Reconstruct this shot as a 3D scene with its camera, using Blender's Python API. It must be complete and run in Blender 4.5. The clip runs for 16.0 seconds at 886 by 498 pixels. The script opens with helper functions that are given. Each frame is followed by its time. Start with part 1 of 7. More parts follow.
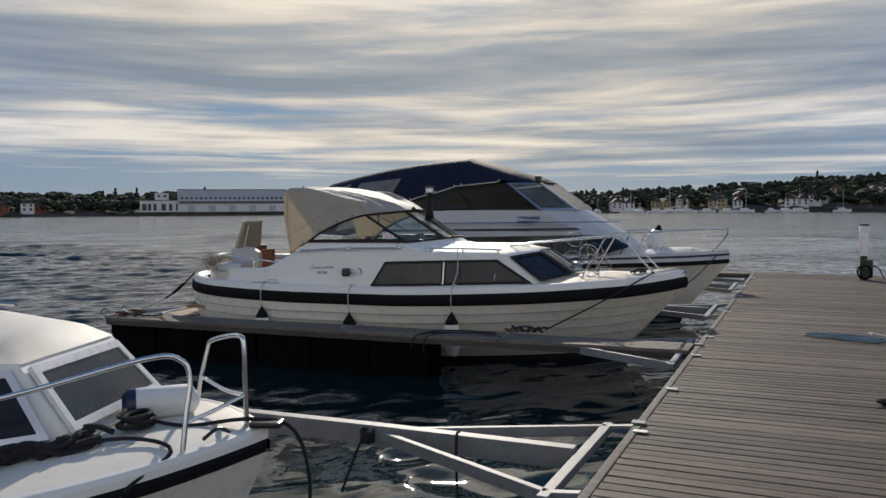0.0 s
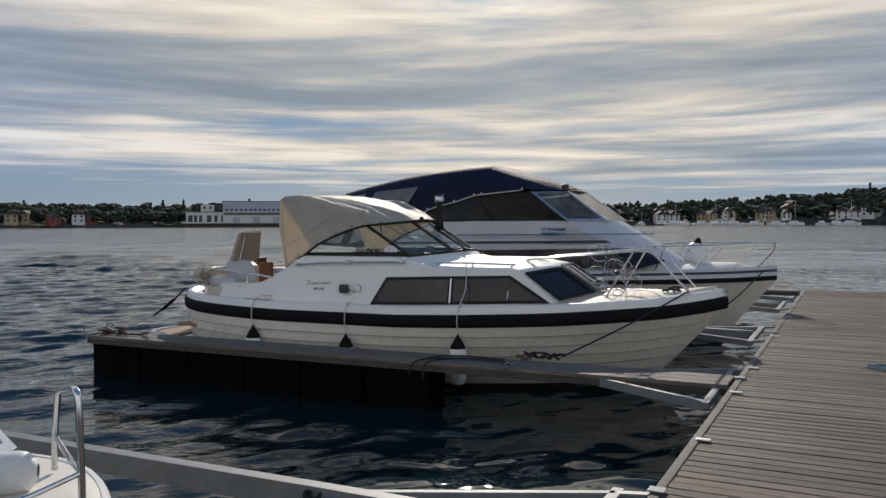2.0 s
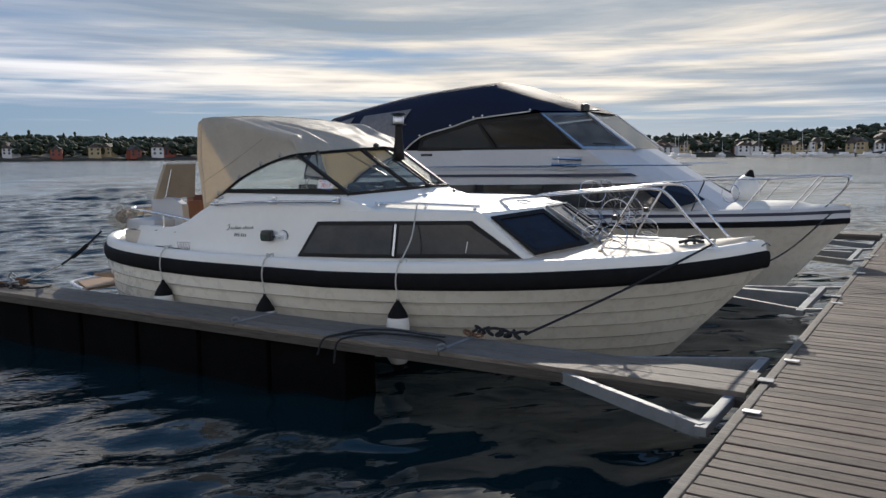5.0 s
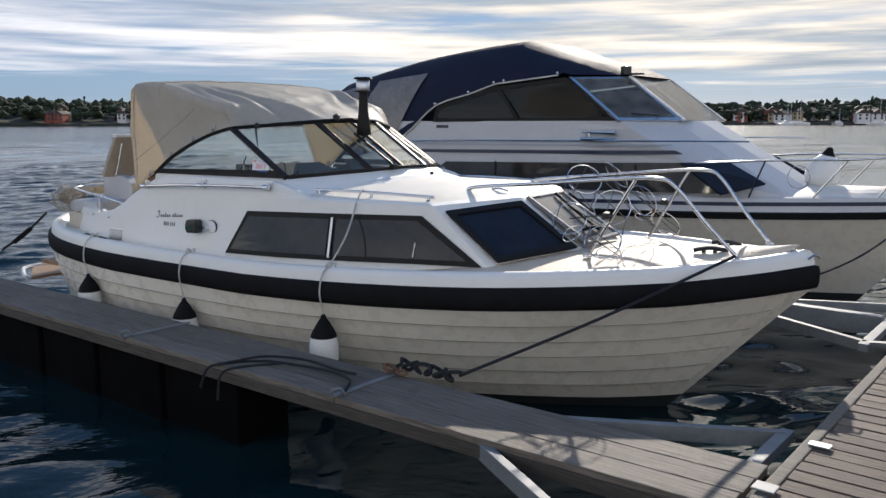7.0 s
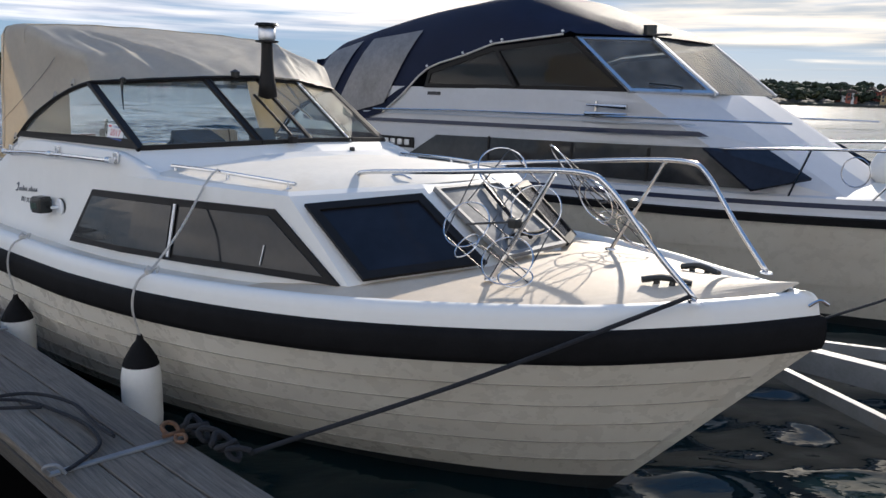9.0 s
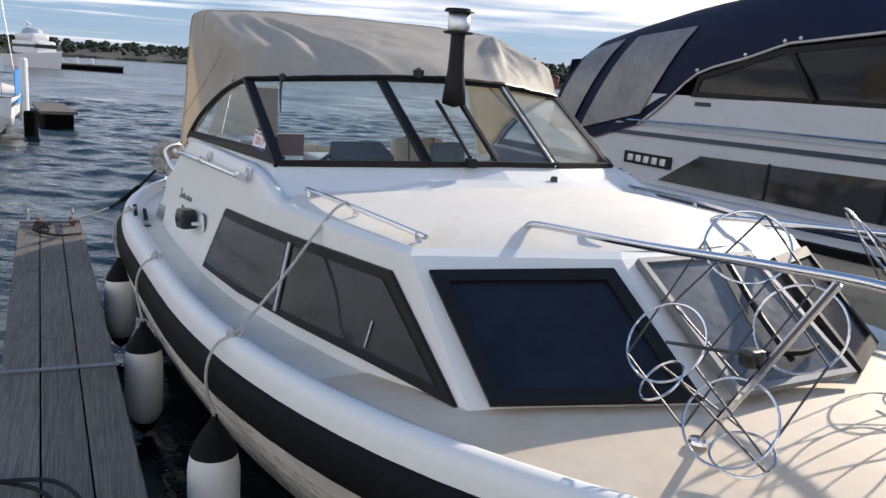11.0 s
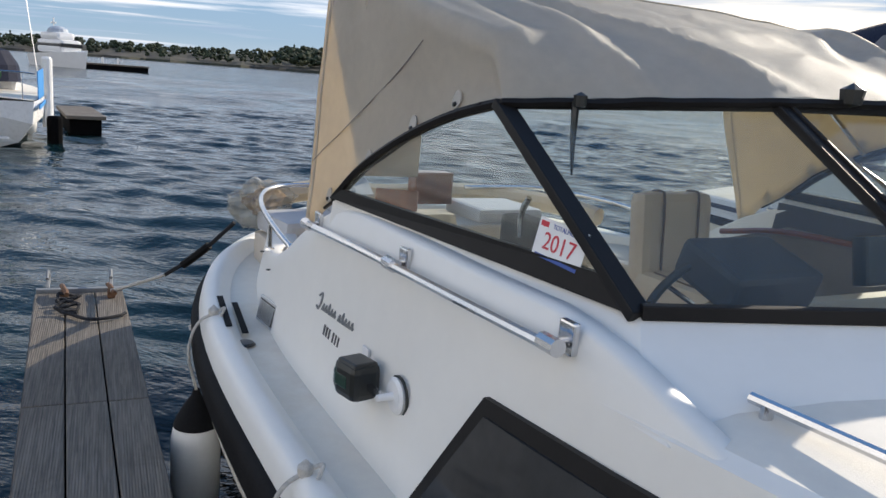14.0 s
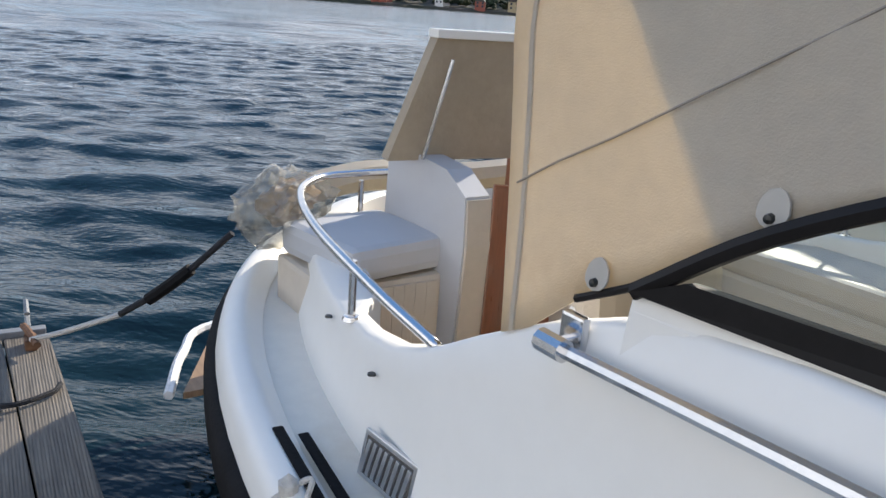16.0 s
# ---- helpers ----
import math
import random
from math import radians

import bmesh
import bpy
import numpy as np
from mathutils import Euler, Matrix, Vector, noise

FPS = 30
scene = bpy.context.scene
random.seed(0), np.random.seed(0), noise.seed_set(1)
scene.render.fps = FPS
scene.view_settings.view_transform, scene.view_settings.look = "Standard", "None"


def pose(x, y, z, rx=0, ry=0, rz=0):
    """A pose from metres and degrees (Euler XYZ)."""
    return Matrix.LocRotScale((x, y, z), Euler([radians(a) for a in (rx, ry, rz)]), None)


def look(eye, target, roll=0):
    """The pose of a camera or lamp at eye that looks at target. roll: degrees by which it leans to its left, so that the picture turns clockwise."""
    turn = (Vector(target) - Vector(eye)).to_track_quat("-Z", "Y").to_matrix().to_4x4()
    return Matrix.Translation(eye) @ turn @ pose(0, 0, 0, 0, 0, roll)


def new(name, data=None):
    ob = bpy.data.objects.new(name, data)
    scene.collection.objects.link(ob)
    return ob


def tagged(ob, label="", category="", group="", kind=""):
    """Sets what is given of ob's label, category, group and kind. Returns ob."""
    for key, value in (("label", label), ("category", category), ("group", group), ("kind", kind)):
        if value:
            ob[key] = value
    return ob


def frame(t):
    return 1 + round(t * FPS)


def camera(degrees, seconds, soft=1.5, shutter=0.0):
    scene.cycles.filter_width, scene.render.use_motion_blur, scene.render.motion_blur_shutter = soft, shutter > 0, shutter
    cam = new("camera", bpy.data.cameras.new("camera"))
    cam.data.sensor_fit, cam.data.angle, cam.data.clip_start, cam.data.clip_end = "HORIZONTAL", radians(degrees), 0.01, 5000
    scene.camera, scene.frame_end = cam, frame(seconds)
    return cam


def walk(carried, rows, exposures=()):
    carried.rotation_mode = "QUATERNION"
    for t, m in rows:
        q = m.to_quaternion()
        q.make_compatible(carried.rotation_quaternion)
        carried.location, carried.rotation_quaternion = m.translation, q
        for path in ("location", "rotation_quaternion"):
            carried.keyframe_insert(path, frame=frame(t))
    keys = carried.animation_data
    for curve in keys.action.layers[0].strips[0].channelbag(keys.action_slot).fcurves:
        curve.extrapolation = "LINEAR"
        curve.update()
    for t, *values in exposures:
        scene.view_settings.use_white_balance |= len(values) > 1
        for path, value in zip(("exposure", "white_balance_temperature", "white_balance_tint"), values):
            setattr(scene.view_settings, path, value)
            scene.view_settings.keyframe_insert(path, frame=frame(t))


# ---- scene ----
cam = camera(57.9, 16.0)
METRES, EYE, TILT, LEAN, TURN = 15.0, 2.0, -2.75, 0.35, 24.2
ROWS = [
    (0.0, 0.0, 0.0, 0.0, -0.0, 0.0, -0.0),
    (0.5, 0.0065, 0.0146, -0.0007, 0.35, 0.06, -0.16),
    (1.0, 0.0142, 0.034, 0.0009, 0.53, 0.29, -0.42),
    (1.5, 0.0242, 0.0597, 0.002, 1.71, -0.03, -0.2),
    (2.0, 0.0304, 0.0819, 0.0023, 3.02, 0.85, -0.28),
    (2.5, 0.0376, 0.1135, 0.0032, 4.26, 0.71, -0.53),
    (3.0, 0.0505, 0.1424, 0.0037, 6.16, -0.86, -0.08),
    (3.5, 0.0632, 0.1698, 0.0038, 6.74, -1.62, -0.55),
    (4.0, 0.0774, 0.1976, 0.0047, 6.71, -2.63, -0.52),
    (6.5, 0.1521, 0.3519, 0.015, 13.67, -5.96, -0.71),
    (7.0, 0.1665, 0.385, 0.0187, 15.24, -6.45, -0.96),
    (7.5, 0.1793, 0.4202, 0.0201, 14.93, -6.6, -1.39),
    (8.0, 0.1954, 0.4529, 0.0198, 15.62, -7.32, -1.55),
    (10.5, 0.2054, 0.6065, 0.0299, 37.5, -10.02, -6.01),
    (11.0, 0.1901, 0.6255, 0.0325, 41.87, -10.27, -5.78),
    (11.5, 0.1638, 0.6352, 0.0342, 42.99, -10.7, -3.99),
    (12.0, 0.1373, 0.6494, 0.0336, 44.39, -10.12, -3.25),
    (12.5, 0.1078, 0.6606, 0.0332, 45.71, -8.22, -3.29),
    (13.0, 0.0762, 0.6712, 0.0335, 46.09, -6.62, -3.8),
    (13.5, 0.0484, 0.6841, 0.0341, 46.15, -7.04, -5.07),
    (14.0, 0.0181, 0.6926, 0.0328, 43.26, -10.18, -6.45),
    (14.5, -0.0113, 0.702, 0.0326, 40.02, -13.13, -6.53),
    (15.0, -0.0434, 0.7159, 0.0331, 38.9, -13.9, -6.79),
    (15.5, -0.0776, 0.7274, 0.032, 37.67, -14.18, -6.64),
    (16.0, -0.1095, 0.7443, 0.0304, 36.36, -14.84, -6.17),
]
walk(cam, [(t, pose(0, 0, EYE, TILT, LEAN, TURN) @ pose(METRES * x, METRES * y, METRES * z, 90 + pitch, roll, yaw)) for t, x, y, z, yaw, pitch, roll in ROWS],
     exposures=((0.0, -0.68, 6300, 12), (3.0, -0.54, 6250, 12), (4.0, -0.42, 6200, 12), (7.0, -0.08, 6200, 13), (8.2, 0.0, 6200, 13), (10.5, 0.18, 6350, 14), (12.5, 0.04, 6300, 13), (13.5, -0.06, 6300, 12), (14.0, 0.18, 6400, 12), (14.5, 0.46, 6450, 12), (15.3, 0.68, 6400, 12), (16.0, 0.52, 6300, 12)))

# ---- world, sun ----
SUN_AZ, SUN_EL = -24.0, 24.5          # degrees from +y towards +x; height
az, el = radians(SUN_AZ), radians(SUN_EL)
SUN_DIR = Vector((math.sin(az) * math.cos(el), math.cos(az) * math.cos(el), math.sin(el)))
sun = new("sun", bpy.data.lights.new("sun", "SUN"))
sun.data.energy, sun.data.angle, sun.data.color = 5.0, radians(0.6), (1.0, 0.90, 0.74)
sun.matrix_world = look(SUN_DIR * 100, (0, 0, 0))

world = bpy.data.worlds.new("evening_sky")
scene.world = world
world.use_nodes = True


class Nodes:
    """Small shorthand for building a node tree."""

    def __init__(self, tree):
        self.tree = tree
        tree.nodes.clear()

    def add(self, kind, operation=None, data_type=None, blend_type=None, sky_type=None):
        n = self.tree.nodes.new(kind)
        if operation:
            n.operation = operation
        if data_type:
            n.data_type = data_type
        if blend_type:
            n.blend_type = blend_type
        if sky_type:
            n.sky_type = sky_type
        return n

    def link(self, a, b):
        self.tree.links.new(a, b)

    def math(self, op, a, b=None, c=None, clamp=False):
        n = self.add("ShaderNodeMath", operation=op)
        n.use_clamp = clamp
        for i, v in enumerate((a, b, c)):
            if v is None:
                continue
            if isinstance(v, (int, float)):
                n.inputs[i].default_value = v
            else:
                self.link(v, n.inputs[i])
        return n.outputs[0]

    def mix(self, fac, a, b, blend="MIX"):
        n = self.add("ShaderNodeMix", data_type="RGBA", blend_type=blend)
        for sock, v in ((n.inputs[0], fac), (n.inputs[6], a), (n.inputs[7], b)):
            if isinstance(v, (int, float)):
                sock.default_value = v
            elif isinstance(v, tuple):
                sock.default_value = (*v[:3], 1)
            else:
                self.link(v, sock)
        return n.outputs[2]

    def ramp(self, fac, stops):
        n = self.add("ShaderNodeValToRGB")
        e = n.color_ramp.elements
        while len(e) < len(stops):
            e.new(0.5)
        for item, (p, c) in zip(e, stops):
            item.position = p
            item.color = (c, c, c, 1) if isinstance(c, (int, float)) else (*c, 1)
        self.link(fac, n.inputs[0])
        return n.outputs[0]

    def noise(self, vec, scale, detail=4.0, rough=0.5, distort=0.0):
        n = self.add("ShaderNodeTexNoise")
        n.inputs["Scale"].default_value = scale
        n.inputs["Detail"].default_value = detail
        n.inputs["Roughness"].default_value = rough
        n.inputs["Distortion"].default_value = distort
        if vec is not None:
            self.link(vec, n.inputs["Vector"])
        return n.outputs["Fac"]

    def mapping(self, vec, loc=(0, 0, 0), rot=(0, 0, 0), scale=(1, 1, 1)):
        n = self.add("ShaderNodeMapping")
        n.inputs["Location"].default_value = loc
        n.inputs["Rotation"].default_value = rot
        n.inputs["Scale"].default_value = scale
        self.link(vec, n.inputs["Vector"])
        return n.outputs[0]


w = Nodes(world.node_tree)
coords = w.add("ShaderNodeTexCoord").outputs["Generated"]
sep = w.add("ShaderNodeSeparateXYZ")
w.link(coords, sep.inputs[0])
up = w.math("MAXIMUM", sep.outputs[2], 0.0)
lift = w.math("ADD", up, 0.055)
flat = w.add("ShaderNodeCombineXYZ")
w.link(w.math("DIVIDE", sep.outputs[0], lift), flat.inputs[0])
w.link(w.math("DIVIDE", sep.outputs[1], lift), flat.inputs[1])
bearing = w.math("ARCTAN2", sep.outputs[0], sep.outputs[1])
bands = w.add("ShaderNodeCombineXYZ")
w.link(w.math("MULTIPLY", bearing, 1.5), bands.inputs[0])
w.link(w.math("MULTIPLY", w.math("SQRT", up), 13.0), bands.inputs[1])
along = bands.outputs[0]
nishita = w.add("ShaderNodeTexSky", sky_type="NISHITA")
nishita.sun_disc = False
nishita.sun_elevation, nishita.sun_rotation = el, az
blue = w.ramp(up, [(0.0, (0.50, 0.62, 0.72)), (0.03, (0.34, 0.50, 0.66)), (0.10, (0.28, 0.45, 0.66)), (0.30, (0.22, 0.40, 0.66)), (0.7, (0.13, 0.28, 0.56))])
clear = w.mix(0.82, w.mix(1.0, nishita.outputs[0], (0.05, 0.055, 0.065), "MULTIPLY"), blue)
# how close a direction is to the sun
dot = w.add("ShaderNodeVectorMath", operation="DOT_PRODUCT")
w.link(coords, dot.inputs[0])
dot.inputs[1].default_value = SUN_DIR
facing = w.math("ADD", w.math("MULTIPLY", dot.outputs["Value"], 0.5), 0.5)
# cloud sheets, bands and thin streaks drawn out along the horizon
sheet = w.noise(w.mapping(along, (3.1, 1.4, 0), scale=(0.75, 0.62, 1)), 1.25, 8.0, 0.55, 0.3)
wisp = w.noise(w.mapping(along, (0.4, 7.3, 0), scale=(0.9, 1.5, 1)), 1.4, 5.0, 0.55, 0.5)
puff = w.noise(w.mapping(along, (5.4, 2.3, 0), scale=(2.2, 1.6, 1)), 1.7, 8.0, 0.6, 0.3)
streak = w.noise(w.mapping(along, (2.2, 5.1, 0), scale=(2.0, 2.6, 1)), 1.7, 4.0, 0.52, 0.4)
thin = w.ramp(up, [(0.0, 1.0), (0.09, 1.0), (0.17, 0.35), (0.30, 0.2)])
mass = w.math("ADD", w.math("ADD", w.math("MULTIPLY", sheet, 0.30), w.math("MULTIPLY", wisp, 0.30)), w.math("ADD", w.math("MULTIPLY", puff, 0.20), w.math("MULTIPLY", w.math("MULTIPLY", w.math("SUBTRACT", streak, 0.5), thin), 0.30)))
mass = w.math("ADD", mass, w.ramp(facing, [(0.0, 0.17), (0.45, 0.14), (0.68, 0.080), (0.88, 0.085), (0.97, 0.095), (1.0, 0.24)]))
# layers by height: clear gap low down, a lit sheet, a grey deck, pale veil above
high = w.ramp(up, [(0.0, 0.26), (0.035, 0.16), (0.062, 0.46), (0.10, 0.62), (0.15, 0.72), (0.24, 0.92), (0.38, 0.50), (0.55, 0.18), (0.85, 0.05)])
mass = w.math("ADD", mass, w.math("MULTIPLY", w.math("SUBTRACT", high, 0.40), 0.26))
cover = w.ramp(mass, [(0.45, 0.0), (0.51, 0.55), (0.58, 0.97)])
thick = w.noise(w.mapping(along, (9.2, 2.0, 0), scale=(0.8, 0.85, 1)), 1.3, 7.0, 0.6, 0.4)
fibre = w.noise(w.mapping(along, (1.3, 8.6, 0), scale=(1.9, 2.2, 1)), 1.6, 4.0, 0.52, 0.4)
depth = w.math("ADD", w.math("MULTIPLY", w.math("SUBTRACT", thick, 0.5), 0.72), w.math("ADD", 0.5, w.math("MULTIPLY", w.math("MULTIPLY", w.math("SUBTRACT", fibre, 0.5), thin), 0.55)))
layer = w.ramp(up, [(0.0, 0.45), (0.05, 0.35), (0.075, 0.18), (0.105, 0.25), (0.14, 0.70), (0.18, 0.80), (0.22, 0.40), (0.27, 0.22), (0.5, 0.5)])
depth = w.math("ADD", depth, w.math("MULTIPLY", w.math("SUBTRACT", layer, 0.45), 0.24))
shade = w.ramp(depth, [(0.36, (0.98, 0.94, 0.88)), (0.46, (0.70, 0.69, 0.68)), (0.54, (0.43, 0.48, 0.55)), (0.64, (0.28, 0.35, 0.45))])
glow = w.ramp(facing, [(0.0, (1.62, 1.54, 1.44)), (0.35, (1.42, 1.38, 1.32)), (0.62, (1.05, 1.06, 1.08)), (0.80, (0.86, 0.90, 0.98)), (0.90, (0.97, 0.99, 1.02)), (0.965, (1.14, 1.06, 0.91)), (0.990, (1.28, 1.18, 1.01)), (1.0, (2.7, 2.5, 2.1))])
cloud = w.mix(1.0, w.mix(1.0, shade, glow, "MULTIPLY"), w.ramp(up, [(0.0, 1.30), (0.26, 1.22), (0.36, 1.40), (0.55, 1.15), (1.0, 0.55)]), "MULTIPLY")
sky = w.mix(cover, clear, cloud)
back = w.add("ShaderNodeBackground")
w.link(sky, back.inputs[0])
back.inputs[1].default_value = 1.0
wout = w.add("ShaderNodeOutputWorld")
w.link(back.outputs[0], wout.inputs[0])


# ---- materials ----
def mat(name, col, rough=0.5, metal=0.0, var=0.12, scale=5.0, bump=0.0, bscale=60.0, dirt=None, dirt_at=0.62, rand=0.0,
        stretch=(1, 1, 1), through_light=0.0, coat=0.0, ior=1.5):
    m = bpy.data.materials.new(name)
    m.use_nodes = True
    n = Nodes(m.node_tree)
    p = n.add("ShaderNodeBsdfPrincipled")
    out = n.add("ShaderNodeOutputMaterial")
    tc = n.add("ShaderNodeTexCoord").outputs["Object"]
    v = n.mapping(tc, scale=stretch)
    big = n.noise(v, scale, 5.0, 0.6)
    fine = n.noise(v, scale * 9, 3.0, 0.6)
    blend = n.math("ADD", n.math("MULTIPLY", big, 0.65), n.math("MULTIPLY", fine, 0.35))
    lo = tuple(c * (1 - var) for c in col)
    hi = tuple(min(1.0, c * (1 + var)) for c in col)
    colour = n.mix(n.ramp(blend, [(0.35, 0.0), (0.65, 1.0)]), lo, hi)
    if dirt:
        spots = n.noise(v, scale * 0.45, 8.0, 0.65)
        colour = n.mix(n.ramp(spots, [(dirt_at - 0.1, 0.0), (dirt_at + 0.12, 0.8)]), colour, dirt)
    if rand:
        info = n.add("ShaderNodeObjectInfo").outputs["Random"]
        k = n.math("ADD", n.math("MULTIPLY", info, 2 * rand), 1 - rand)
        comb = n.add("ShaderNodeCombineXYZ")
        for i in range(3):
            n.link(k, comb.inputs[i])
        colour = n.mix(1.0, colour, comb.outputs[0], "MULTIPLY")
    n.link(colour, p.inputs["Base Color"])
    n.link(n.math("ADD", n.math("MULTIPLY", fine, 0.12), max(0.0, rough - 0.06)), p.inputs["Roughness"])
    p.inputs["Metallic"].default_value = metal
    p.inputs["IOR"].default_value = ior
    p.inputs["Coat Weight"].default_value = coat
    if bump:
        b = n.add("ShaderNodeBump")
        b.inputs["Strength"].default_value = bump
        b.inputs["Distance"].default_value = 0.01
        n.link(n.noise(v, bscale, 4.0, 0.6), b.inputs["Height"])
        n.link(b.outputs[0], p.inputs["Normal"])
    surface = p.outputs[0]
    if through_light:
        tr = n.add("ShaderNodeBsdfTranslucent")
        n.link(n.mix(1.0, colour, (1.14, 0.98, 0.64), "MULTIPLY"), tr.inputs[0])
        ms = n.add("ShaderNodeMixShader")
        ms.inputs[0].default_value = through_light
        n.link(surface, ms.inputs[1])
        n.link(tr.outputs[0], ms.inputs[2])
        surface = ms.outputs[0]
    n.link(surface, out.inputs[0])
    return m


def glass_mat(name, tint=(0.9, 0.94, 0.93), grime=0.06):
    """Thin clear pane: the view passes, gloss by Fresnel, a little grime."""
    m = bpy.data.materials.new(name)
    m.use_nodes = True
    n = Nodes(m.node_tree)
    out = n.add("ShaderNodeOutputMaterial")
    tr, gl, df = n.add("ShaderNodeBsdfTransparent"), n.add("ShaderNodeBsdfGlossy"), n.add("ShaderNodeBsdfDiffuse")
    tr.inputs[0].default_value = (*tint, 1)
    gl.inputs["Roughness"].default_value = 0.02
    df.inputs[0].default_value = (0.6, 0.6, 0.58, 1)
    lw = n.add("ShaderNodeLayerWeight")
    lw.inputs["Blend"].default_value = 0.5
    gloss = n.math("ADD", n.math("MULTIPLY", n.math("POWER", lw.outputs["Facing"], 5.0), 0.75), 0.03)
    a, b = n.add("ShaderNodeMixShader"), n.add("ShaderNodeMixShader")
    n.link(gloss, a.inputs[0])
    n.link(tr.outputs[0], a.inputs[1])
    n.link(gl.outputs[0], a.inputs[2])
    tc = n.add("ShaderNodeTexCoord").outputs["Object"]
    n.link(n.math("MULTIPLY", n.ramp(n.noise(tc, 3.5, 7.0, 0.7), [(0.4, 0.25), (0.75, 1.0)]), grime), b.inputs[0])
    n.link(a.outputs[0], b.inputs[1])
    n.link(df.outputs[0], b.inputs[2])
    n.link(b.outputs[0], out.inputs[0])
    return m


def wood_mat(name, col, grey, stretch, rand=0.12, groove=0.0, groove_axis=1):
    """Weathered plank: streaks along the grain, grey bloom, dark stains, fine ribs."""
    m = bpy.data.materials.new(name)
    m.use_nodes = True
    n = Nodes(m.node_tree)
    out, p = n.add("ShaderNodeOutputMaterial"), n.add("ShaderNodeBsdfPrincipled")
    geo = n.add("ShaderNodeNewGeometry").outputs["Position"]
    info = n.add("ShaderNodeObjectInfo").outputs["Random"]
    shift = n.add("ShaderNodeCombineXYZ")
    for i in range(3):
        n.link(n.math("MULTIPLY", info, 37.0 + 11 * i), shift.inputs[i])
    add = n.add("ShaderNodeVectorMath", operation="ADD")
    n.link(n.mapping(geo, scale=stretch), add.inputs[0])
    n.link(shift.outputs[0], add.inputs[1])
    grain = n.noise(add.outputs[0], 9.0, 6.0, 0.65, 0.4)
    bloom = n.noise(geo, 0.9, 6.0, 0.6)
    stain = n.noise(geo, 2.3, 7.0, 0.7, 0.5)
    c = n.mix(n.ramp(grain, [(0.34, 0.0), (0.64, 1.0)]), tuple(k * 0.42 for k in col), tuple(k * 1.15 for k in col))
    c = n.mix(n.ramp(bloom, [(0.38, 0.05), (0.66, 0.65)]), c, n.mix(n.ramp(grain, [(0.36, 0.0), (0.62, 1.0)]), tuple(k * 0.62 for k in grey), tuple(k * 1.12 for k in grey)))
    c = n.mix(n.ramp(stain, [(0.56, 0.0), (0.72, 0.6)]), c, tuple(k * 0.42 for k in col))
    k = n.math("ADD", n.math("MULTIPLY", info, 2 * rand), 1 - rand)
    comb = n.add("ShaderNodeCombineXYZ")
    for i in range(3):
        n.link(k, comb.inputs[i])
    n.link(n.mix(1.0, c, comb.outputs[0], "MULTIPLY"), p.inputs["Base Color"])
    p.inputs["Roughness"].default_value = 0.72
    height = grain
    if groove:
        s = n.add("ShaderNodeSeparateXYZ")
        n.link(geo, s.inputs[0])
        ribs = n.math("SINE", n.math("MULTIPLY", s.outputs[groove_axis], groove))
        height = n.math("ADD", grain, n.math("MULTIPLY", ribs, 0.22))
    b = n.add("ShaderNodeBump")
    b.inputs["Strength"].default_value, b.inputs["Distance"].default_value = 0.55, 0.006
    n.link(height, b.inputs["Height"])
    n.link(b.outputs[0], p.inputs["Normal"])
    n.link(p.outputs[0], out.inputs[0])
    return m


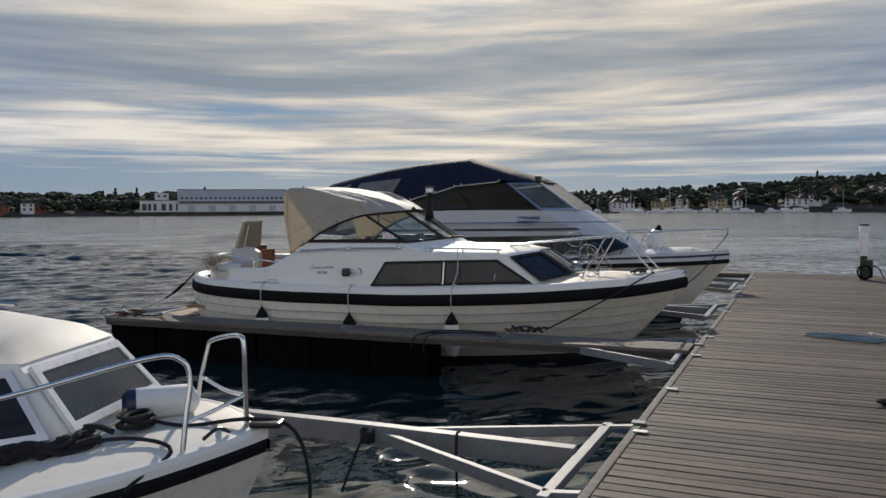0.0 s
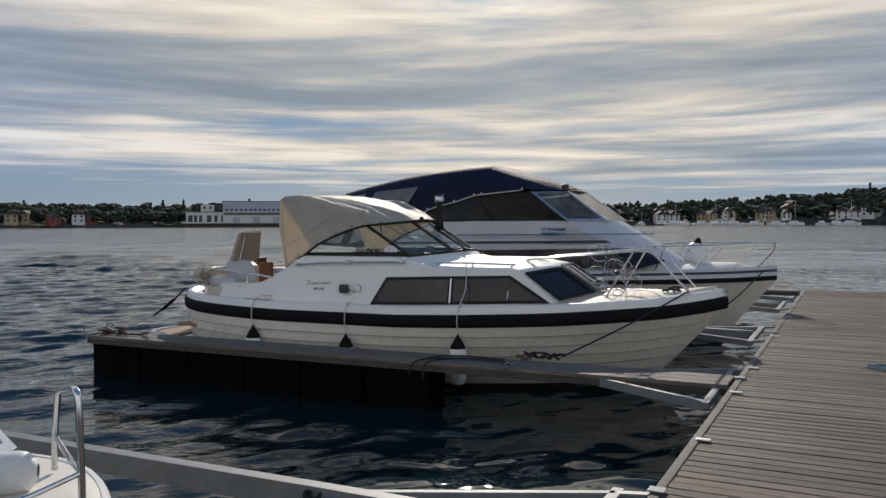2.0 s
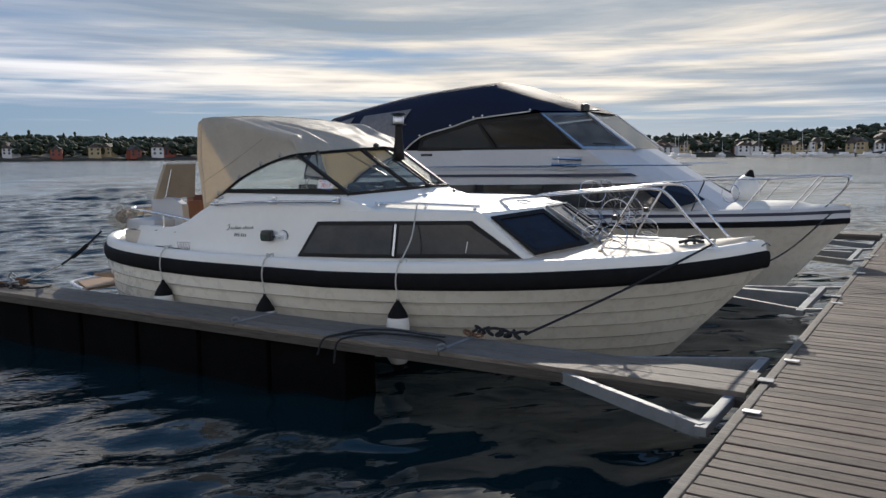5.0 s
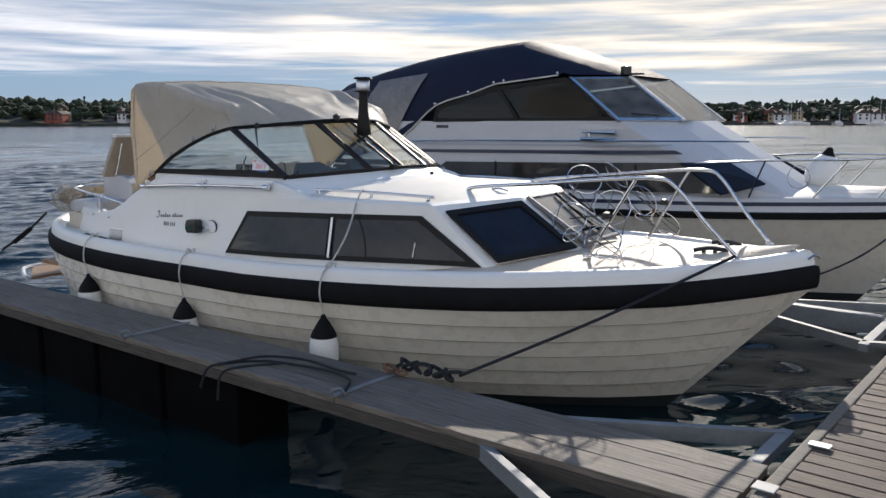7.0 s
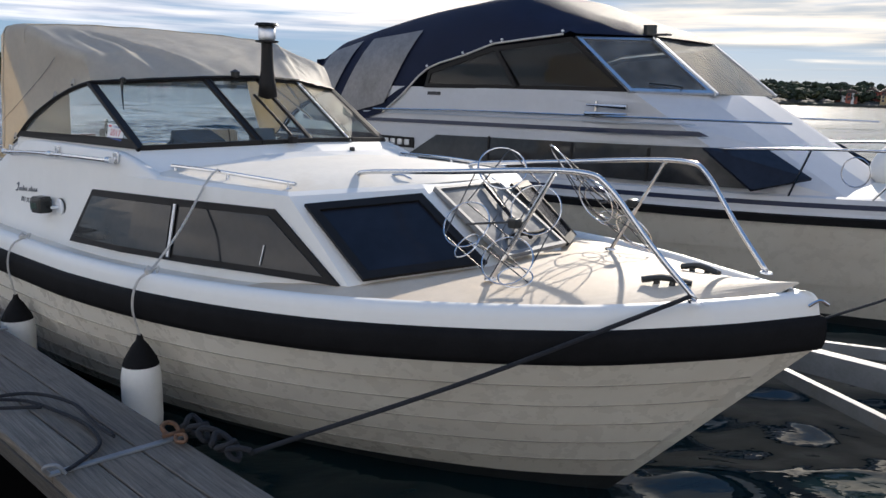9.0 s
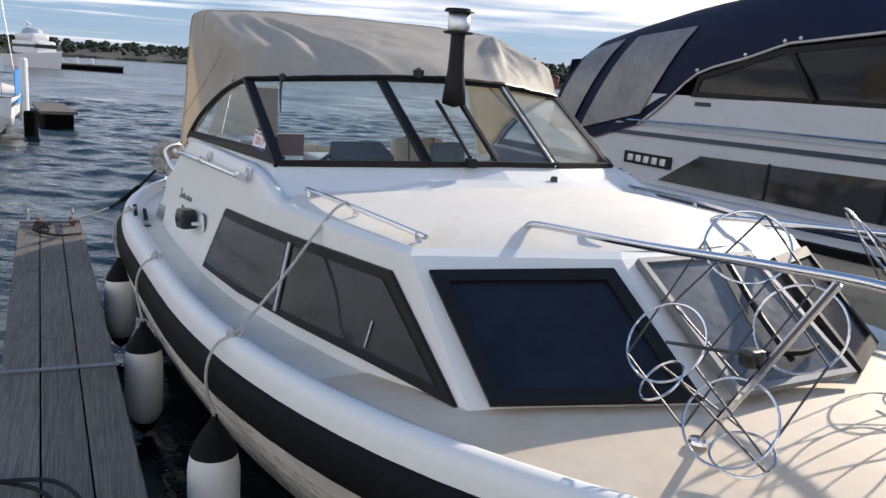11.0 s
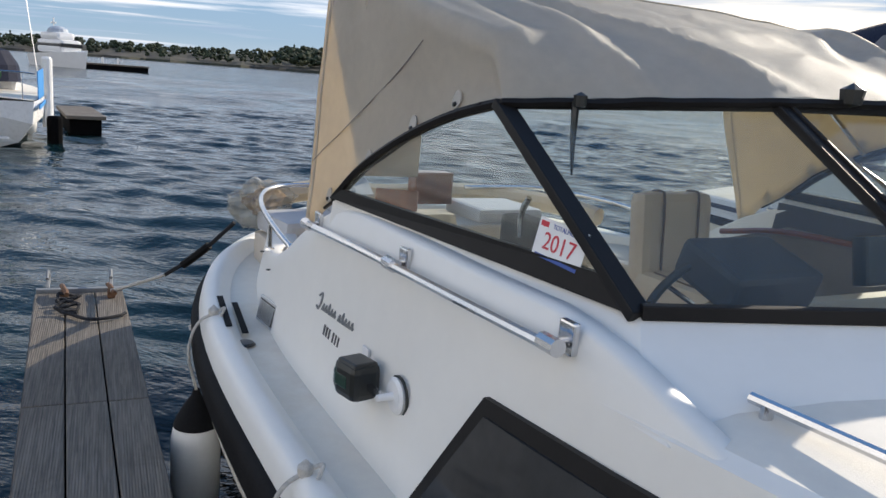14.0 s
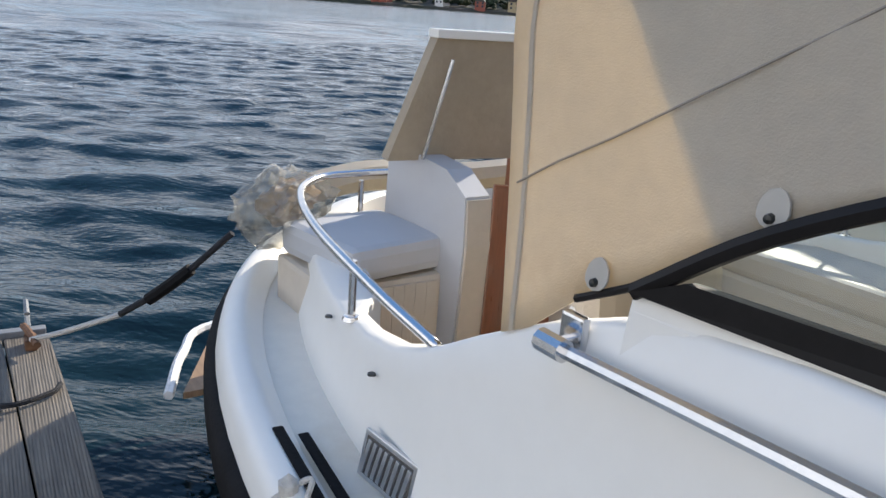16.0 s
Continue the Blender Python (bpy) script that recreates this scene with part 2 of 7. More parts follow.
def water_mat():
    m = bpy.data.materials.new("harbour_water")
    m.use_nodes = True
    n = Nodes(m.node_tree)
    out, p = n.add("ShaderNodeOutputMaterial"), n.add("ShaderNodeBsdfPrincipled")
    p.inputs["Base Color"].default_value = (0.005, 0.018, 0.022, 1)
    p.inputs["IOR"].default_value = 1.33
    geo = n.add("ShaderNodeNewGeometry").outputs["Position"]
    s = n.add("ShaderNodeSeparateXYZ")
    n.link(geo, s.inputs[0])
    # sheltered strip between the dock and the outer ends of the fingers
    off = n.math("SUBTRACT", -3.5, s.outputs[0])
    open_sea = n.ramp(n.math("MULTIPLY", off, 0.14), [(0.0, 0.10), (0.45, 0.55), (1.0, 1.0)])
    # short wind chop: crests drawn out across the wind, finer ripples on top
    turned = n.mapping(geo, rot=(0, 0, radians(35)))
    chop = n.noise(n.mapping(turned, scale=(1.0, 0.48, 1)), 1.25, 5.0, 0.60, 0.25)
    ripple = n.noise(n.mapping(turned, (4.0, 1.0, 0), scale=(1.0, 0.55, 1)), 5.5, 3.0, 0.55, 0.2)
    swell = n.noise(n.mapping(turned, (9.0, 2.0, 0), scale=(1.0, 0.35, 1)), 0.30, 4.0, 0.55, 0.2)
    gust = n.ramp(n.noise(n.mapping(turned, scale=(1.0, 0.5, 1)), 0.09, 3.0, 0.5), [(0.35, 0.65), (0.65, 1.15)])
    away = n.add("ShaderNodeVectorMath", operation="LENGTH")
    n.link(geo, away.inputs[0])
    far = n.ramp(n.math("MULTIPLY", away.outputs["Value"], 0.005), [(0.10, 0.0), (0.6, 1.0)])
    n.link(n.ramp(n.math("MULTIPLY", away.outputs["Value"], 0.01), [(0.20, 0.02), (0.9, 0.10), (1.0, 0.14)]), p.inputs["Roughness"])
    calm = n.noise(n.mapping(turned, (3.0, 5.0, 0), scale=(1.0, 0.7, 1)), 1.7, 1.5, 0.40, 0.6)
    small = n.math("ADD", n.math("MULTIPLY", chop, 0.22), n.math("MULTIPLY", ripple, 0.036))
    windy = n.math("MULTIPLY", n.math("MULTIPLY", small, gust), open_sea)
    height = n.math("ADD", n.math("ADD", windy, n.math("MULTIPLY", n.math("MULTIPLY", calm, n.math("SUBTRACT", 1.0, open_sea, clamp=True)), 0.16)), n.math("MULTIPLY", n.math("MULTIPLY", swell, far), 1.5))
    b = n.add("ShaderNodeBump")
    b.inputs["Strength"].default_value, b.inputs["Distance"].default_value = 1.0, 0.5
    n.link(height, b.inputs["Height"])
    n.link(b.outputs[0], p.inputs["Normal"])
    n.link(p.outputs[0], out.inputs[0])
    return m


GEL = mat("cream_gelcoat", (0.80, 0.785, 0.74), 0.42, var=0.03, scale=1.2, dirt=(0.62, 0.58, 0.48), dirt_at=0.72)
GEL_HULL = mat("cream_hull_gelcoat", (0.80, 0.765, 0.68), 0.28, var=0.03, scale=0.9, dirt=(0.70, 0.64, 0.53), dirt_at=0.66)
NONSKID = mat("nonskid_deck", (0.76, 0.715, 0.63), 0.62, var=0.06, scale=2.0, bump=0.12, bscale=260, dirt=(0.55, 0.45, 0.32), dirt_at=0.62)
NONSKID_FORE = mat("stained_foredeck", (0.66, 0.555, 0.43), 0.62, var=0.08, scale=2.0, bump=0.15, bscale=260, dirt=(0.56, 0.42, 0.26), dirt_at=0.56)
WHITE = mat("white_gelcoat", (0.78, 0.78, 0.78), 0.28, var=0.03, scale=1.5)
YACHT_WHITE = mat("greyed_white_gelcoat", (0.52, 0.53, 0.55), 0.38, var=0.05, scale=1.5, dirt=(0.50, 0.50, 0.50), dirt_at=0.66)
BLACK = mat("black_rubber", (0.010, 0.010, 0.011), 0.72, var=0.25, scale=8, bump=0.2, bscale=90, ior=1.2)
BLACK_FRAME = mat("black_frame_paint", (0.012, 0.011, 0.011), 0.5, var=0.2, scale=12, ior=1.3)
NAVY = mat("navy_paint", (0.016, 0.024, 0.058), 0.35, var=0.15, scale=4)
ANTIFOUL = mat("dark_antifouling", (0.018, 0.022, 0.024), 0.8, var=0.3, scale=3, bump=0.2)
STEEL = mat("polished_steel", (0.66, 0.66, 0.67), 0.16, 1.0, var=0.05, scale=14)
DARK_STEEL = mat("dark_grey_steel", (0.10, 0.095, 0.09), 0.5, 0.6, var=0.3, scale=20)
ALU = mat("brushed_aluminium", (0.62, 0.63, 0.65), 0.34, 1.0, var=0.08, scale=18)
GALV = mat("galvanised_steel", (0.21, 0.22, 0.23), 0.6, 0.2, var=0.18, scale=7, dirt=(0.24, 0.21, 0.17), dirt_at=0.66)
CANVAS = mat("beige_canvas", (0.60, 0.58, 0.53), 0.55, var=0.07, scale=2.6, bump=0.35, bscale=240, dirt=(0.46, 0.40, 0.30), dirt_at=0.66, through_light=0.44)
NAVY_CANVAS = mat("navy_canvas", (0.010, 0.014, 0.034), 0.7, var=0.18, scale=3, bump=0.3, bscale=220, ior=1.25)
PANE = mat("tinted_pane", (0.022, 0.024, 0.027), 0.07, var=0.35, scale=1.6, dirt=(0.055, 0.053, 0.05), dirt_at=0.58, ior=1.4)
BLUE_PANE = mat("blind_backed_pane", (0.013, 0.016, 0.026), 0.22, var=0.3, scale=1.2, ior=1.33)
FRONT_PANE = mat("grimy_front_pane", (0.085, 0.088, 0.092), 0.16, var=0.35, scale=3.0, dirt=(0.20, 0.20, 0.195), dirt_at=0.55)
SALT_PANE = mat("salt_streaked_pane", (0.030, 0.034, 0.033), 0.14, var=0.4, scale=4.0, dirt=(0.09, 0.09, 0.085), dirt_at=0.6)
CLEAR = glass_mat("windscreen_glass")
VINYL = glass_mat("clear_vinyl", (0.62, 0.62, 0.60), 0.22)
SMOKE_GLASS = glass_mat("smoked_glass", (0.20, 0.19, 0.18), 0.04)
FOIL = glass_mat("clear_plastic_wrap", (0.82, 0.80, 0.75), 0.45)
PALE_CUSHION = mat("pale_grey_vinyl", (0.50, 0.51, 0.53), 0.55, var=0.03, scale=2, bump=0.1, bscale=150)
CUSHION = mat("beige_vinyl_cushion", (0.56, 0.50, 0.42), 0.55, var=0.06, scale=3, bump=0.15, bscale=120)
GREY_CUSHION = mat("grey_vinyl", (0.040, 0.042, 0.048), 0.7, var=0.1, scale=4)
PIPING = mat("brown_piping", (0.12, 0.09, 0.07), 0.6)
MAHOGANY = mat("varnished_mahogany", (0.16, 0.052, 0.022), 0.30, var=0.3, scale=3, stretch=(6, 6, 0.6), coat=0.4)
TEAK = mat("teak", (0.30, 0.19, 0.11), 0.6, var=0.25, scale=4, stretch=(1, 8, 1))
FENDER_WHITE = mat("fender_vinyl", (0.76, 0.75, 0.71), 0.42, var=0.05, scale=5, dirt=(0.5, 0.47, 0.4), dirt_at=0.68)
ROPE_BLACK = mat("black_rope", (0.016, 0.017, 0.021), 0.9, var=0.4, scale=60, bump=0.8, bscale=160)
ROPE_WHITE = mat("white_rope", (0.56, 0.54, 0.50), 0.9, var=0.2, scale=60, bump=0.8, bscale=160)
ROPE_BLUE = mat("pale_blue_rope", (0.17, 0.25, 0.29), 0.9, var=0.3, scale=50, bump=0.8, bscale=160)
RUSTY = mat("rusty_shackle", (0.17, 0.09, 0.05), 0.75, 0.4, var=0.4, scale=30, bump=0.4)
PLASTIC_BLACK = mat("black_plastic", (0.014, 0.016, 0.016), 0.32, var=0.1)
GREEN_LENS = mat("green_lamp_glass", (0.006, 0.035, 0.026), 0.12, var=0.2)
STICKER = mat("white_sticker", (0.80, 0.80, 0.80), 0.5, var=0.02)
RED_INK = mat("red_ink", (0.55, 0.03, 0.05), 0.5, var=0.05)
BLUE_INK = mat("blue_ink", (0.04, 0.09, 0.35), 0.5, var=0.05)
DARK_INK = mat("dark_ink", (0.03, 0.03, 0.035), 0.5, var=0.05)
PONTOON = mat("black_pontoon_plastic", (0.005, 0.005, 0.0055), 0.85, var=0.3, scale=3, ior=1.1)
BLUE_CLOTH = mat("blue_cloth", (0.03, 0.22, 0.55), 0.8, var=0.1)
GREEN_CLOTH = mat("green_canvas", (0.07, 0.16, 0.07), 0.85, var=0.15)
DOCK_WOOD = wood_mat("weathered_dock_planks", (0.115, 0.078, 0.055), (0.155, 0.123, 0.095), (0.35, 9.0, 9.0), 0.42, 560.0, 1)
FINGER_WOOD = wood_mat("weathered_finger_planks", (0.160, 0.132, 0.104), (0.215, 0.190, 0.158), (0.35, 9.0, 9.0), 0.14, 560.0, 1)
# darker plank wood: the shade under the pier's edge is in the colour
PIER_SIDE = wood_mat("shaded_pier_beams", (0.075, 0.062, 0.050), (0.090, 0.080, 0.068), (0.35, 9.0, 9.0), 0.10)
WATER = water_mat()
LEAF = mat("shore_foliage", (0.020, 0.032, 0.015), 0.9, var=0.5, scale=0.12)
LEAF_OLIVE = mat("shore_foliage_olive", (0.045, 0.050, 0.020), 0.9, var=0.5, scale=0.12)
ROCK = mat("shore_rock", (0.060, 0.052, 0.044), 0.9, var=0.35, scale=0.08, dirt=(0.022, 0.03, 0.014), dirt_at=0.48)
HOUSE_WHITE = mat("white_house_paint", (0.66, 0.66, 0.66), 0.7, var=0.06, scale=0.4)
HOUSE_RED = mat("red_house_paint", (0.26, 0.07, 0.045), 0.7, var=0.1, scale=0.4)
HOUSE_OCHRE = mat("ochre_house_paint", (0.42, 0.33, 0.19), 0.7, var=0.1, scale=0.4)
ROOF = mat("dark_roof_tiles", (0.075, 0.06, 0.055), 0.8, var=0.2, scale=0.5)
BLUEGREY = mat("bluegrey_cladding", (0.40, 0.45, 0.52), 0.6, var=0.06, scale=0.2)
FAR_GLASS = mat("far_window_glass", (0.035, 0.045, 0.06), 0.15, var=0.3, scale=0.5)


# ---- mesh helpers ----
def part(name, bm, material, parent=None, label="", smooth=False):
    """Links a bmesh as one mesh object under a thing or a part."""
    bmesh.ops.recalc_face_normals(bm, faces=bm.faces)
    me = bpy.data.meshes.new(name)
    bm.to_mesh(me)
    bm.free()
    me.materials.append(material)
    if smooth:
        for f in me.polygons:
            f.use_smooth = True
    ob = new(name, me)
    if parent is not None:
        ob.parent = parent
    if label:
        ob["label"] = label
    return ob


def thing(name, m, label, category, group="", kind=""):
    ob = new(name)
    ob.empty_display_size = 0.1
    ob.matrix_world = m
    return tagged(ob, label, category, group, kind)


def grid(rows, bm=None, wrap=False):
    bm = bm or bmesh.new()
    vs = [[bm.verts.new(p) for p in r] for r in rows]
    for a, b in zip(vs, vs[1:]):
        k = len(a)
        for i in range(k if wrap else k - 1):
            j = (i + 1) % k
            try:
                bm.faces.new((a[i], a[j], b[j], b[i]))
            except ValueError:
                pass
    return bm


def smooth_path(pts, steps=6):
    """Catmull-Rom through the points."""
    p = [Vector(q) for q in pts]
    p = [2 * p[0] - p[1]] + p + [2 * p[-1] - p[-2]]
    out = []
    for i in range(1, len(p) - 2):
        for k in range(steps):
            t = k / steps
            a, b, c, d = p[i - 1:i + 3]
            out.append(0.5 * (2 * b + (c - a) * t + (2 * a - 5 * b + 4 * c - d) * t * t + (3 * b - a - 3 * c + d) * t ** 3))
    return out + [p[-2]]


def tube(pts, r, seg=8, steps=6, bm=None, closed=False):
    """A round bar along a smooth path; r may be a number or one per path end."""
    bm = bm or bmesh.new()
    path = smooth_path(pts, steps) if steps > 1 else [Vector(q) for q in pts]
    if closed:
        path = path[:-1]
    rings, side = [], None
    n = len(path)
    for i, p in enumerate(path):
        a = path[(i - 1) % n] if closed or i else path[0]
        b = path[(i + 1) % n] if closed or i < n - 1 else path[-1]
        d = (b - a).normalized()
        if side is None:
            side = d.orthogonal().normalized()
        side = (side - d * side.dot(d)).normalized()
        up_ = d.cross(side)
        rr = r if isinstance(r, (int, float)) else r[0] + (r[1] - r[0]) * i / max(1, n - 1)
        rings.append([bm.verts.new(p + (side * math.cos(t) + up_ * math.sin(t)) * rr) for t in [2 * math.pi * k / seg for k in range(seg)]])
    pairs = list(zip(rings, rings[1:])) + ([(rings[-1], rings[0])] if closed else [])
    for a, b in pairs:
        for k in range(seg):
            bm.faces.new((a[k], a[(k + 1) % seg], b[(k + 1) % seg], b[k]))
    if not closed:
        bm.faces.new(rings[0])
        bm.faces.new(rings[-1])
    return bm


def lathe(profile, seg=20, base=(0, 0, 0), axis="z", bm=None):
    """Turned body: profile of (radius, height)."""
    bm = bm or bmesh.new()
    o = Vector(base)
    rows = []
    for r, h in profile:
        ring = []
        for k in range(seg):
            t = 2 * math.pi * k / seg
            q = (r * math.cos(t), r * math.sin(t), h)
            if axis == "x":
                q = (q[2], q[0], q[1])
            elif axis == "y":
                q = (q[0], q[2], q[1])
            ring.append(o + Vector(q))
        rows.append(ring)
    return grid(rows, bm, True)


def box(c, s, bevel=0.0, m=None, bm=None):
    """A box of size s round c, edges bevelled."""
    own = bmesh.new()
    bmesh.ops.create_cube(own, size=1.0)
    bmesh.ops.scale(own, vec=s, verts=own.verts)
    if bevel:
        bmesh.ops.bevel(own, geom=own.edges[:], offset=bevel, segments=2, affect="EDGES", profile=0.6)
    mm = Matrix.Translation(c) @ (m or Matrix())
    bmesh.ops.transform(own, matrix=mm, verts=own.verts)
    if bm is None:
        return own
    me = bpy.data.meshes.new("tmp")
    own.to_mesh(me)
    own.free()
    bm.from_mesh(me)
    bpy.data.meshes.remove(me)
    return bm


def bar(p, q, wide, thick, up_=(0, 0, 1), bevel=0.004, bm=None):
    """A square bar between two points."""
    p, q = Vector(p), Vector(q)
    d = (q - p).normalized()
    side = d.cross(Vector(up_)).normalized()
    u = side.cross(d)
    m = Matrix((d, side, u)).transposed().to_4x4()
    return box((p + q) / 2, ((q - p).length, wide, thick), bevel, m, bm)


def poly_normal(pts):
    n = Vector()
    for i, a in enumerate(pts):
        b = pts[(i + 1) % len(pts)]
        n += Vector(a).cross(Vector(b))
    return n.normalized()


def inset(pts, d):
    """The polygon drawn in by d along its edges."""
    pts = [Vector(p) for p in pts]
    n = poly_normal(pts)
    out = []
    for i, p in enumerate(pts):
        a, b = (p - pts[i - 1]).normalized(), (pts[(i + 1) % len(pts)] - p).normalized()
        na, nb = n.cross(a), n.cross(b)
        k = (na + nb)
        out.append(p + k * (d / max(0.25, k.dot(na))))
    return out


def ring_frame(pts, wide, thick):
    """A flat frame round a polygon, thick along the normal both ways."""
    outer = [Vector(p) for p in pts]
    inner = inset(outer, wide)
    n = poly_normal(outer) * thick / 2
    rows = [[p + n for p in outer], [p + n for p in inner], [p - n for p in inner], [p - n for p in outer], [p + n for p in outer]]
    bm = grid(rows, None, True)
    bmesh.ops.remove_doubles(bm, verts=bm.verts, dist=1e-5)
    return bm


def slab(pts, thick):
    """A polygon with thickness, centred on its plane."""
    pts = [Vector(p) for p in pts]
    n = poly_normal(pts) * thick / 2
    bm = bmesh.new()
    a, b = [bm.verts.new(p + n) for p in pts], [bm.verts.new(p - n) for p in pts]
    bm.faces.new(a)
    bm.faces.new(b[::-1])
    for i in range(len(pts)):
        j = (i + 1) % len(pts)
        bm.faces.new((a[i], b[i], b[j], a[j]))
    return bm


def flip(pts):
    """Mirror image across the boat's centre plane."""
    return [(p[0], -p[1], p[2]) for p in pts]


def lettering(name, body, size, m, material, parent, label=""):
    cu = bpy.data.curves.new(name, "FONT")
    cu.body, cu.size, cu.extrude, cu.align_x, cu.align_y = body, size, 0.0006, "CENTER", "CENTER"
    tmp = bpy.data.objects.new("tmp", cu)
    me = bpy.data.meshes.new_from_object(tmp)
    bpy.data.objects.remove(tmp)
    me.name = name
    me.materials.clear()
    me.materials.append(material)
    ob = new(name, me)
    ob.parent = parent
    ob.matrix_local = m
    if label:
        ob["label"] = label
    return ob


def lerp_table(table, x):
    for (a, va), (b, vb) in zip(table, table[1:]):
        if x <= b:
            t = min(1, max(0, (x - a) / (b - a)))
            return va + (vb - va) * t
    return table[-1][1]


class HullShape:
    """Plan and profile of a round-sterned or square-sterned motor boat; x forward, y to port."""

    def __init__(self, stern, bow, half, mid, sheer, stem_foot, band, square=False, keel=-0.75, full=2.5):
        self.full = full
        self.stern, self.bow, self.half, self.mid, self.sheer = stern, bow, half, mid, sheer
        self.stem_foot, self.band, self.square, self.keel = stem_foot, band, square, keel

    def b(self, s):
        if s > self.mid:
            r = min(1, (s - self.mid) / (self.bow - self.mid))
            return self.half * max(0.0, 1 - r ** self.full)
        r = min(1, (self.mid - s) / (self.mid - self.stern))
        if self.square:
            return self.half * (1 - 0.10 * r * r)
        return self.half * math.sqrt(max(0.0, 1 - r ** 3))

    def z(self, s):
        return lerp_table(self.sheer, s)

    def stations(self, n=44):
        out = []
        for i in range(n + 1):
            u = i / n
            u = 0.5 - 0.5 * math.cos(math.pi * u)
            out.append(self.stern + (self.bow - self.stern) * u)
        return out

    def section(self, s, w):
        """Half-breadth point at station s; w from keel 0 to lower edge of the band 1."""
        u = (s - self.stern) / (self.bow - self.stern)
        top = self.z(s) - self.band
        z = self.keel + (top - self.keel) * w
        e = 0.30 + 0.62 * max(0, u - 0.35) ** 1.3 / 0.57
        half = self.b(s) * w ** e
        rake = self.stem_foot * (top - z) * max(0, u - 0.45) / 0.55
        aft = 0.12 * (1 - w) * max(0, 0.3 - u) / 0.3
        return Vector((s - rake + aft, half, z))

    def shell(self, w0, w1, strakes, lap=0.02, n=44):
        rows = []
        for s in self.stations(n):
            pts = []
            for k in range(strakes):
                a, b_ = w0 + (w1 - w0) * k / strakes, w0 + (w1 - w0) * (k + 1) / strakes
                lo, hi = self.section(s, a), self.section(s, b_)
                out = lap if (k > 0 and self.b(s) > 0.05) else 0
                pts += [lo + Vector((0, out, 0)), hi]
            rows.append([Vector((p.x, -p.y, p.z)) for p in pts[::-1]] + pts)
        return grid(rows)

# ---- water and far shore ----
WATER_Z = -0.22


def spaced(lo, hi, step, far):
    """Even steps between lo and hi, growing outside up to far."""
    mid_ = list(np.arange(lo, hi + 1e-6, step))
    out, d, p_ = [], step, hi
    while p_ < far:
        d *= 1.075
        p_ += d
        out.append(p_)
    back_, d, p_ = [], step, lo
    while p_ > -far:
        d *= 1.075
        p_ -= d
        back_.append(p_)
    return np.array(back_[::-1] + mid_ + out)


def water_sheet():
    xs, ys = spaced(-42, 0.5, 0.08, 2600), spaced(1.5, 32.0, 0.08, 2600)
    X, Y = np.meshgrid(xs, ys)
    sx, sy = np.gradient(xs), np.gradient(ys)
    cell = np.maximum(*np.meshgrid(sx, sy))
    lee = np.clip((-4.5 - X) / 7.0, 0, 1)
    # sheltered inside the berths between the dock and the finger ends
    shelter = 0.11 + 0.89 * lee * lee * (3 - 2 * lee)
    Z = np.zeros_like(X)
    r = np.random.RandomState(4)
    for i in range(52):
        lam = 0.27 * (2.4 / 0.27) ** (i / 51.0)
        ang = radians(140) + r.normal() * 0.5
        k = 2 * np.pi / lam
        amp = 0.0078 * lam ** 0.8
        ph = k * (X * np.cos(ang) + Y * np.sin(ang)) + r.uniform(0, 6.28)
        # gusts break the crests up along their length
        env = 0.55 + 0.45 * np.sin(X * r.normal() * 1.1 / lam + Y * r.normal() * 1.1 / lam + r.uniform(0, 6.28))
        w_ = np.sin(ph + 0.35 * np.sin(ph + 0.8))
        fade = np.clip((lam / cell - 3.0) / 3.0, 0, 1)
        calm_k = np.maximum(shelter, 0.80 if 0.5 < lam < 1.3 else 0.25)
        Z += amp * env * w_ * fade * calm_k
    # long waves carry the chop on where the short ones are too fine to draw
    away = np.hypot(X, Y)
    for i in range(26):
        lam = 2.6 * (24.0 / 2.6) ** (i / 25.0)
        ang = radians(140) + r.normal() * 0.5
        k = 2 * np.pi / lam
        ph = k * (X * np.cos(ang) + Y * np.sin(ang)) + r.uniform(0, 6.28)
        env = 0.55 + 0.45 * np.sin(X * r.normal() * 1.1 / lam + Y * r.normal() * 1.1 / lam + r.uniform(0, 6.28))
        fade = np.clip((lam / cell - 3.0) / 3.0, 0, 1) * np.clip((away - 28.0) / 30.0, 0, 1)
        Z += 0.0060 * lam * env * np.sin(ph) * fade
    n_y, n_x = X.shape
    co = np.stack([X, Y, Z + WATER_Z], -1).reshape(-1, 3)
    i0 = (np.arange(n_y - 1)[:, None] * n_x + np.arange(n_x - 1)[None, :]).ravel()
    faces = np.stack([i0, i0 + 1, i0 + 1 + n_x, i0 + n_x], -1)
    me = bpy.data.meshes.new("water")
    me.from_pydata(co.tolist(), [], faces.tolist())
    for f in me.polygons:
        f.use_smooth = True
    me.materials.append(WATER)
    return new("water", me)


tagged(water_sheet(), "dark rippled harbour water under an evening sky", "water", kind="structure")

SHORE = [(-135, 6), (-100, 6), (-92, 7), (-84, 7), (-80, 9), (-70, 12), (-62, 10), (-52, 8), (-44, 9), (-36, 10), (-28, 9), (-20, 7), (-12, 8), (-5, 13), (2, 18), (8, 19), (30, 14)]
R_SHORE = 520.0


def shore_point(a, r, z):
    t = radians(a)
    return Vector((math.sin(t) * r, math.cos(t) * r, z))


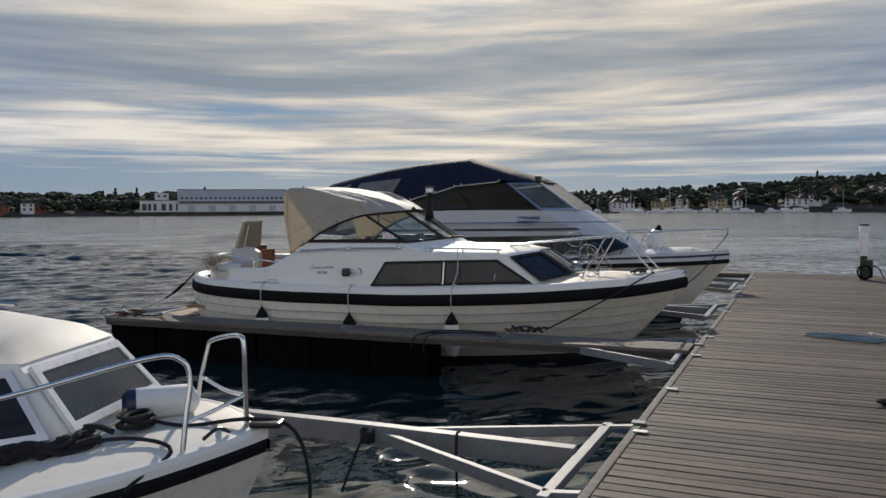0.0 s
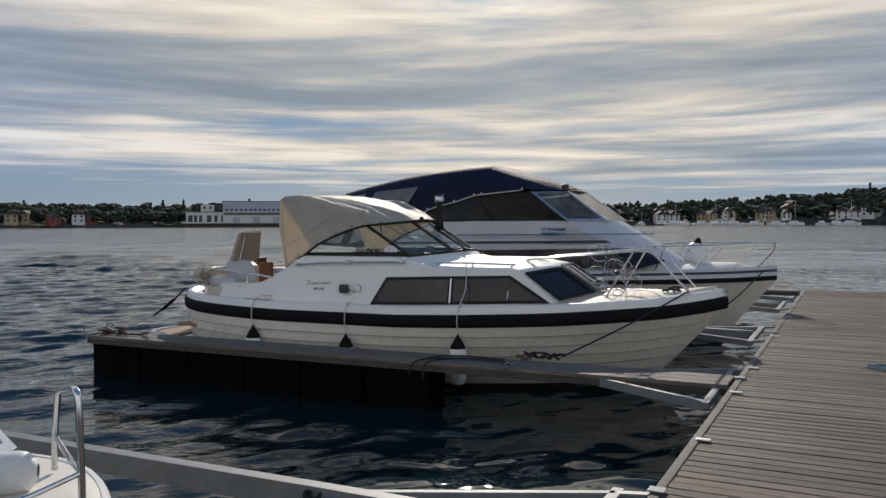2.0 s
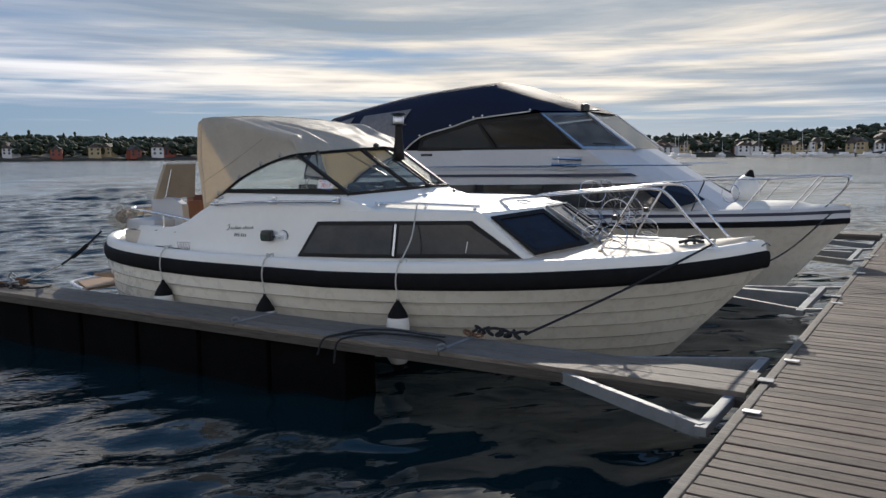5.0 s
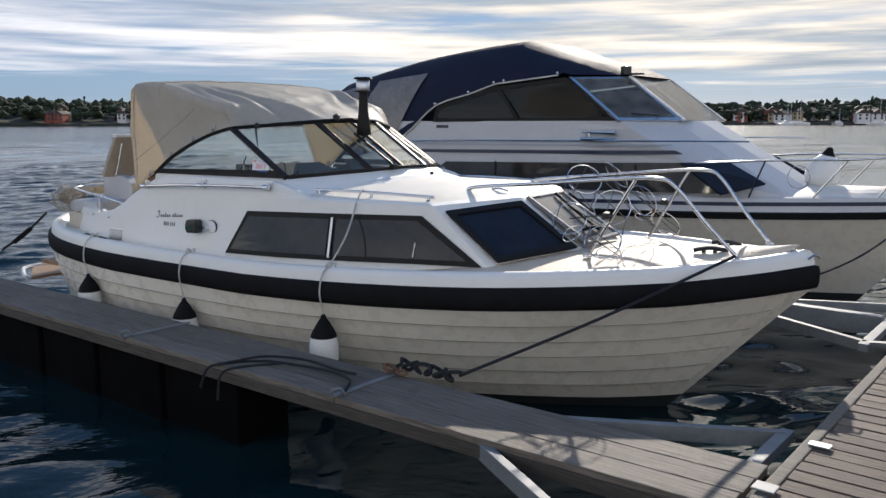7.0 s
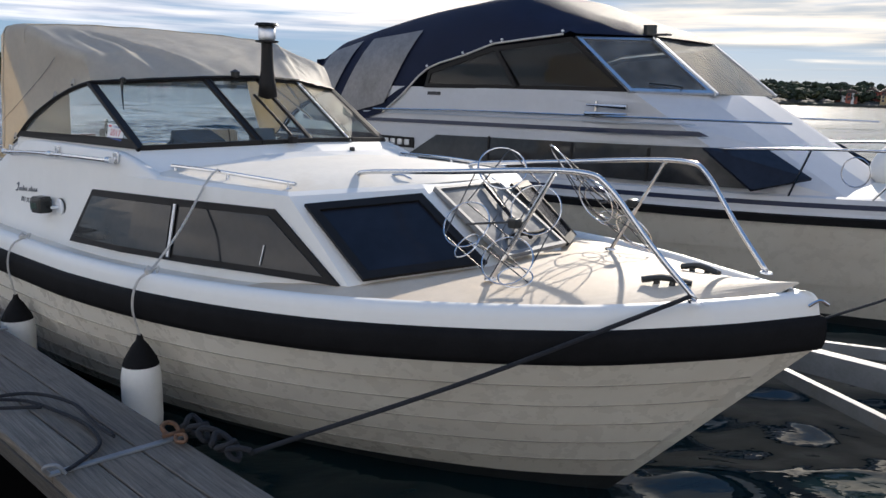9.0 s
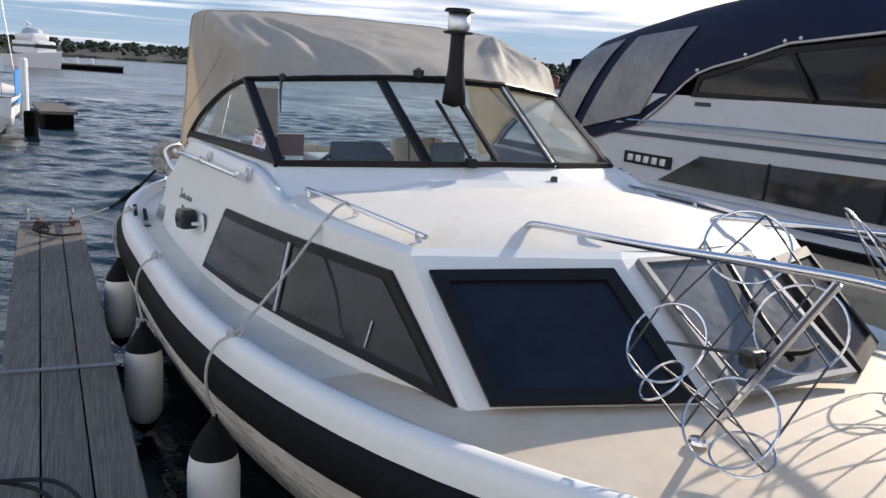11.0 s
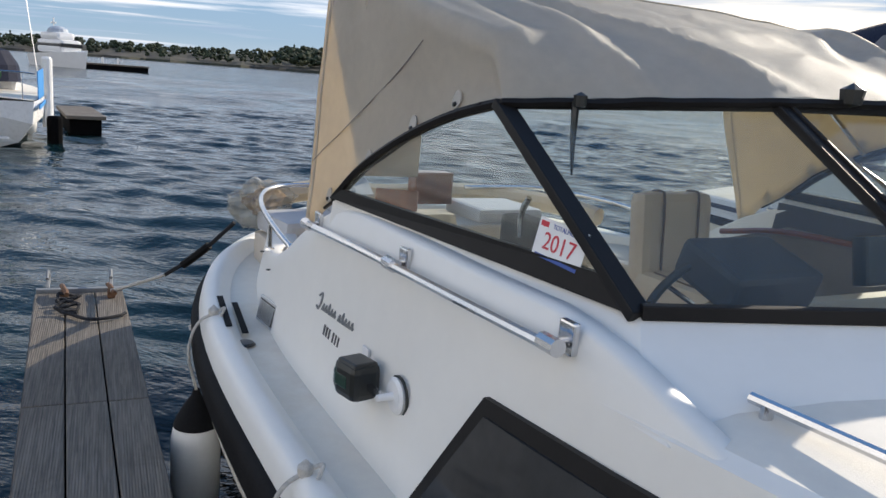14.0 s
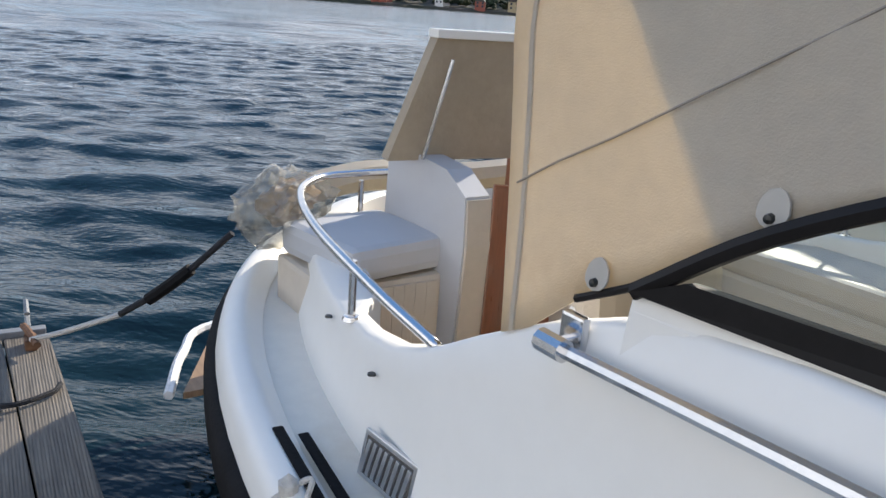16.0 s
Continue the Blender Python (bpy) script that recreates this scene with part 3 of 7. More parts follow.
rows = []
for i in range(0, 331):
    a = -135 + i * 0.5
    h = lerp_table(SHORE, a)
    jag = noise.noise(Vector((a * 0.7, 0, 0))) * 14 + noise.noise(Vector((a * 3.1, 4, 0))) * 4
    r0 = R_SHORE + jag
    row = [shore_point(a, r0, -1)]
    for k, (dr, f) in enumerate(((2, 0.10), (8, 0.16), (30, 0.42), (70, 0.8), (130, 1.0), (260, 0.9))):
        row.append(shore_point(a, r0 + dr, h * f + noise.noise(Vector((a * 1.3, k * 3.7, 2))) * 1.2 * (1 if k else 0.4) + 0.4))
    rows.append(row)
tagged(part("shore", grid(rows), ROCK, smooth=False), "low rocky wooded shore across the water", "shore", kind="structure")


def clump(bm, c, r, h):
    """One uneven leaf clump of a far tree."""
    me = bmesh.new()
    bmesh.ops.create_icosphere(me, subdivisions=1, radius=1.0)
    base = len(bm.verts)
    vs = []
    for v in me.verts:
        k = random.uniform(0.7, 1.2)
        vs.append(bm.verts.new((c[0] + v.co.x * r * k, c[1] + v.co.y * r * k, c[2] + v.co.z * h * k)))
    for f in me.faces:
        bm.faces.new([vs[v.index] for v in f.verts])
    me.free()


def far_wood(name, label, n, a0, a1, material, big):
    bm = bmesh.new()
    for _ in range(n):
        a = random.uniform(a0, a1)
        h = lerp_table(SHORE, a)
        d = random.choice((16, 40, 60, 80, 100, 125))
        f = lerp_table(((2, 0.1), (8, 0.16), (30, 0.42), (70, 0.8), (130, 1.0)), d)
        p = shore_point(a, R_SHORE + d + random.uniform(-6, 6), h * f)
        tall = random.uniform(0.6, 1.15) * big
        if random.random() < 0.03:
            for k in range(4):
                clump(bm, (p.x, p.y, p.z + tall * (0.25 + 0.27 * k)), tall * (0.30 - 0.065 * k), tall * 0.2)
        else:
            for k in range(4):
                clump(bm, (p.x + random.uniform(-1, 1) * tall * 0.3, p.y + random.uniform(-1, 1) * tall * 0.3, p.z + tall * random.uniform(0.3, 0.8)), tall * random.uniform(0.18, 0.34), tall * random.uniform(0.15, 0.26))
    me = bpy.data.meshes.new(name)
    bm.to_mesh(me)
    bm.free()
    me.materials.append(material)
    tagged(new(name, me), label, "trees", kind="stuff")


far_wood("far_woods", "dark green mixed woods along the far shore", 2600, -78, 26, LEAF, 9.0)
far_wood("far_bushes", "olive green trees and bushes by the shoreline", 900, -80, 26, LEAF_OLIVE, 6.0)
far_wood("headland_bushes", "low scrub on the rocky headland", 1000, -134, -78, LEAF, 5.5)


def far_house(a, d, z, w_, d_, h_, wall, label, turn=0.0, gable=True, rows_=2):
    p = shore_point(a, R_SHORE + d, z)
    ob = thing("house", pose(p.x, p.y, p.z, 0, 0, -a + turn), label, "house", "houses on the far shore")
    part("wall", box((0, 0, h_ / 2 - 1), (w_, d_, h_ + 2)), wall, ob)
    if gable:
        pts = [(-w_ / 2 - 0.4, -d_ / 2 - 0.4, h_), (w_ / 2 + 0.4, -d_ / 2 - 0.4, h_), (0, -d_ / 2 - 0.4, h_ + w_ * 0.38)]
        if turn:
            pts = [(p_[0], p_[1], p_[2]) for p_ in pts]
        bm = bmesh.new()
        a_ = [bm.verts.new(q) for q in pts]
        b_ = [bm.verts.new((q[0], d_ / 2 + 0.4, q[2])) for q in pts]
        bm.faces.new(a_)
        bm.faces.new(b_[::-1])
        for i in range(3):
            bm.faces.new((a_[i], a_[(i + 1) % 3], b_[(i + 1) % 3], b_[i]))
        part("roof", bm, ROOF, ob)
    else:
        part("roof", box((0, 0, h_ + 0.15), (w_ + 0.5, d_ + 0.5, 0.3)), ROOF, ob)
    n_ = max(2, int(w_ / 3))
    for r_ in range(rows_):
        for i in range(n_):
            part("window", box((-w_ / 2 + w_ * (i + 0.5) / n_, -d_ / 2 - 0.02, h_ * (r_ + 0.55) / rows_), (1.2, 0.12, 1.3)), FAR_GLASS, ob)
    return ob


rng = random.Random(5)
for i in range(62):
    a = rng.uniform(-20, 6) if i < 50 else rng.uniform(-68, -50)
    d = rng.choice((6, 9, 13, 19, 27, 38))
    f = lerp_table(((2, 0.1), (8, 0.16), (30, 0.42), (70, 0.8), (130, 1.0)), d)
    wall, word = rng.choice(((HOUSE_WHITE, "white"), (HOUSE_WHITE, "white"), (HOUSE_WHITE, "white"), (HOUSE_OCHRE, "ochre"), (HOUSE_RED, "red")))
    if i >= 50:
        wall, word = rng.choice(((HOUSE_RED, "red"), (HOUSE_WHITE, "white"), (HOUSE_OCHRE, "ochre")))
    far_house(a, d, lerp_table(SHORE, a) * f + 1.4, rng.uniform(4.5, 8), rng.uniform(5, 8), rng.uniform(3, 4.8), wall, word + " wooden house with a dark pitched roof on the shore", rng.uniform(-40, 40))
# long pale industrial building with a lower white annexe, on a quay
quay = shore_point(-39.5, R_SHORE - 8, 0)
tagged(part("quay", box((quay.x, quay.y, 0.6), (100, 14, 3.0), 0, pose(0, 0, 0, 0, 0, 39.5)), ROCK), "dark stone quay below the factory", "quay", kind="structure")
p = shore_point(-38.9, R_SHORE, 1.8)
mill = thing("factory", pose(p.x, p.y, p.z, 0, 0, 38.9), "long pale blue-grey and white industrial building on the quay", "building")
part("wall", box((0, 0, 3.2), (64, 20, 6.4)), HOUSE_WHITE, mill)
part("upper_wall", box((0, -0.4, 10.0), (64, 20.5, 7.2)), BLUEGREY, mill)
part("roof", box((0, 0, 13.8), (65, 21, 0.5)), ROOF, mill)
# dark box drawn as the shadow below the upper storey
part("canopy_band", box((0, -10.8, 6.2), (63, 0.6, 0.9)), FAR_GLASS, mill, "dark band standing for the shade under the upper storey")
for i in range(22):
    part("window", box((-29.5 + i * 2.8, -10.68, 8.6), (1.5, 0.12, 1.2)), FAR_GLASS, mill)
for i in range(5):
    part("gate", box((-24 + i * 12, -10.05, 2.4), (4.2, 0.12, 3.6)), BLUEGREY, mill)
p = shore_point(-43.4, R_SHORE, 1.8)
annexe = thing("annexe", pose(p.x, p.y, p.z, 0, 0, 43.4), "white rendered flat-roofed annexe with a small tower room", "building")
part("wall", box((0, 0, 3.6), (27, 14, 7.2)), HOUSE_WHITE, annexe)
part("tower", box((-1, -0.2, 8.2), (8, 9, 7)), HOUSE_WHITE, annexe)
part("roof", box((0, 0, 7.4), (27.6, 14.6, 0.3)), ROOF, annexe)
for i, x_ in enumerate((-11, -8, -5, 0, 4, 8, 11)):
    part("window", box((x_, -7.05, 3.2), (1.8 if i % 3 else 2.6, 0.12, 4.0)), FAR_GLASS, annexe)
for x_ in (-2.6, 0.8):
    part("window", box((x_, -4.75, 10.0), (1.4, 0.12, 1.5)), FAR_GLASS, annexe)


def far_boat(a, r, length, mast):
    p = shore_point(a, r, 0)
    ob = thing("moored_boat", pose(p.x, p.y, WATER_Z, 0, 0, -a + rng.uniform(-50, 50)), "small white moored boat" + (" with a bare mast" if mast else "") + " off the far shore", "boat", "boats at the far shore")
    rows = []
    for k in range(7):
        u = k / 6
        b_ = length * 0.16 * (1 - u ** 2.4)
        x_ = (u - 0.5) * length
        rows.append([(x_, -b_, 1.1 + 0.4 * u), (x_, -b_ * 0.7, -0.2), (x_, b_ * 0.7, -0.2), (x_, b_, 1.1 + 0.4 * u), (x_, 0, 1.3 + 0.4 * u), (x_, -b_, 1.1 + 0.4 * u)])
    part("hull", grid(rows), WHITE, ob)
    part("cabin", box((-0.02 * length, 0, 1.9), (length * 0.4, length * 0.2, 1.2), 0.2), WHITE, ob)
    if mast:
        part("mast", tube([(0.5, 0, 1.5), (0.5, 0, length * 1.25)], 0.09, 6, 1), ALU, ob)


for i in range(24):
    far_boat(rng.uniform(-17, 3), R_SHORE - rng.uniform(8, 30), rng.uniform(7, 12), i % 2 == 0)

# ---- dock ----
DOCK_Z, EDGE, DOCK_R, DOCK_END = 0.41, -1.12, 1.72, 21.3
dock = thing("dock", pose(0, 0, 0), "weathered grey-brown timber floating dock", "dock", kind="structure")
for x_ in (EDGE + 0.03, DOCK_R - 0.03):
    part("edge_beam", box((x_, (DOCK_END - 7) / 2, DOCK_Z - 0.06), (0.06, DOCK_END + 7, 0.125), 0.008), FINGER_WOOD, dock, "pale weathered edge timber")
    part("fascia", box((x_ + (0.03 if x_ < 0 else -0.03), (DOCK_END - 7) / 2, DOCK_Z - 0.235), (0.05, DOCK_END + 7, 0.22), 0.005), FINGER_WOOD, dock)
part("end_beam", box((0.3, DOCK_END + 0.05, DOCK_Z - 0.1), (DOCK_R - EDGE, 0.1, 0.2), 0.008), FINGER_WOOD, dock)
for k in range(7):
    part("float", box((0.3, -5 + 4.2 * k, -0.06), (2.4, 2.6, 0.56), 0.05), PONTOON, dock)
# galvanised fixing plates along the edge
for y_ in (5.72, 7.2, 8.98, 10.35, 13.0, 15.4, 17.4, 19.6):
    part("fixing_plate", box((EDGE + 0.085, y_, DOCK_Z + 0.010), (0.10, 0.06, 0.008), 0.003), ALU, dock)
for y_ in (5.95, 9.7, 13.4, 17.0):
    part("hinge_plate", box((EDGE + 0.03, y_, DOCK_Z + 0.014), (0.10, 0.09, 0.010), 0.004), GALV, dock)


# ---- finger piers and booms ----
def finger_pier(y0, y1, x_out, planked, label, z=0.44):
    """Walkway boom between berths, joined to the dock with a braced frame."""
    ob = thing("finger_pier", pose(0, 0, 0), label, "finger pier", "finger piers")
    x_in = EDGE - 0.06

    def mid(x_):
        return y0 + (y1 - y0) * (x_ - x_in) / (x_out - x_in)

    if planked:
        cuts = [x_in, -3.50, -5.72, -7.9, x_out]
        for a, b_ in zip(cuts, cuts[1:]):
            for k in (-1, 0, 1):
                y_a, y_b = mid(a - 0.003) + k * 0.186, mid(b_ + 0.003) + k * 0.186
                part("plank", bar((a - 0.004, y_a, z - 0.02), (b_ + 0.004, y_b, z - 0.02), 0.178, 0.04, bevel=0.006), FINGER_WOOD, ob)
        for k in (-1, 1):
            part("side_beam", bar((x_in, mid(x_in) + k * 0.262, z - 0.075), (x_out, mid(x_out) + k * 0.262, z - 0.075), 0.045, 0.07), PIER_SIDE, ob)
        for x_ in (-3.50, -5.72):
            part("strap", bar((x_, mid(x_) - 0.29, z + 0.006), (x_, mid(x_) + 0.29, z + 0.006), 0.035, 0.012), GALV, ob, "galvanised cross strap")
            part("strap_end", tube([(x_, mid(x_) - 0.28, z), (x_ + 0.02, mid(x_) - 0.31, z + 0.05), (x_ + 0.05, mid(x_) - 0.27, z + 0.06), (x_ + 0.06, mid(x_) - 0.24, z + 0.02)], 0.009, 6), GALV, ob)
        for x_ in (-9.4, -8.5, -7.6, -6.7, -5.8, -4.9):
            part("float", box((x_, mid(x_), 0.0), (0.888, 0.44, 0.60), 0.02), PONTOON, ob)
        part("end_bracket", bar((x_out - 0.02, mid(x_out) - 0.27, z - 0.01), (x_out - 0.02, mid(x_out) + 0.27, z - 0.01), 0.05, 0.07), GALV, ob)
        for k in (-1, 1):
            part("end_eye", tube([(x_out - 0.05, mid(x_out) + k * 0.2, z + 0.02), (x_out - 0.16, mid(x_out) + k * 0.2, z + 0.06), (x_out - 0.12, mid(x_out) + k * 0.2, z + 0.12), (x_out - 0.03, mid(x_out) + k * 0.2, z + 0.09)], 0.012, 6), GALV, ob)
        node = (-2.45, mid(-2.45), 0.30)
        part("brace", bar((node[0], node[1] - 0.25, 0.30), (x_in - 0.1, mid(x_in) - 0.95, 0.30), 0.05, 0.09), GALV, ob)
        part("brace", bar((node[0], node[1] + 0.25, 0.30), (x_in - 0.1, mid(x_in) + 0.85, 0.30), 0.05, 0.09), GALV, ob)
        part("cross_bar", bar((x_in - 0.1, mid(x_in) - 1.0, 0.31), (x_in - 0.1, mid(x_in) + 0.9, 0.31), 0.07, 0.06), GALV, ob)
    else:
        node = (-2.9, mid(-2.9), 0.34)
        part("boom", bar((x_out, mid(x_out), 0.33), node, 0.10, 0.15), GALV, ob, "galvanised boom tube")
        part("boom", bar(node, (x_in - 0.2, mid(x_in), 0.33), 0.10, 0.15), GALV, ob)
        part("brace", bar(node, (x_in - 0.15, mid(x_in) - 0.82, 0.34), 0.05, 0.08), GALV, ob)
        part("brace", bar(node, (x_in - 0.15, mid(x_in) + 0.72, 0.34), 0.05, 0.08), GALV, ob)
        part("cross_bar", bar((x_in - 0.15, mid(x_in) - 0.92, 0.35), (x_in - 0.15, mid(x_in) + 0.8, 0.35), 0.07, 0.06), GALV, ob)
        for k in (-0.82, 0.72):
            part("hinge_arm", bar((x_in - 0.18, mid(x_in) + k, 0.36), (x_in + 0.05, mid(x_in) + k, 0.385), 0.06, 0.03), GALV, ob)
    return ob


finger_pier(9.78, 9.42, -9.86, True, "narrow weathered plank finger pier on black floats, beside the cream cruiser", 0.375)
finger_pier(5.22, 5.02, -8.6, False, "galvanised steel mooring boom with a braced Y frame")
finger_pier(13.55, 13.5, -9.6, False, "galvanised steel mooring boom with a braced Y frame")
finger_pier(17.9, 18.0, -9.6, False, "galvanised steel mooring boom with a braced Y frame")
finger_pier(20.8, 20.9, -6.0, True, "narrow weathered plank finger pier near the dock end")

# ---- the cream cabin cruiser ----
CRUISER = pose(-6.0, 11.72, 0, 0, 0, 4.5)
SHEER = [(-3.8, 0.86), (-3.0, 0.83), (-1.2, 0.80), (0.6, 0.80), (1.4, 0.825), (2.6, 0.87), (3.75, 0.93), (4.2, 0.98), (4.46, 1.02)]
H = HullShape(-3.8, 4.46, 1.665, -0.3, SHEER, 0.93, 0.155, full=3.3)
cruiser = thing("cabin_cruiser", CRUISER, "cream clinker-hulled cabin cruiser with black rubbing band and beige canopy", "motor boat")

part("hull", H.shell(0.42, 1.0, 6, 0.026), GEL_HULL, cruiser, "cream clinker hull with lapped strakes")
# thin dark beads draw the shadow line under each strake's lap
LAP = mat("lap_shade_tone", (0.30, 0.275, 0.23), 0.7, var=0.25, scale=6)
for k in range(1, 6):
    w_ = 0.42 + 0.58 * k / 6
    for sg in (-1, 1):
        pts = [H.section(s, w_) for s in H.stations(44) if H.b(s) > 0.05]
        part("lap_joint", tube([(p.x, sg * (p.y + 0.0245), p.z) for p in pts], 0.0042, 6, 1), LAP, cruiser)
part("bottom", H.shell(0.0, 0.42, 2, 0.0), ANTIFOUL, cruiser, "dark antifouled bottom")


def offset_row(s, out, z):
    """A point on the boat's plan at station s, moved outwards."""
    e = 0.01
    db = (H.b(min(s + e, H.bow - 1e-4)) - H.b(max(s - e, H.stern + 1e-4))) / (2 * e)
    n_ = Vector((-db, 1.0)).normalized()
    if H.b(s) < 0.02:
        n_ = Vector((1.0 if s > 0 else -1.0, 0.0))
    return Vector((s + n_.x * out, max(0.0, H.b(s) + n_.y * out), z))


def both_sides(profile, stations):
    """Sweeps a profile of (outwards, z above the sheer) round the boat's plan."""
    rows = []
    for s in stations:
        rows.append([offset_row(s, o, H.z(s) + dz) for o, dz in profile])
    rows_p = rows
    rows_s = [[Vector((p.x, -p.y, p.z)) for p in r] for r in rows[::-1]]
    bm = grid(rows_p + rows_s)
    bmesh.ops.remove_doubles(bm, verts=bm.verts, dist=1e-4)
    return bm


ST = H.stations(56)
part("rubbing_band", both_sides([(0.0, -0.165), (0.022, -0.155), (0.034, -0.12), (0.036, -0.05), (0.026, -0.008), (0.0, 0.0)], ST), BLACK, cruiser, "black rubber rubbing band", smooth=True)
part("gunwale", both_sides([(0.0, -0.004), (-0.010, 0.045), (-0.022, 0.078), (-0.042, 0.094), (-0.075, 0.099), (-0.098, 0.092), (-0.112, 0.070), (-0.150, 0.040)], ST), GEL, cruiser, smooth=True)


CABIN = HullShape(-3.8, 4.46, 1.70, -0.3, SHEER, 0.93, 0.155)


def side(s, z):
    """Half-breadth of the cabin and coaming sides."""
    base = CABIN.b(s) - 0.33 if s < 1.2 else CABIN.b(1.2) - 0.33 - 0.165 * (s - 1.2)
    return base - 0.20 * (z - 0.9)


# side decks and foredeck
rows = []
for s in ST[4:]:
    b_ = max(0.0, H.b(s) - 0.145)
    z_ = H.z(s) + 0.09
    inner = 0.0 if s > 2.2 else max(0.0, min(b_, side(s, 0.9) - 0.06))
    row = []
    for k in range(9):
        t = k / 8
        y_ = b_ + (inner - b_) * t
        crown = 0.075 * (1 - (y_ / max(0.05, b_)) ** 2) * min(1, max(0, (s - 1.9) / 0.6)) if s > 1.9 else 0.0
        row.append(Vector((s, y_, z_ - 0.022 + max(0, crown) - 0.03 * min(1, max(0, (2.4 - s) / 0.6)))))
    rows.append(row)
bm = grid(rows)
bm = grid([[Vector((p.x, -p.y, p.z)) for p in r] for r in rows], bm)
part("side_deck", bm, NONSKID, cruiser, "worn pale nonskid side deck")
fore = [[Vector((p.x, p.y, p.z + 0.005)) for p in r] for s, r in zip(ST[4:], rows) if s > 1.7]
bm = grid(fore)
bm = grid([[Vector((p.x, -p.y, p.z)) for p in r] for r in fore], bm)
part("foredeck", bm, NONSKID_FORE, cruiser, "sun-worn tan nonskid foredeck")

# cabin trunk with raked faceted front
ROOF_C, ROOF_E = 1.475, 1.375


def trunk_ring(z):
    f = (z - 0.92) / (1.37 - 0.92)
    pts = []
    corner_s = 2.53 - 0.53 * f
    for s in (-0.2, 0.3, 0.8, 1.3, 1.8):
        pts.append(Vector((s, side(s, z), z)))
    pts.append(Vector((corner_s, side(corner_s, z), z)))
    pts.append(Vector((2.95 - 0.60 * f, 0.345, z + 0.03)))
    return pts


rows = []
for z in (0.80, 0.92, 1.1, 1.25, 1.345):
    r = trunk_ring(z)
    rows.append(r + [Vector((p.x, -p.y, p.z)) for p in r[::-1]])
top = trunk_ring(1.37)
inn = [Vector((p.x - (0.05 if i > 4 else 0), p.y - 0.035, p.z + 0.018)) for i, p in enumerate(top)]
rows.append([Vector((p.x, p.y, p.z)) for p in top] + [Vector((p.x, -p.y, p.z)) for p in top[::-1]])
rows.append(inn + [Vector((p.x, -p.y, p.z)) for p in inn[::-1]])
bm = grid(rows)
# crowned roof, strip by strip
crown_rows = []
for p in inn[2:]:
    crown_rows.append([Vector((p.x + (0.0 if p.x < 2 else 0.02 * (1 - (k / 4 - 1) ** 2)), p.y * (1 - k / 4), p.z + (ROOF_C - ROOF_E) * (1 - (1 - k / 4) ** 2) * (0 if p is inn[-1] else min(1, p.y / 0.9)))) for k in range(9)])
for r in crown_rows:
    for k in range(5, 9):
        r[k] = Vector((r[8 - k].x, -r[8 - k].y, r[8 - k].z))
part("cabin_roof", grid(crown_rows), NONSKID, cruiser, "lightly crowned cream cabin roof", smooth=True)
trunk = part("cabin_trunk", bm, GEL, cruiser, "cream cabin trunk with faceted raked front")


# cockpit coaming: high under the windscreen, sweeping down to the stern
def coam_top(s):
    return lerp_table([(-3.5, 1.09), (-2.9, 1.085), (-2.1, 1.085), (-1.85, 1.10), (-1.65, 1.16), (-1.50, 1.25), (-1.34, 1.34), (-1.15, 1.43), (-0.95, 1.485), (-0.8, 1.50), (0.42, 1.50), (0.62, 1.46), (0.90, 1.37)], s)


rows = []
cs = [-3.42 + 4.32 * (1 - math.cos(math.pi * k / 40)) / 2 for k in range(41)]
for s in cs:
    zt = coam_top(s)
    if s < -2.9:
        y_ = max(0.0, (H.b(s) - 0.34))
        k = math.sqrt(max(0.0, 1 - ((-2.9 - s) / 0.52) ** 2))
        y_ = (H.b(-2.9) - 0.34) * k
    row = []
    for j in range(7):
        z = 0.82 + (zt - 0.82) * j / 6
        yy = side(s, z) if s >= -2.9 else max(0.0, y_ - 0.2 * (z - 0.9) * k)
        if s > -0.1:
            yy = yy + 0.004 - 0.02 * max(0.0, s - 0.2)
        row.append(Vector((s, yy, z)))
    o = row[-1]
    wide = 0.16 if s < -2.1 else 0.06
    foot = 0.46 if s < 0.2 else o.z - 0.10
    row += [Vector((o.x, max(0, o.y - 0.012), o.z + 0.012)), Vector((o.x, max(0, o.y - wide), o.z + 0.012)), Vector((o.x, max(0, o.y - wide - 0.01), o.z)), Vector((o.x, max(0, o.y - wide - 0.02), foot))]
    rows.append(row)
bm = grid(rows)
bm = grid([[Vector((p.x, -p.y, p.z)) for p in r] for r in rows[::-1]], bm)
bmesh.ops.remove_doubles(bm, verts=bm.verts, dist=1e-4)
part("coaming", bm, GEL, cruiser, "smooth cream cockpit coaming", smooth=True)
# small moulded step running along the coaming
part("coaming_step", tube([(s, side(s, 1.0) + 0.006, 0.985 + 0.03 * max(0, -s - 1)) for s in (-2.75, -2.3, -1.9, -1.4, -0.9, -0.3)], 0.013, 6), GEL, cruiser)
# dash rise from cabin roof to the windscreen foot
A0, A1 = (0.53, -1.10, 1.52), (-0.15, -1.09, 1.94)
B0, B1 = (0.88, -0.41, 1.56), (0.22, -0.42, 1.99)
M0, M1 = (0.93, 0.0, 1.57), (0.27, 0.0, 2.0)
Q0 = (-1.06, -1.245, 1.52)
ring_t = [Vector(p) for p in (Q0, (-0.3, -1.18, 1.52), A0, B0, M0)]
ring_m = [Vector(p) for p in ((-1.06, -1.25, 1.49), (-0.3, -1.20, 1.49), (0.60, -1.15, 1.47), (0.98, -0.46, 1.50), (1.04, 0, 1.51))]
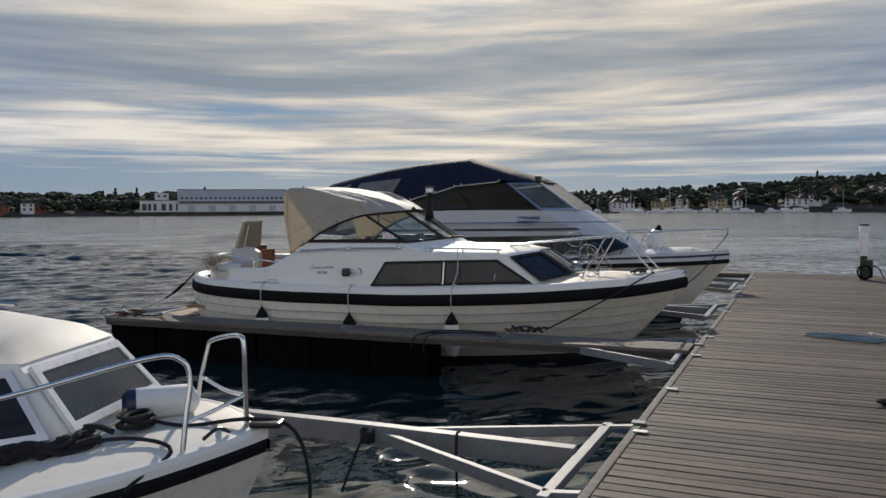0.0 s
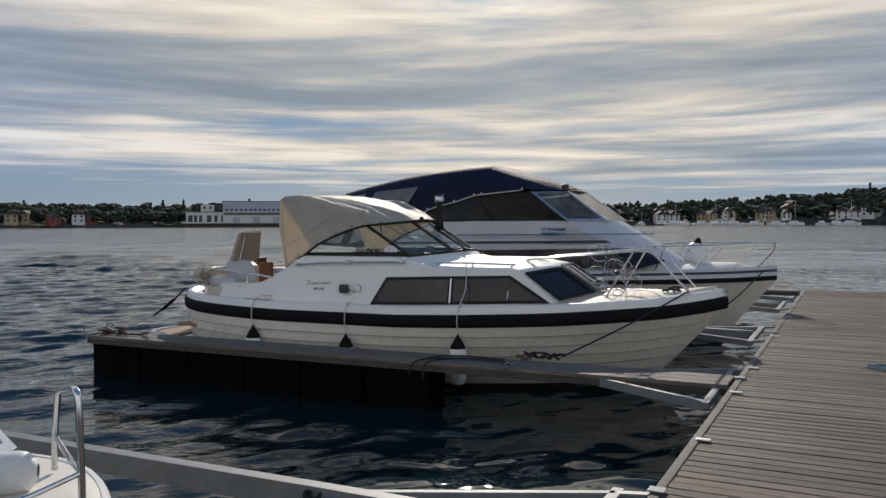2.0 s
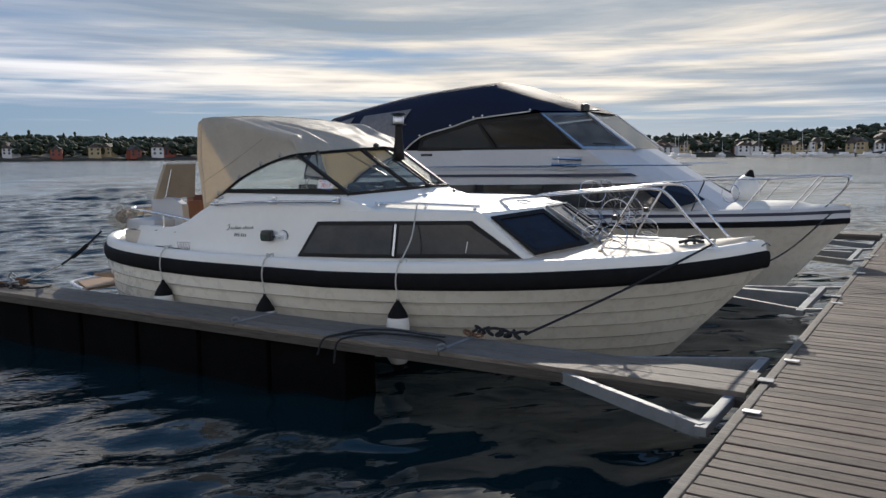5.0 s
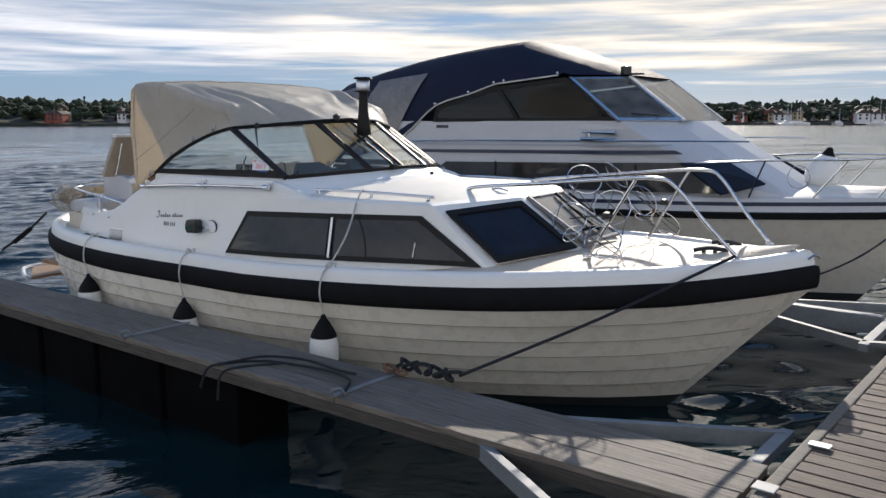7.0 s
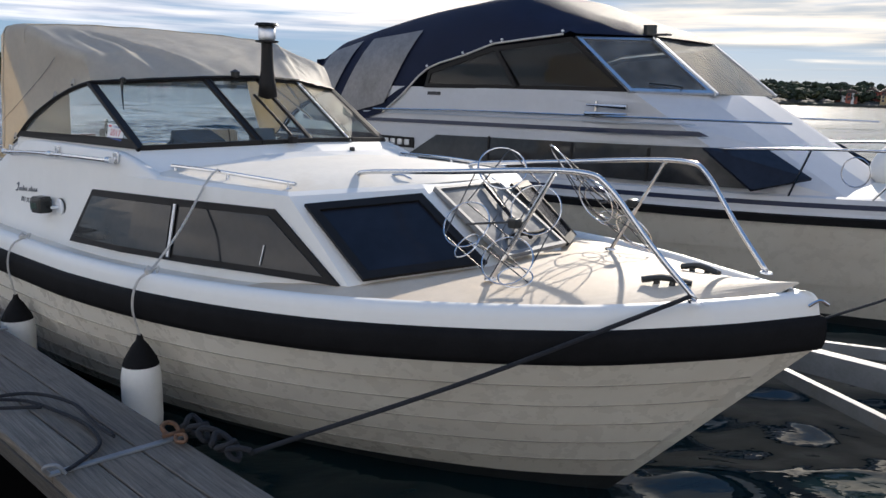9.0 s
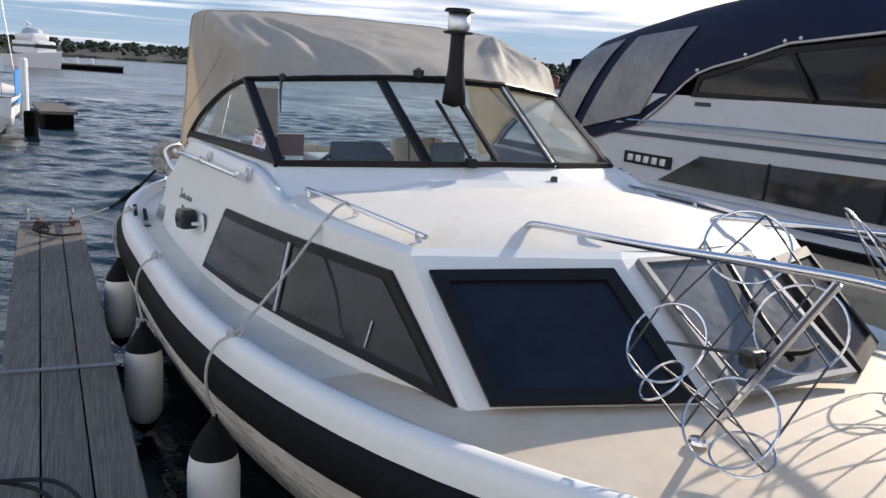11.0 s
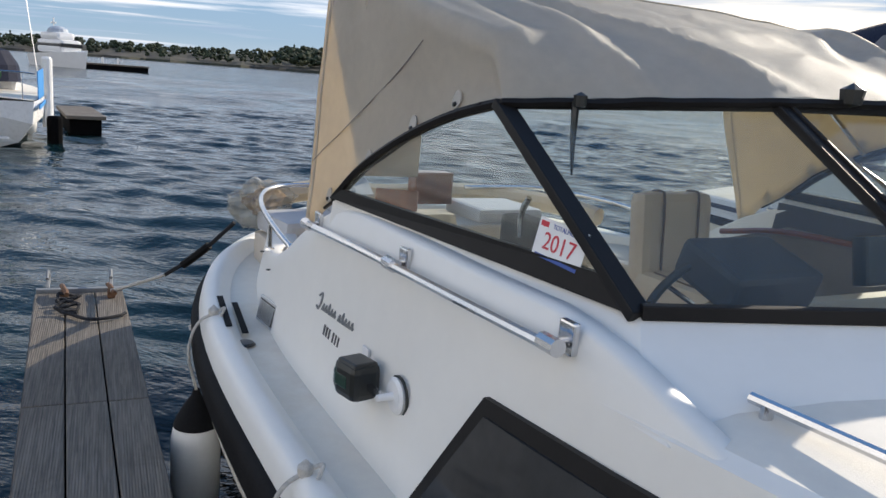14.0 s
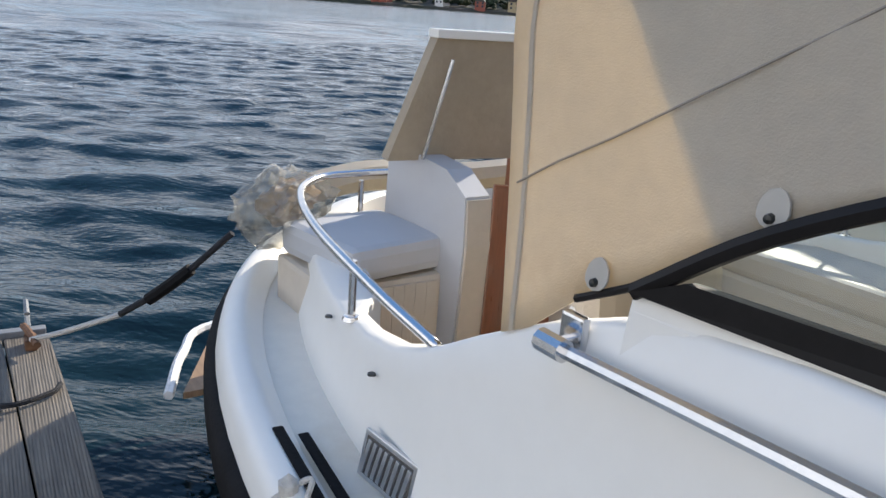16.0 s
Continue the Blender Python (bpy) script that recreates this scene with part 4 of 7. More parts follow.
ring_b = [Vector(p) for p in ((-1.06, -1.26, 1.40), (-0.3, -1.25, 1.38), (0.80, -1.24, 1.36), (1.30, -0.55, 1.43), (1.36, 0, 1.455))]
ring_i = [Vector(p) for p in ((-1.06, -1.19, 1.50), (-0.3, -1.12, 1.50), (0.42, -1.02, 1.49), (0.70, -0.36, 1.50), (0.74, 0, 1.50))]
full = lambda r: r + [Vector((p.x, -p.y, p.z)) for p in r[-2::-1]]
part("dash_moulding", grid([full(ring_b), full(ring_m), full(ring_t), full(ring_i)]), GEL, cruiser, "cream moulding under the windscreen")
part("dashboard", grid([full(ring_i), full([Vector((p.x - 0.35 if p.x > 0 else p.x, p.y * 0.97, p.z - 0.22)) for p in ring_i])]), GREY_CUSHION, cruiser, "dark grey dashboard")
# cockpit sole and bulkhead
part("cockpit_sole", box((-1.4, 0, 0.44), (4.0, 2.3, 0.04)), TEAK, cruiser, "teak cockpit sole")
part("bulkhead", box((0.32, 0, 0.95), (0.05, 2.2, 1.0)), CUSHION, cruiser)

# windscreen
arc = [(-0.86, -1.215, 1.665), (-0.60, -1.175, 1.795), (-0.36, -1.135, 1.885)]
quarter = [A0, A1] + arc[::-1] + [Q0]
screen = part("windscreen", tube([Q0, arc[0], arc[1], arc[2], A1], 0.016, 6, 5), BLACK_FRAME, cruiser, "black-framed five-pane windscreen")
for f in (lambda q: q, lambda q: [(p_[0], -p_[1], p_[2]) for p_ in q]):
    q = f([A0, A1, B0, B1, Q0] + arc)
    a0, a1, b0, b1, q0 = q[:5]
    ar = q[5:]
    m0, m1 = M0, M1
    for name, pts in (("pane", [a0, a1, *ar[::-1], q0]), ("pane", [a0, b0, b1, a1]), ("pane", [b0, m0, m1, b1])):
        pn = part(name, slab(pts, 0.005), CLEAR, screen)
        pn.visible_shadow = False
    if q0[1] > 0:
        part("frame_bar", tube([q0, ar[0], ar[1], ar[2], a1], 0.016, 6, 5), BLACK_FRAME, screen)
    part("frame_bar", slab([q0, a0, Vector(a0) + (Vector(a1) - Vector(a0)) * 0.15, Vector(q0) + (Vector(a0) - Vector(q0)) * 0.06 + Vector((0, 0, 0.045))], 0.03), BLACK_FRAME, screen)
    part("frame_bar", bar(Vector(a0) + Vector((0, 0, 0.012)), Vector(b0) + Vector((0, 0, 0.012)), 0.03, 0.034), BLACK_FRAME, screen)
    part("frame_bar", bar(Vector(b0) + Vector((0, 0, 0.012)), Vector(m0) + Vector((0, 0, 0.012)), 0.03, 0.030), BLACK_FRAME, screen)
    part("pillar", bar(a0, a1, 0.055, 0.03, (0, 0, 1)), BLACK_FRAME, screen)
    part("pillar", bar(b0, b1, 0.045, 0.028, (0, 0, 1)), BLACK_FRAME, screen)
    part("frame_bar", bar(a1, b1, 0.03, 0.034), BLACK_FRAME, screen)
    part("frame_bar", bar(b1, m1, 0.03, 0.034), BLACK_FRAME, screen)
part("pillar", bar(M0, M1, 0.03, 0.024), BLACK_FRAME, screen)
wiper = part("wiper", tube([(0.47, -0.17, 1.885), (0.70, -0.18, 1.755), (0.93, -0.19, 1.615)], 0.011, 6), BLACK_FRAME, screen, "black windscreen wiper arm")
part("wiper_motor", box((0.955, -0.20, 1.590), (0.06, 0.05, 0.05), 0.01), BLACK_FRAME, wiper)
# alloy strips over the pillars' outer faces
for y_ in (-1, 1):
    part("pillar_strip", bar((B0[0] + 0.02, y_ * 0.39, B0[2] + 0.005), (B1[0] + 0.02, y_ * 0.40, B1[2] + 0.005), 0.014, 0.012), BLACK_FRAME if y_ < 0 else ALU, screen)

def skin(low, top_, sg, out, rows_=4):
    """A panel lying on the cabin side between two edges given as (station, height)."""
    grid_rows = []
    for j in range(rows_ + 1):
        t = j / rows_
        r = []
        for (s0, z0), (s1, z1) in zip(low, top_):
            s_, z_ = s0 + (s1 - s0) * t, z0 + (z1 - z0) * t
            r.append(Vector((s_, sg * (side(s_, z_) + out), z_)))
        grid_rows.append(r)
    bm = grid(grid_rows)
    grid([[Vector((p.x, p.y - sg * 0.016, p.z)) for p in r] for r in grid_rows], bm)
    rim = grid_rows[0] + [r[-1] for r in grid_rows[1:]] + grid_rows[-1][-2::-1] + [r[0] for r in grid_rows[-2:0:-1]]
    grid([rim, [Vector((p.x, p.y - sg * 0.016, p.z)) for p in rim]], bm, True)
    bmesh.ops.remove_doubles(bm, verts=bm.verts, dist=1e-5)
    return bm


# cabin side windows, both sides
for sg in (-1, 1):
    P = lambda s, z, o=0.0: (s, sg * (side(s, z) + o), z)
    win = part("side_window", skin([(0.05, 0.885), (0.7, 0.90), (1.35, 0.92), (1.9, 0.94), (2.44, 0.955)], [(0.26, 1.25), (0.7, 1.265), (1.1, 1.275), (1.5, 1.285), (1.92, 1.295)], sg, 0.020), BLACK_FRAME, cruiser, "black-framed side window in two panes")
    part("pane", skin([(0.115, 0.925), (0.4, 0.93), (0.75, 0.94), (1.13, 0.951)], [(0.285, 1.212), (0.5, 1.218), (0.78, 1.226), (1.13, 1.235)], sg, 0.026), PANE, win)
    part("pane", skin([(1.20, 0.955), (1.5, 0.965), (1.95, 0.98), (2.33, 0.99)], [(1.20, 1.238), (1.38, 1.243), (1.64, 1.25), (1.90, 1.258)], sg, 0.026), PANE, win)
    part("centre_bar", bar(P(1.165, 0.935, 0.030), P(1.165, 1.25, 0.030), 0.024, 0.014, (0, sg, 0)), ALU, win, "pale alloy centre bar")
    part("slide_handle", bar(P(1.90, 0.99, 0.032), P(1.91, 1.10, 0.032), 0.008, 0.008, (0, sg, 0)), ALU, win)
    c1, c2, c3, c4 = (2.085, sg * 1.015, 1.32), (2.385, sg * 0.415, 1.365), (2.86, sg * 0.395, 1.04), (2.535, sg * 1.0, 0.982)
    o = Vector((0.012, sg * 0.006, 0.012))
    win = part("front_window", ring_frame([Vector(c) + o for c in (c1, c2, c3, c4)], 0.05, 0.022), BLACK_FRAME, cruiser, "black-framed raked corner window")
    part("pane", slab([Vector(c) + o * 0.6 for c in inset([c1, c2, c3, c4], 0.02)], 0.006), BLUE_PANE, win, "dark navy pane with drawn blind")
o = Vector((0.014, 0, 0.014))
cw = [(2.365, -0.30, 1.385), (2.365, 0.30, 1.385), (2.90, 0.30, 1.06), (2.90, -0.30, 1.06)]
win = part("centre_hatch_window", ring_frame([Vector(c) + o for c in cw], 0.024, 0.03), GALV, cruiser, "opening centre window in an alloy frame")
part("pane", slab([Vector(c) + o for c in inset(cw, 0.02)], 0.006), FRONT_PANE, win, "grimy glass pane")
part("wiper", tube([(2.42, 0.12, 1.40), (2.66, 0.05, 1.26), (2.86, 0.02, 1.14)], 0.012, 6), BLACK_FRAME, win)
part("latch", tube([(2.80, -0.15, 1.15), (2.84, -0.08, 1.17), (2.85, 0.08, 1.16), (2.82, 0.2, 1.16)], 0.012, 6), BLACK, win)


# canopy
SEAM = mat("grey_seam_tape", (0.30, 0.27, 0.23), 0.8)
TAB = mat("pale_canvas_tab", (0.44, 0.42, 0.38), 0.8, var=0.05, scale=6)


def canopy_low(s):
    return lerp_table([(-1.5, 1.335), (-1.34, 1.375), (-1.06, 1.53), (-0.86, 1.675), (-0.60, 1.805), (-0.36, 1.895), (-0.15, 1.95)], s)


def canopy_top(s):
    """Height of the canopy's middle: flat aft of the front bow, then sloping to the windscreen."""
    return 2.385 + 0.02 * math.sin(math.pi * min(1, (s + 1.5) / 0.5)) - 0.262 * max(0, s + 1.02) - (0.02 if s < -1.46 else 0)


rf = random.Random(11)
FOLDS = []
for sg in (-1, 1):
    # folds fanning out from the bow's corners to the hem
    for k in range(8):
        FOLDS.append((0.02, sg * rf.uniform(0.98, 1.04), rf.uniform(0.5, 1.0), sg * (0.98 - 0.10 * k + rf.uniform(-0.03, 0.03)), rf.uniform(0.014, 0.032), rf.uniform(0.022, 0.045)))
    # long shallow ones across the sheet
    for k in range(7):
        y0, u0 = rf.uniform(0.1, 0.8), rf.uniform(0.1, 0.6)
        FOLDS.append((u0, sg * y0, u0 + rf.uniform(0.1, 0.3), sg * (y0 - rf.uniform(0.3, 0.7)), rf.uniform(0.009, 0.020), rf.uniform(0.02, 0.04)))


def crease(u, y):
    """Folds of the slack front sheet; u runs from the bow to the hem."""
    if u <= 0:
        return 0.0
    x_ = u * 1.3
    h = 0.022 * noise.noise(Vector((u * 1.5, y * 1.8, 5.0)))
    for u0, y0, u1, y1, amp, wide in FOLDS:
        dx, dy = (u1 - u0) * 1.3, y1 - y0
        ln = math.hypot(dx, dy)
        t = ((x_ - u0 * 1.3) * dx + (y - y0) * dy) / (ln * ln)
        off = abs((x_ - u0 * 1.3) * dy - (y - y0) * dx) / ln
        if -0.1 < t < 1.1 and off < 3 * wide:
            h += amp * math.exp(-(off / wide) ** 2) * min(1, max(0, t - 0.02) * 2.5) * min(1, (1.1 - t) * 4)
    return h * (1 - min(1, abs(y) / 1.14) ** 10) * min(1, u * 8) * min(1, (1.03 - u) * 8)


rows = []
STATIONS = (-1.50, -1.44, -1.36, -1.2, -1.06, -0.99, -0.93, -0.87, -0.81, -0.75, -0.69, -0.63, -0.57, -0.51, -0.45, -0.39, -0.33, -0.27, -0.22)
for s in STATIONS:
    zl = canopy_low(s)
    yl = 1.262 - 0.26 * (zl - 1.34)
    zt = canopy_top(s)
    half = []
    zc, yt = zt - 0.105, min(1.145, yl - 0.01)
    for k in range(12):
        t = k / 12
        half.append((yl + (yt - yl) * t - 0.012 * math.sin(math.pi * t), zl + (zc - zl) * t))
    for k in range(4):
        t = math.pi / 2 * k / 4
        half.append((yt - 0.05 * (1 - math.cos(t)), zc + 0.07 * math.sin(t)))
    for k in range(49):
        t = k / 48
        half.append(((yt - 0.05) * (1 - t), zt - 0.035 + 0.035 * (1 - (1 - t) ** 2)))
    prof_ = half + [(-y_, z_) for y_, z_ in half[-2::-1]]
    row = []
    for y_, z_ in prof_:
        sag = 0.010 * noise.noise(Vector((s * 3, y_ * 2.2, z_ * 3))) + 0.006 * noise.noise(Vector((s * 7 + z_ * 4, y_ * 6, z_ * 2)))
        up_ = crease((s + 1.03) / 1.3, y_) * min(1, max(0, (z_ - zc - 0.03) / 0.05))
        row.append(Vector((s + (0.15 - 0.27 * min(0.62, max(0, z_ - 1.3))) * min(1, max(0, (-1.2 - s) / 0.3)), y_ + sag, z_ + sag + up_)))
    rows.append(row)
SEG = len(rows[0]) - 1
front = []
for k in range(SEG + 1):
    y_ = rows[-1][k].y
    ay = min(1.10, abs(y_) * 1.03)
    x_ = lerp_table([(0, 0.29), (0.42, 0.24), (1.10, -0.13)], ay)
    z_ = lerp_table([(0, 2.02), (0.42, 2.005), (1.10, 1.945)], ay) + 0.006 * noise.noise(Vector((y_ * 9, 0, 1)))
    front.append(Vector((x_, math.copysign(ay, y_), z_)))
last = rows[-1]
for f in (0.12, 0.25, 0.38, 0.5, 0.62, 0.74, 0.86, 0.95, 1.0):
    row = []
    for k in range(SEG + 1):
        p = last[k].lerp(front[k], f)
        bulge = 0.02 * math.sin(math.pi * f) * (1 - abs(k / SEG * 2 - 1) ** 3)
        row.append(p + Vector((0.3 * bulge, 0, bulge + (crease(0.623 + 0.377 * f, p.y) - (1 - f) * crease(0.623, p.y)) * (1 if 14 < k < SEG - 14 else 0))))
    rows.append(row)
can = part("canopy", grid(rows), CANVAS, cruiser, "beige canvas cockpit canopy, creased and sun-bleached", smooth=True)
sol = can.modifiers.new("thickness", "SOLIDIFY")
sol.thickness = 0.006
part("hem", tube([r[0] + Vector((0, 0.003, 0)) for r in rows[3:19]], 0.008, 6, 2), BLACK_FRAME, can)
part("hem", tube([r[-1] - Vector((0, 0.003, 0)) for r in rows[3:19]], 0.008, 6, 2), BLACK_FRAME, can)
part("front_hem", tube([p + Vector((0.004, 0, -0.004)) for p in front], 0.014, 6, 2), BLACK_FRAME, can)
part("seam", tube([rows[4][k] + Vector((0, 0, 0.002)) for k in range(11, SEG - 10)], 0.006, 5, 2), CANVAS, can)
part("seam", tube([rows[1][k] for k in range(SEG + 1)], 0.007, 5, 2), CANVAS, can)
def wall_point(s, z, sg):
    """Point on the canopy's side wall."""
    zl = canopy_low(s)
    yl, zc = 1.262 - 0.26 * (zl - 1.34), canopy_top(s) - 0.105
    t = min(1, max(0, (z - zl) / (zc - zl)))
    x_ = s + (0.15 - 0.27 * min(0.62, max(0, z - 1.3))) * min(1, max(0, (-1.2 - s) / 0.3))
    return Vector((x_, sg * (yl + (1.145 - yl) * t - 0.012 * math.sin(math.pi * t) + 0.003), z))


for sg in (-1, 1):
    part("seam", tube([wall_point(s, lerp_table([(-1.46, 1.62), (-1.2, 1.74), (-0.8, 1.98), (-0.58, 2.11)], s), sg) for s in (-1.46, -1.33, -1.2, -1.06, -0.92, -0.8, -0.7, -0.58)], 0.0022, 5, 2), SEAM, can)
for s in (-1.16, -0.89, -0.61, -0.36):
    for sg in (-1, 1):
        yl = 1.262 - 0.26 * (canopy_low(s) - 1.34)
        patch = [(s + 0.026 * math.cos(t), sg * (yl + 0.004 - 0.2 * (0.03 * math.sin(t) + 0.012)), canopy_low(s) + 0.036 + (0.034 if math.sin(t) > 0 else 0.024) * math.sin(t)) for t in [2 * math.pi * k / 12 for k in range(12)]]
        part("snap_patch", slab(patch, 0.004), TAB, can)
        part("snap", lathe([(0.0, sg * 0.014), (0.007, sg * 0.012), (0.009, sg * 0.004)], 8, (s, sg * (yl + 0.001), canopy_low(s) + 0.026), "y"), PLASTIC_BLACK, can)
part("canopy_bow", tube([(-0.70, -1.08, 1.84), (-1.0, -1.05, 2.2), (-1.03, -0.9, 2.32), (-1.04, 0, 2.37), (-1.03, 0.9, 2.32), (-1.0, 1.05, 2.2), (-0.55, 1.08, 1.8)], 0.011, 6), STEEL, can)
part("canopy_bow", tube([(-0.95, -1.10, 1.90), (-1.4, -1.0, 2.22), (-1.44, 0, 2.31), (-1.4, 1.0, 2.22), (-1.0, 1.10, 1.95), (-0.4, 1.1, 1.66)], 0.011, 6), STEEL, can)
part("buckle", lathe([(0, -0.02), (0.018, -0.015), (0.02, 0.015), (0.0, 0.025)], 10, (-0.0, -0.93, 1.962)), PLASTIC_BLACK, can)
part("buckle", lathe([(0, -0.03), (0.03, -0.02), (0.035, 0.02), (0.0, 0.04)], 8, (0.28, -0.20, 2.03)), PLASTIC_BLACK, can)
part("strap", tube([(-0.02, -0.93, 1.96), (0.0, -0.94, 1.85), (0.01, -0.94, 1.76)], (0.012, 0.003), 6), PLASTIC_BLACK, can)

# stove chimney on the windscreen's centre
ch = part("chimney", lathe([(0.0, -0.02), (0.070, 0.0), (0.060, 0.10), (0.047, 0.20), (0.042, 0.33), (0.040, 0.43)], 20, (0.51, -0.08, 1.875)), BLACK_FRAME, cruiser, "black flue pipe with a steel cowl", smooth=True)
part("cowl", lathe([(0.058, 0.0), (0.062, 0.012), (0.062, 0.095), (0.05, 0.10)], 20, (0.51, -0.08, 2.28)), ALU, ch, "bright steel cowl", smooth=True)
part("collar", lathe([(0.045, 0.0), (0.085, 0.006), (0.085, 0.016), (0.05, 0.022)], 20, (0.51, -0.08, 2.259)), BLACK_FRAME, ch)
part("cap", lathe([(0.0, 0.02), (0.078, 0.016), (0.088, 0.0), (0.06, -0.004)], 20, (0.51, -0.08, 2.383)), BLACK_FRAME, ch, "black rain cap")

# ---- fittings of the cruiser ----
for sg in (-1, 1):
    rail = part("bow_rail", tube([(1.95, sg * 0.52, 1.40), (1.97, sg * 0.52, 1.455), (2.10, sg * 0.53, 1.485), (2.7, sg * 0.58, 1.54), (3.2, sg * 0.58, 1.59), (3.52, sg * 0.55, 1.605), (3.65, sg * 0.53, 1.55), (3.86, sg * 0.48, 1.30), (4.06, sg * 0.43, 1.085)], 0.0145, 8, 8), STEEL, cruiser, "polished steel bow rail", smooth=True)
    part("strut", tube([(3.05, sg * 0.60, 1.02), (3.38, sg * 0.57, 1.59)], 0.0125, 8, 1), STEEL, rail)
    part("foot", lathe([(0.0, 0.012), (0.03, 0.01), (0.034, 0.0)], 12, (3.05, sg * 0.60, 1.025)), STEEL, rail)
    part("foot", lathe([(0.0, 0.012), (0.03, 0.01), (0.034, 0.0)], 12, (4.06, sg * 0.43, 1.075)), STEEL, rail)
    part("foot", lathe([(0.0, 0.012), (0.03, 0.01), (0.034, 0.0)], 12, (1.95, sg * 0.52, 1.425)), STEEL, rail)
    part("clamp", box((3.18, sg * 0.59, 1.33), (0.05, 0.06, 0.05), 0.012), PLASTIC_BLACK, rail)
    # wire fender baskets: hoops joined by rods
    cage = part("fender_basket", tube([(2.93, sg * 0.66, 1.30), (3.20, sg * 0.59, 1.34)], 0.006, 6, 1), DARK_STEEL, cruiser, "tangled steel wire fender basket clamped to the bow rail")
    hoops = ((2.93, 0.66, 1.30, 0.125, 55, 15), (2.97, 0.70, 1.20, 0.075, 40, -20), (2.87, 0.30, 1.56, 0.13, 35, 40), (3.10, 0.30, 1.36, 0.135, 60, 35), (3.18, 0.64, 1.15, 0.13, 50, 20), (3.22, 0.62, 1.07, 0.085, 20, 10))
    ends = []
    for cx, cy, cz, cr, rx_, ry_ in hoops:
        m_ = pose(cx, sg * cy, cz, -sg * rx_, ry_, 0)
        ring = [m_ @ Vector((cr * math.cos(t), cr * math.sin(t), 0)) for t in [2 * math.pi * k / 20 for k in range(21)]]
        part("hoop", tube(ring, 0.0042, 6, 2, closed=True), STEEL, cage)
        ends.append((ring[0], ring[7], ring[13]))
    for a_, b_ in ((0, 2), (0, 4), (2, 3), (3, 4), (1, 5)):
        for k in range(3 if a_ != 1 else 2):
            part("rod", tube([ends[a_][k], ends[b_][k]], 0.0036, 6, 1), DARK_STEEL, cage)
    # grab rail on the cabin roof
    gr = part("roof_rail", tube([(0.80, sg * 1.04, 1.435), (1.3, sg * 1.02, 1.44), (1.95, sg * 0.965, 1.425)], 0.012, 8, 4), STEEL, cruiser, "roof grab rail")
    for s_, y_ in ((0.84, 1.04), (1.38, 1.015), (1.90, 0.97)):
        part("foot", lathe([(0.028, -0.055), (0.014, -0.03), (0.012, 0.0)], 10, (s_, sg * y_, 1.435)), STEEL, gr)
    # rail along the coaming below the windscreen
    hr = part("side_rail", tube([(s_, sg * (side(s_, 1.43) + 0.055), z_) for s_, z_ in ((-1.18, 1.395), (-0.7, 1.425), (-0.3, 1.44), (0.1, 1.45), (0.50, 1.455))], 0.0135, 8, 4), STEEL, cruiser, "bright side grab rail")
    for s_, z_ in ((-1.16, 1.40), (-0.33, 1.44), (0.48, 1.458)):
        y_ = side(s_, z_)
        part("bracket", box((s_, sg * (y_ + 0.008), z_ + 0.012), (0.055, 0.02, 0.075), 0.006), STEEL, hr)
        part("collar", tube([(s_ - 0.03, sg * (y_ + 0.055), z_), (s_ + 0.03, sg * (y_ + 0.055), z_)], 0.021, 10, 1), STEEL, hr)
        part("arm", bar((s_, sg * y_, z_), (s_, sg * (y_ + 0.055), z_), 0.02, 0.02), STEEL, hr)
    # navigation lamp on a round bracket
    y_ = side(-0.33, 1.08)
    lamp_m = pose(0, 0, 0, 0, 0, -sg * 12)
    nl = part("navigation_lamp", box((-0.33, sg * (y_ + 0.07), 1.085), (0.118, 0.10, 0.112), 0.022, lamp_m), PLASTIC_BLACK, cruiser, "black navigation lamp with a coloured lens")
    part("lens", box((-0.345, sg * (y_ + 0.074), 1.083), (0.096, 0.10, 0.070), 0.018, lamp_m), GREEN_LENS if sg < 0 else RED_INK, nl)
    part("lid", box((-0.33, sg * (y_ + 0.07), 1.134), (0.100, 0.085, 0.026), 0.010, lamp_m), PLASTIC_BLACK, nl)
    part("mount", lathe([(0.0, 0.0), (0.052, 0.0), (0.056, 0.012), (0.046, 0.02), (0.012, 0.022), (0.010, 0.07), (0.0, 0.07)], 18, (-0.17, sg * (side(-0.17, 1.08) + 0.001), 1.085), "y") if sg > 0 else lathe([(0.0, 0.0), (0.052, 0.0), (0.056, -0.012), (0.046, -0.02), (0.012, -0.022), (0.010, -0.07), (0.0, -0.07)], 18, (-0.17, -side(-0.17, 1.08) - 0.001, 1.085), "y"), WHITE, nl, "white round mounting flange")
    part("gasket", lathe([(0.054, 0.0), (0.062, 0.0), (0.062, sg * 0.006), (0.054, sg * 0.006)], 18, (-0.165, sg * (side(-0.17, 1.08) + 0.001), 1.085), "y"), PLASTIC_BLACK, nl)
    part("arm", bar((-0.31, sg * (y_ + 0.05), 1.075), (-0.17, sg * (y_ + 0.055), 1.083), 0.02, 0.02), STEEL, nl)
    part("tape", box((-0.44, sg * (side(-0.44, 1.1) + 0.004), 1.12), (0.05, 0.006, 0.04), 0.001), STICKER, nl, "yellowed tape patch")
    # louvred vent plate low on the coaming
    yv = side(-1.62, 0.905)
    rot = pose(0, 0, 0, sg * 11, 0, -sg * 5)
    vent = part("vent", box((-1.62, sg * (yv + 0.012), 0.905), (0.205, 0.012, 0.118), 0.003, rot), ALU, cruiser, "slotted alloy engine vent")
    part("backing", box((-1.62, sg * (yv + 0.0150), 0.905), (0.180, 0.008, 0.094), 0.001, rot), DARK_STEEL, vent)
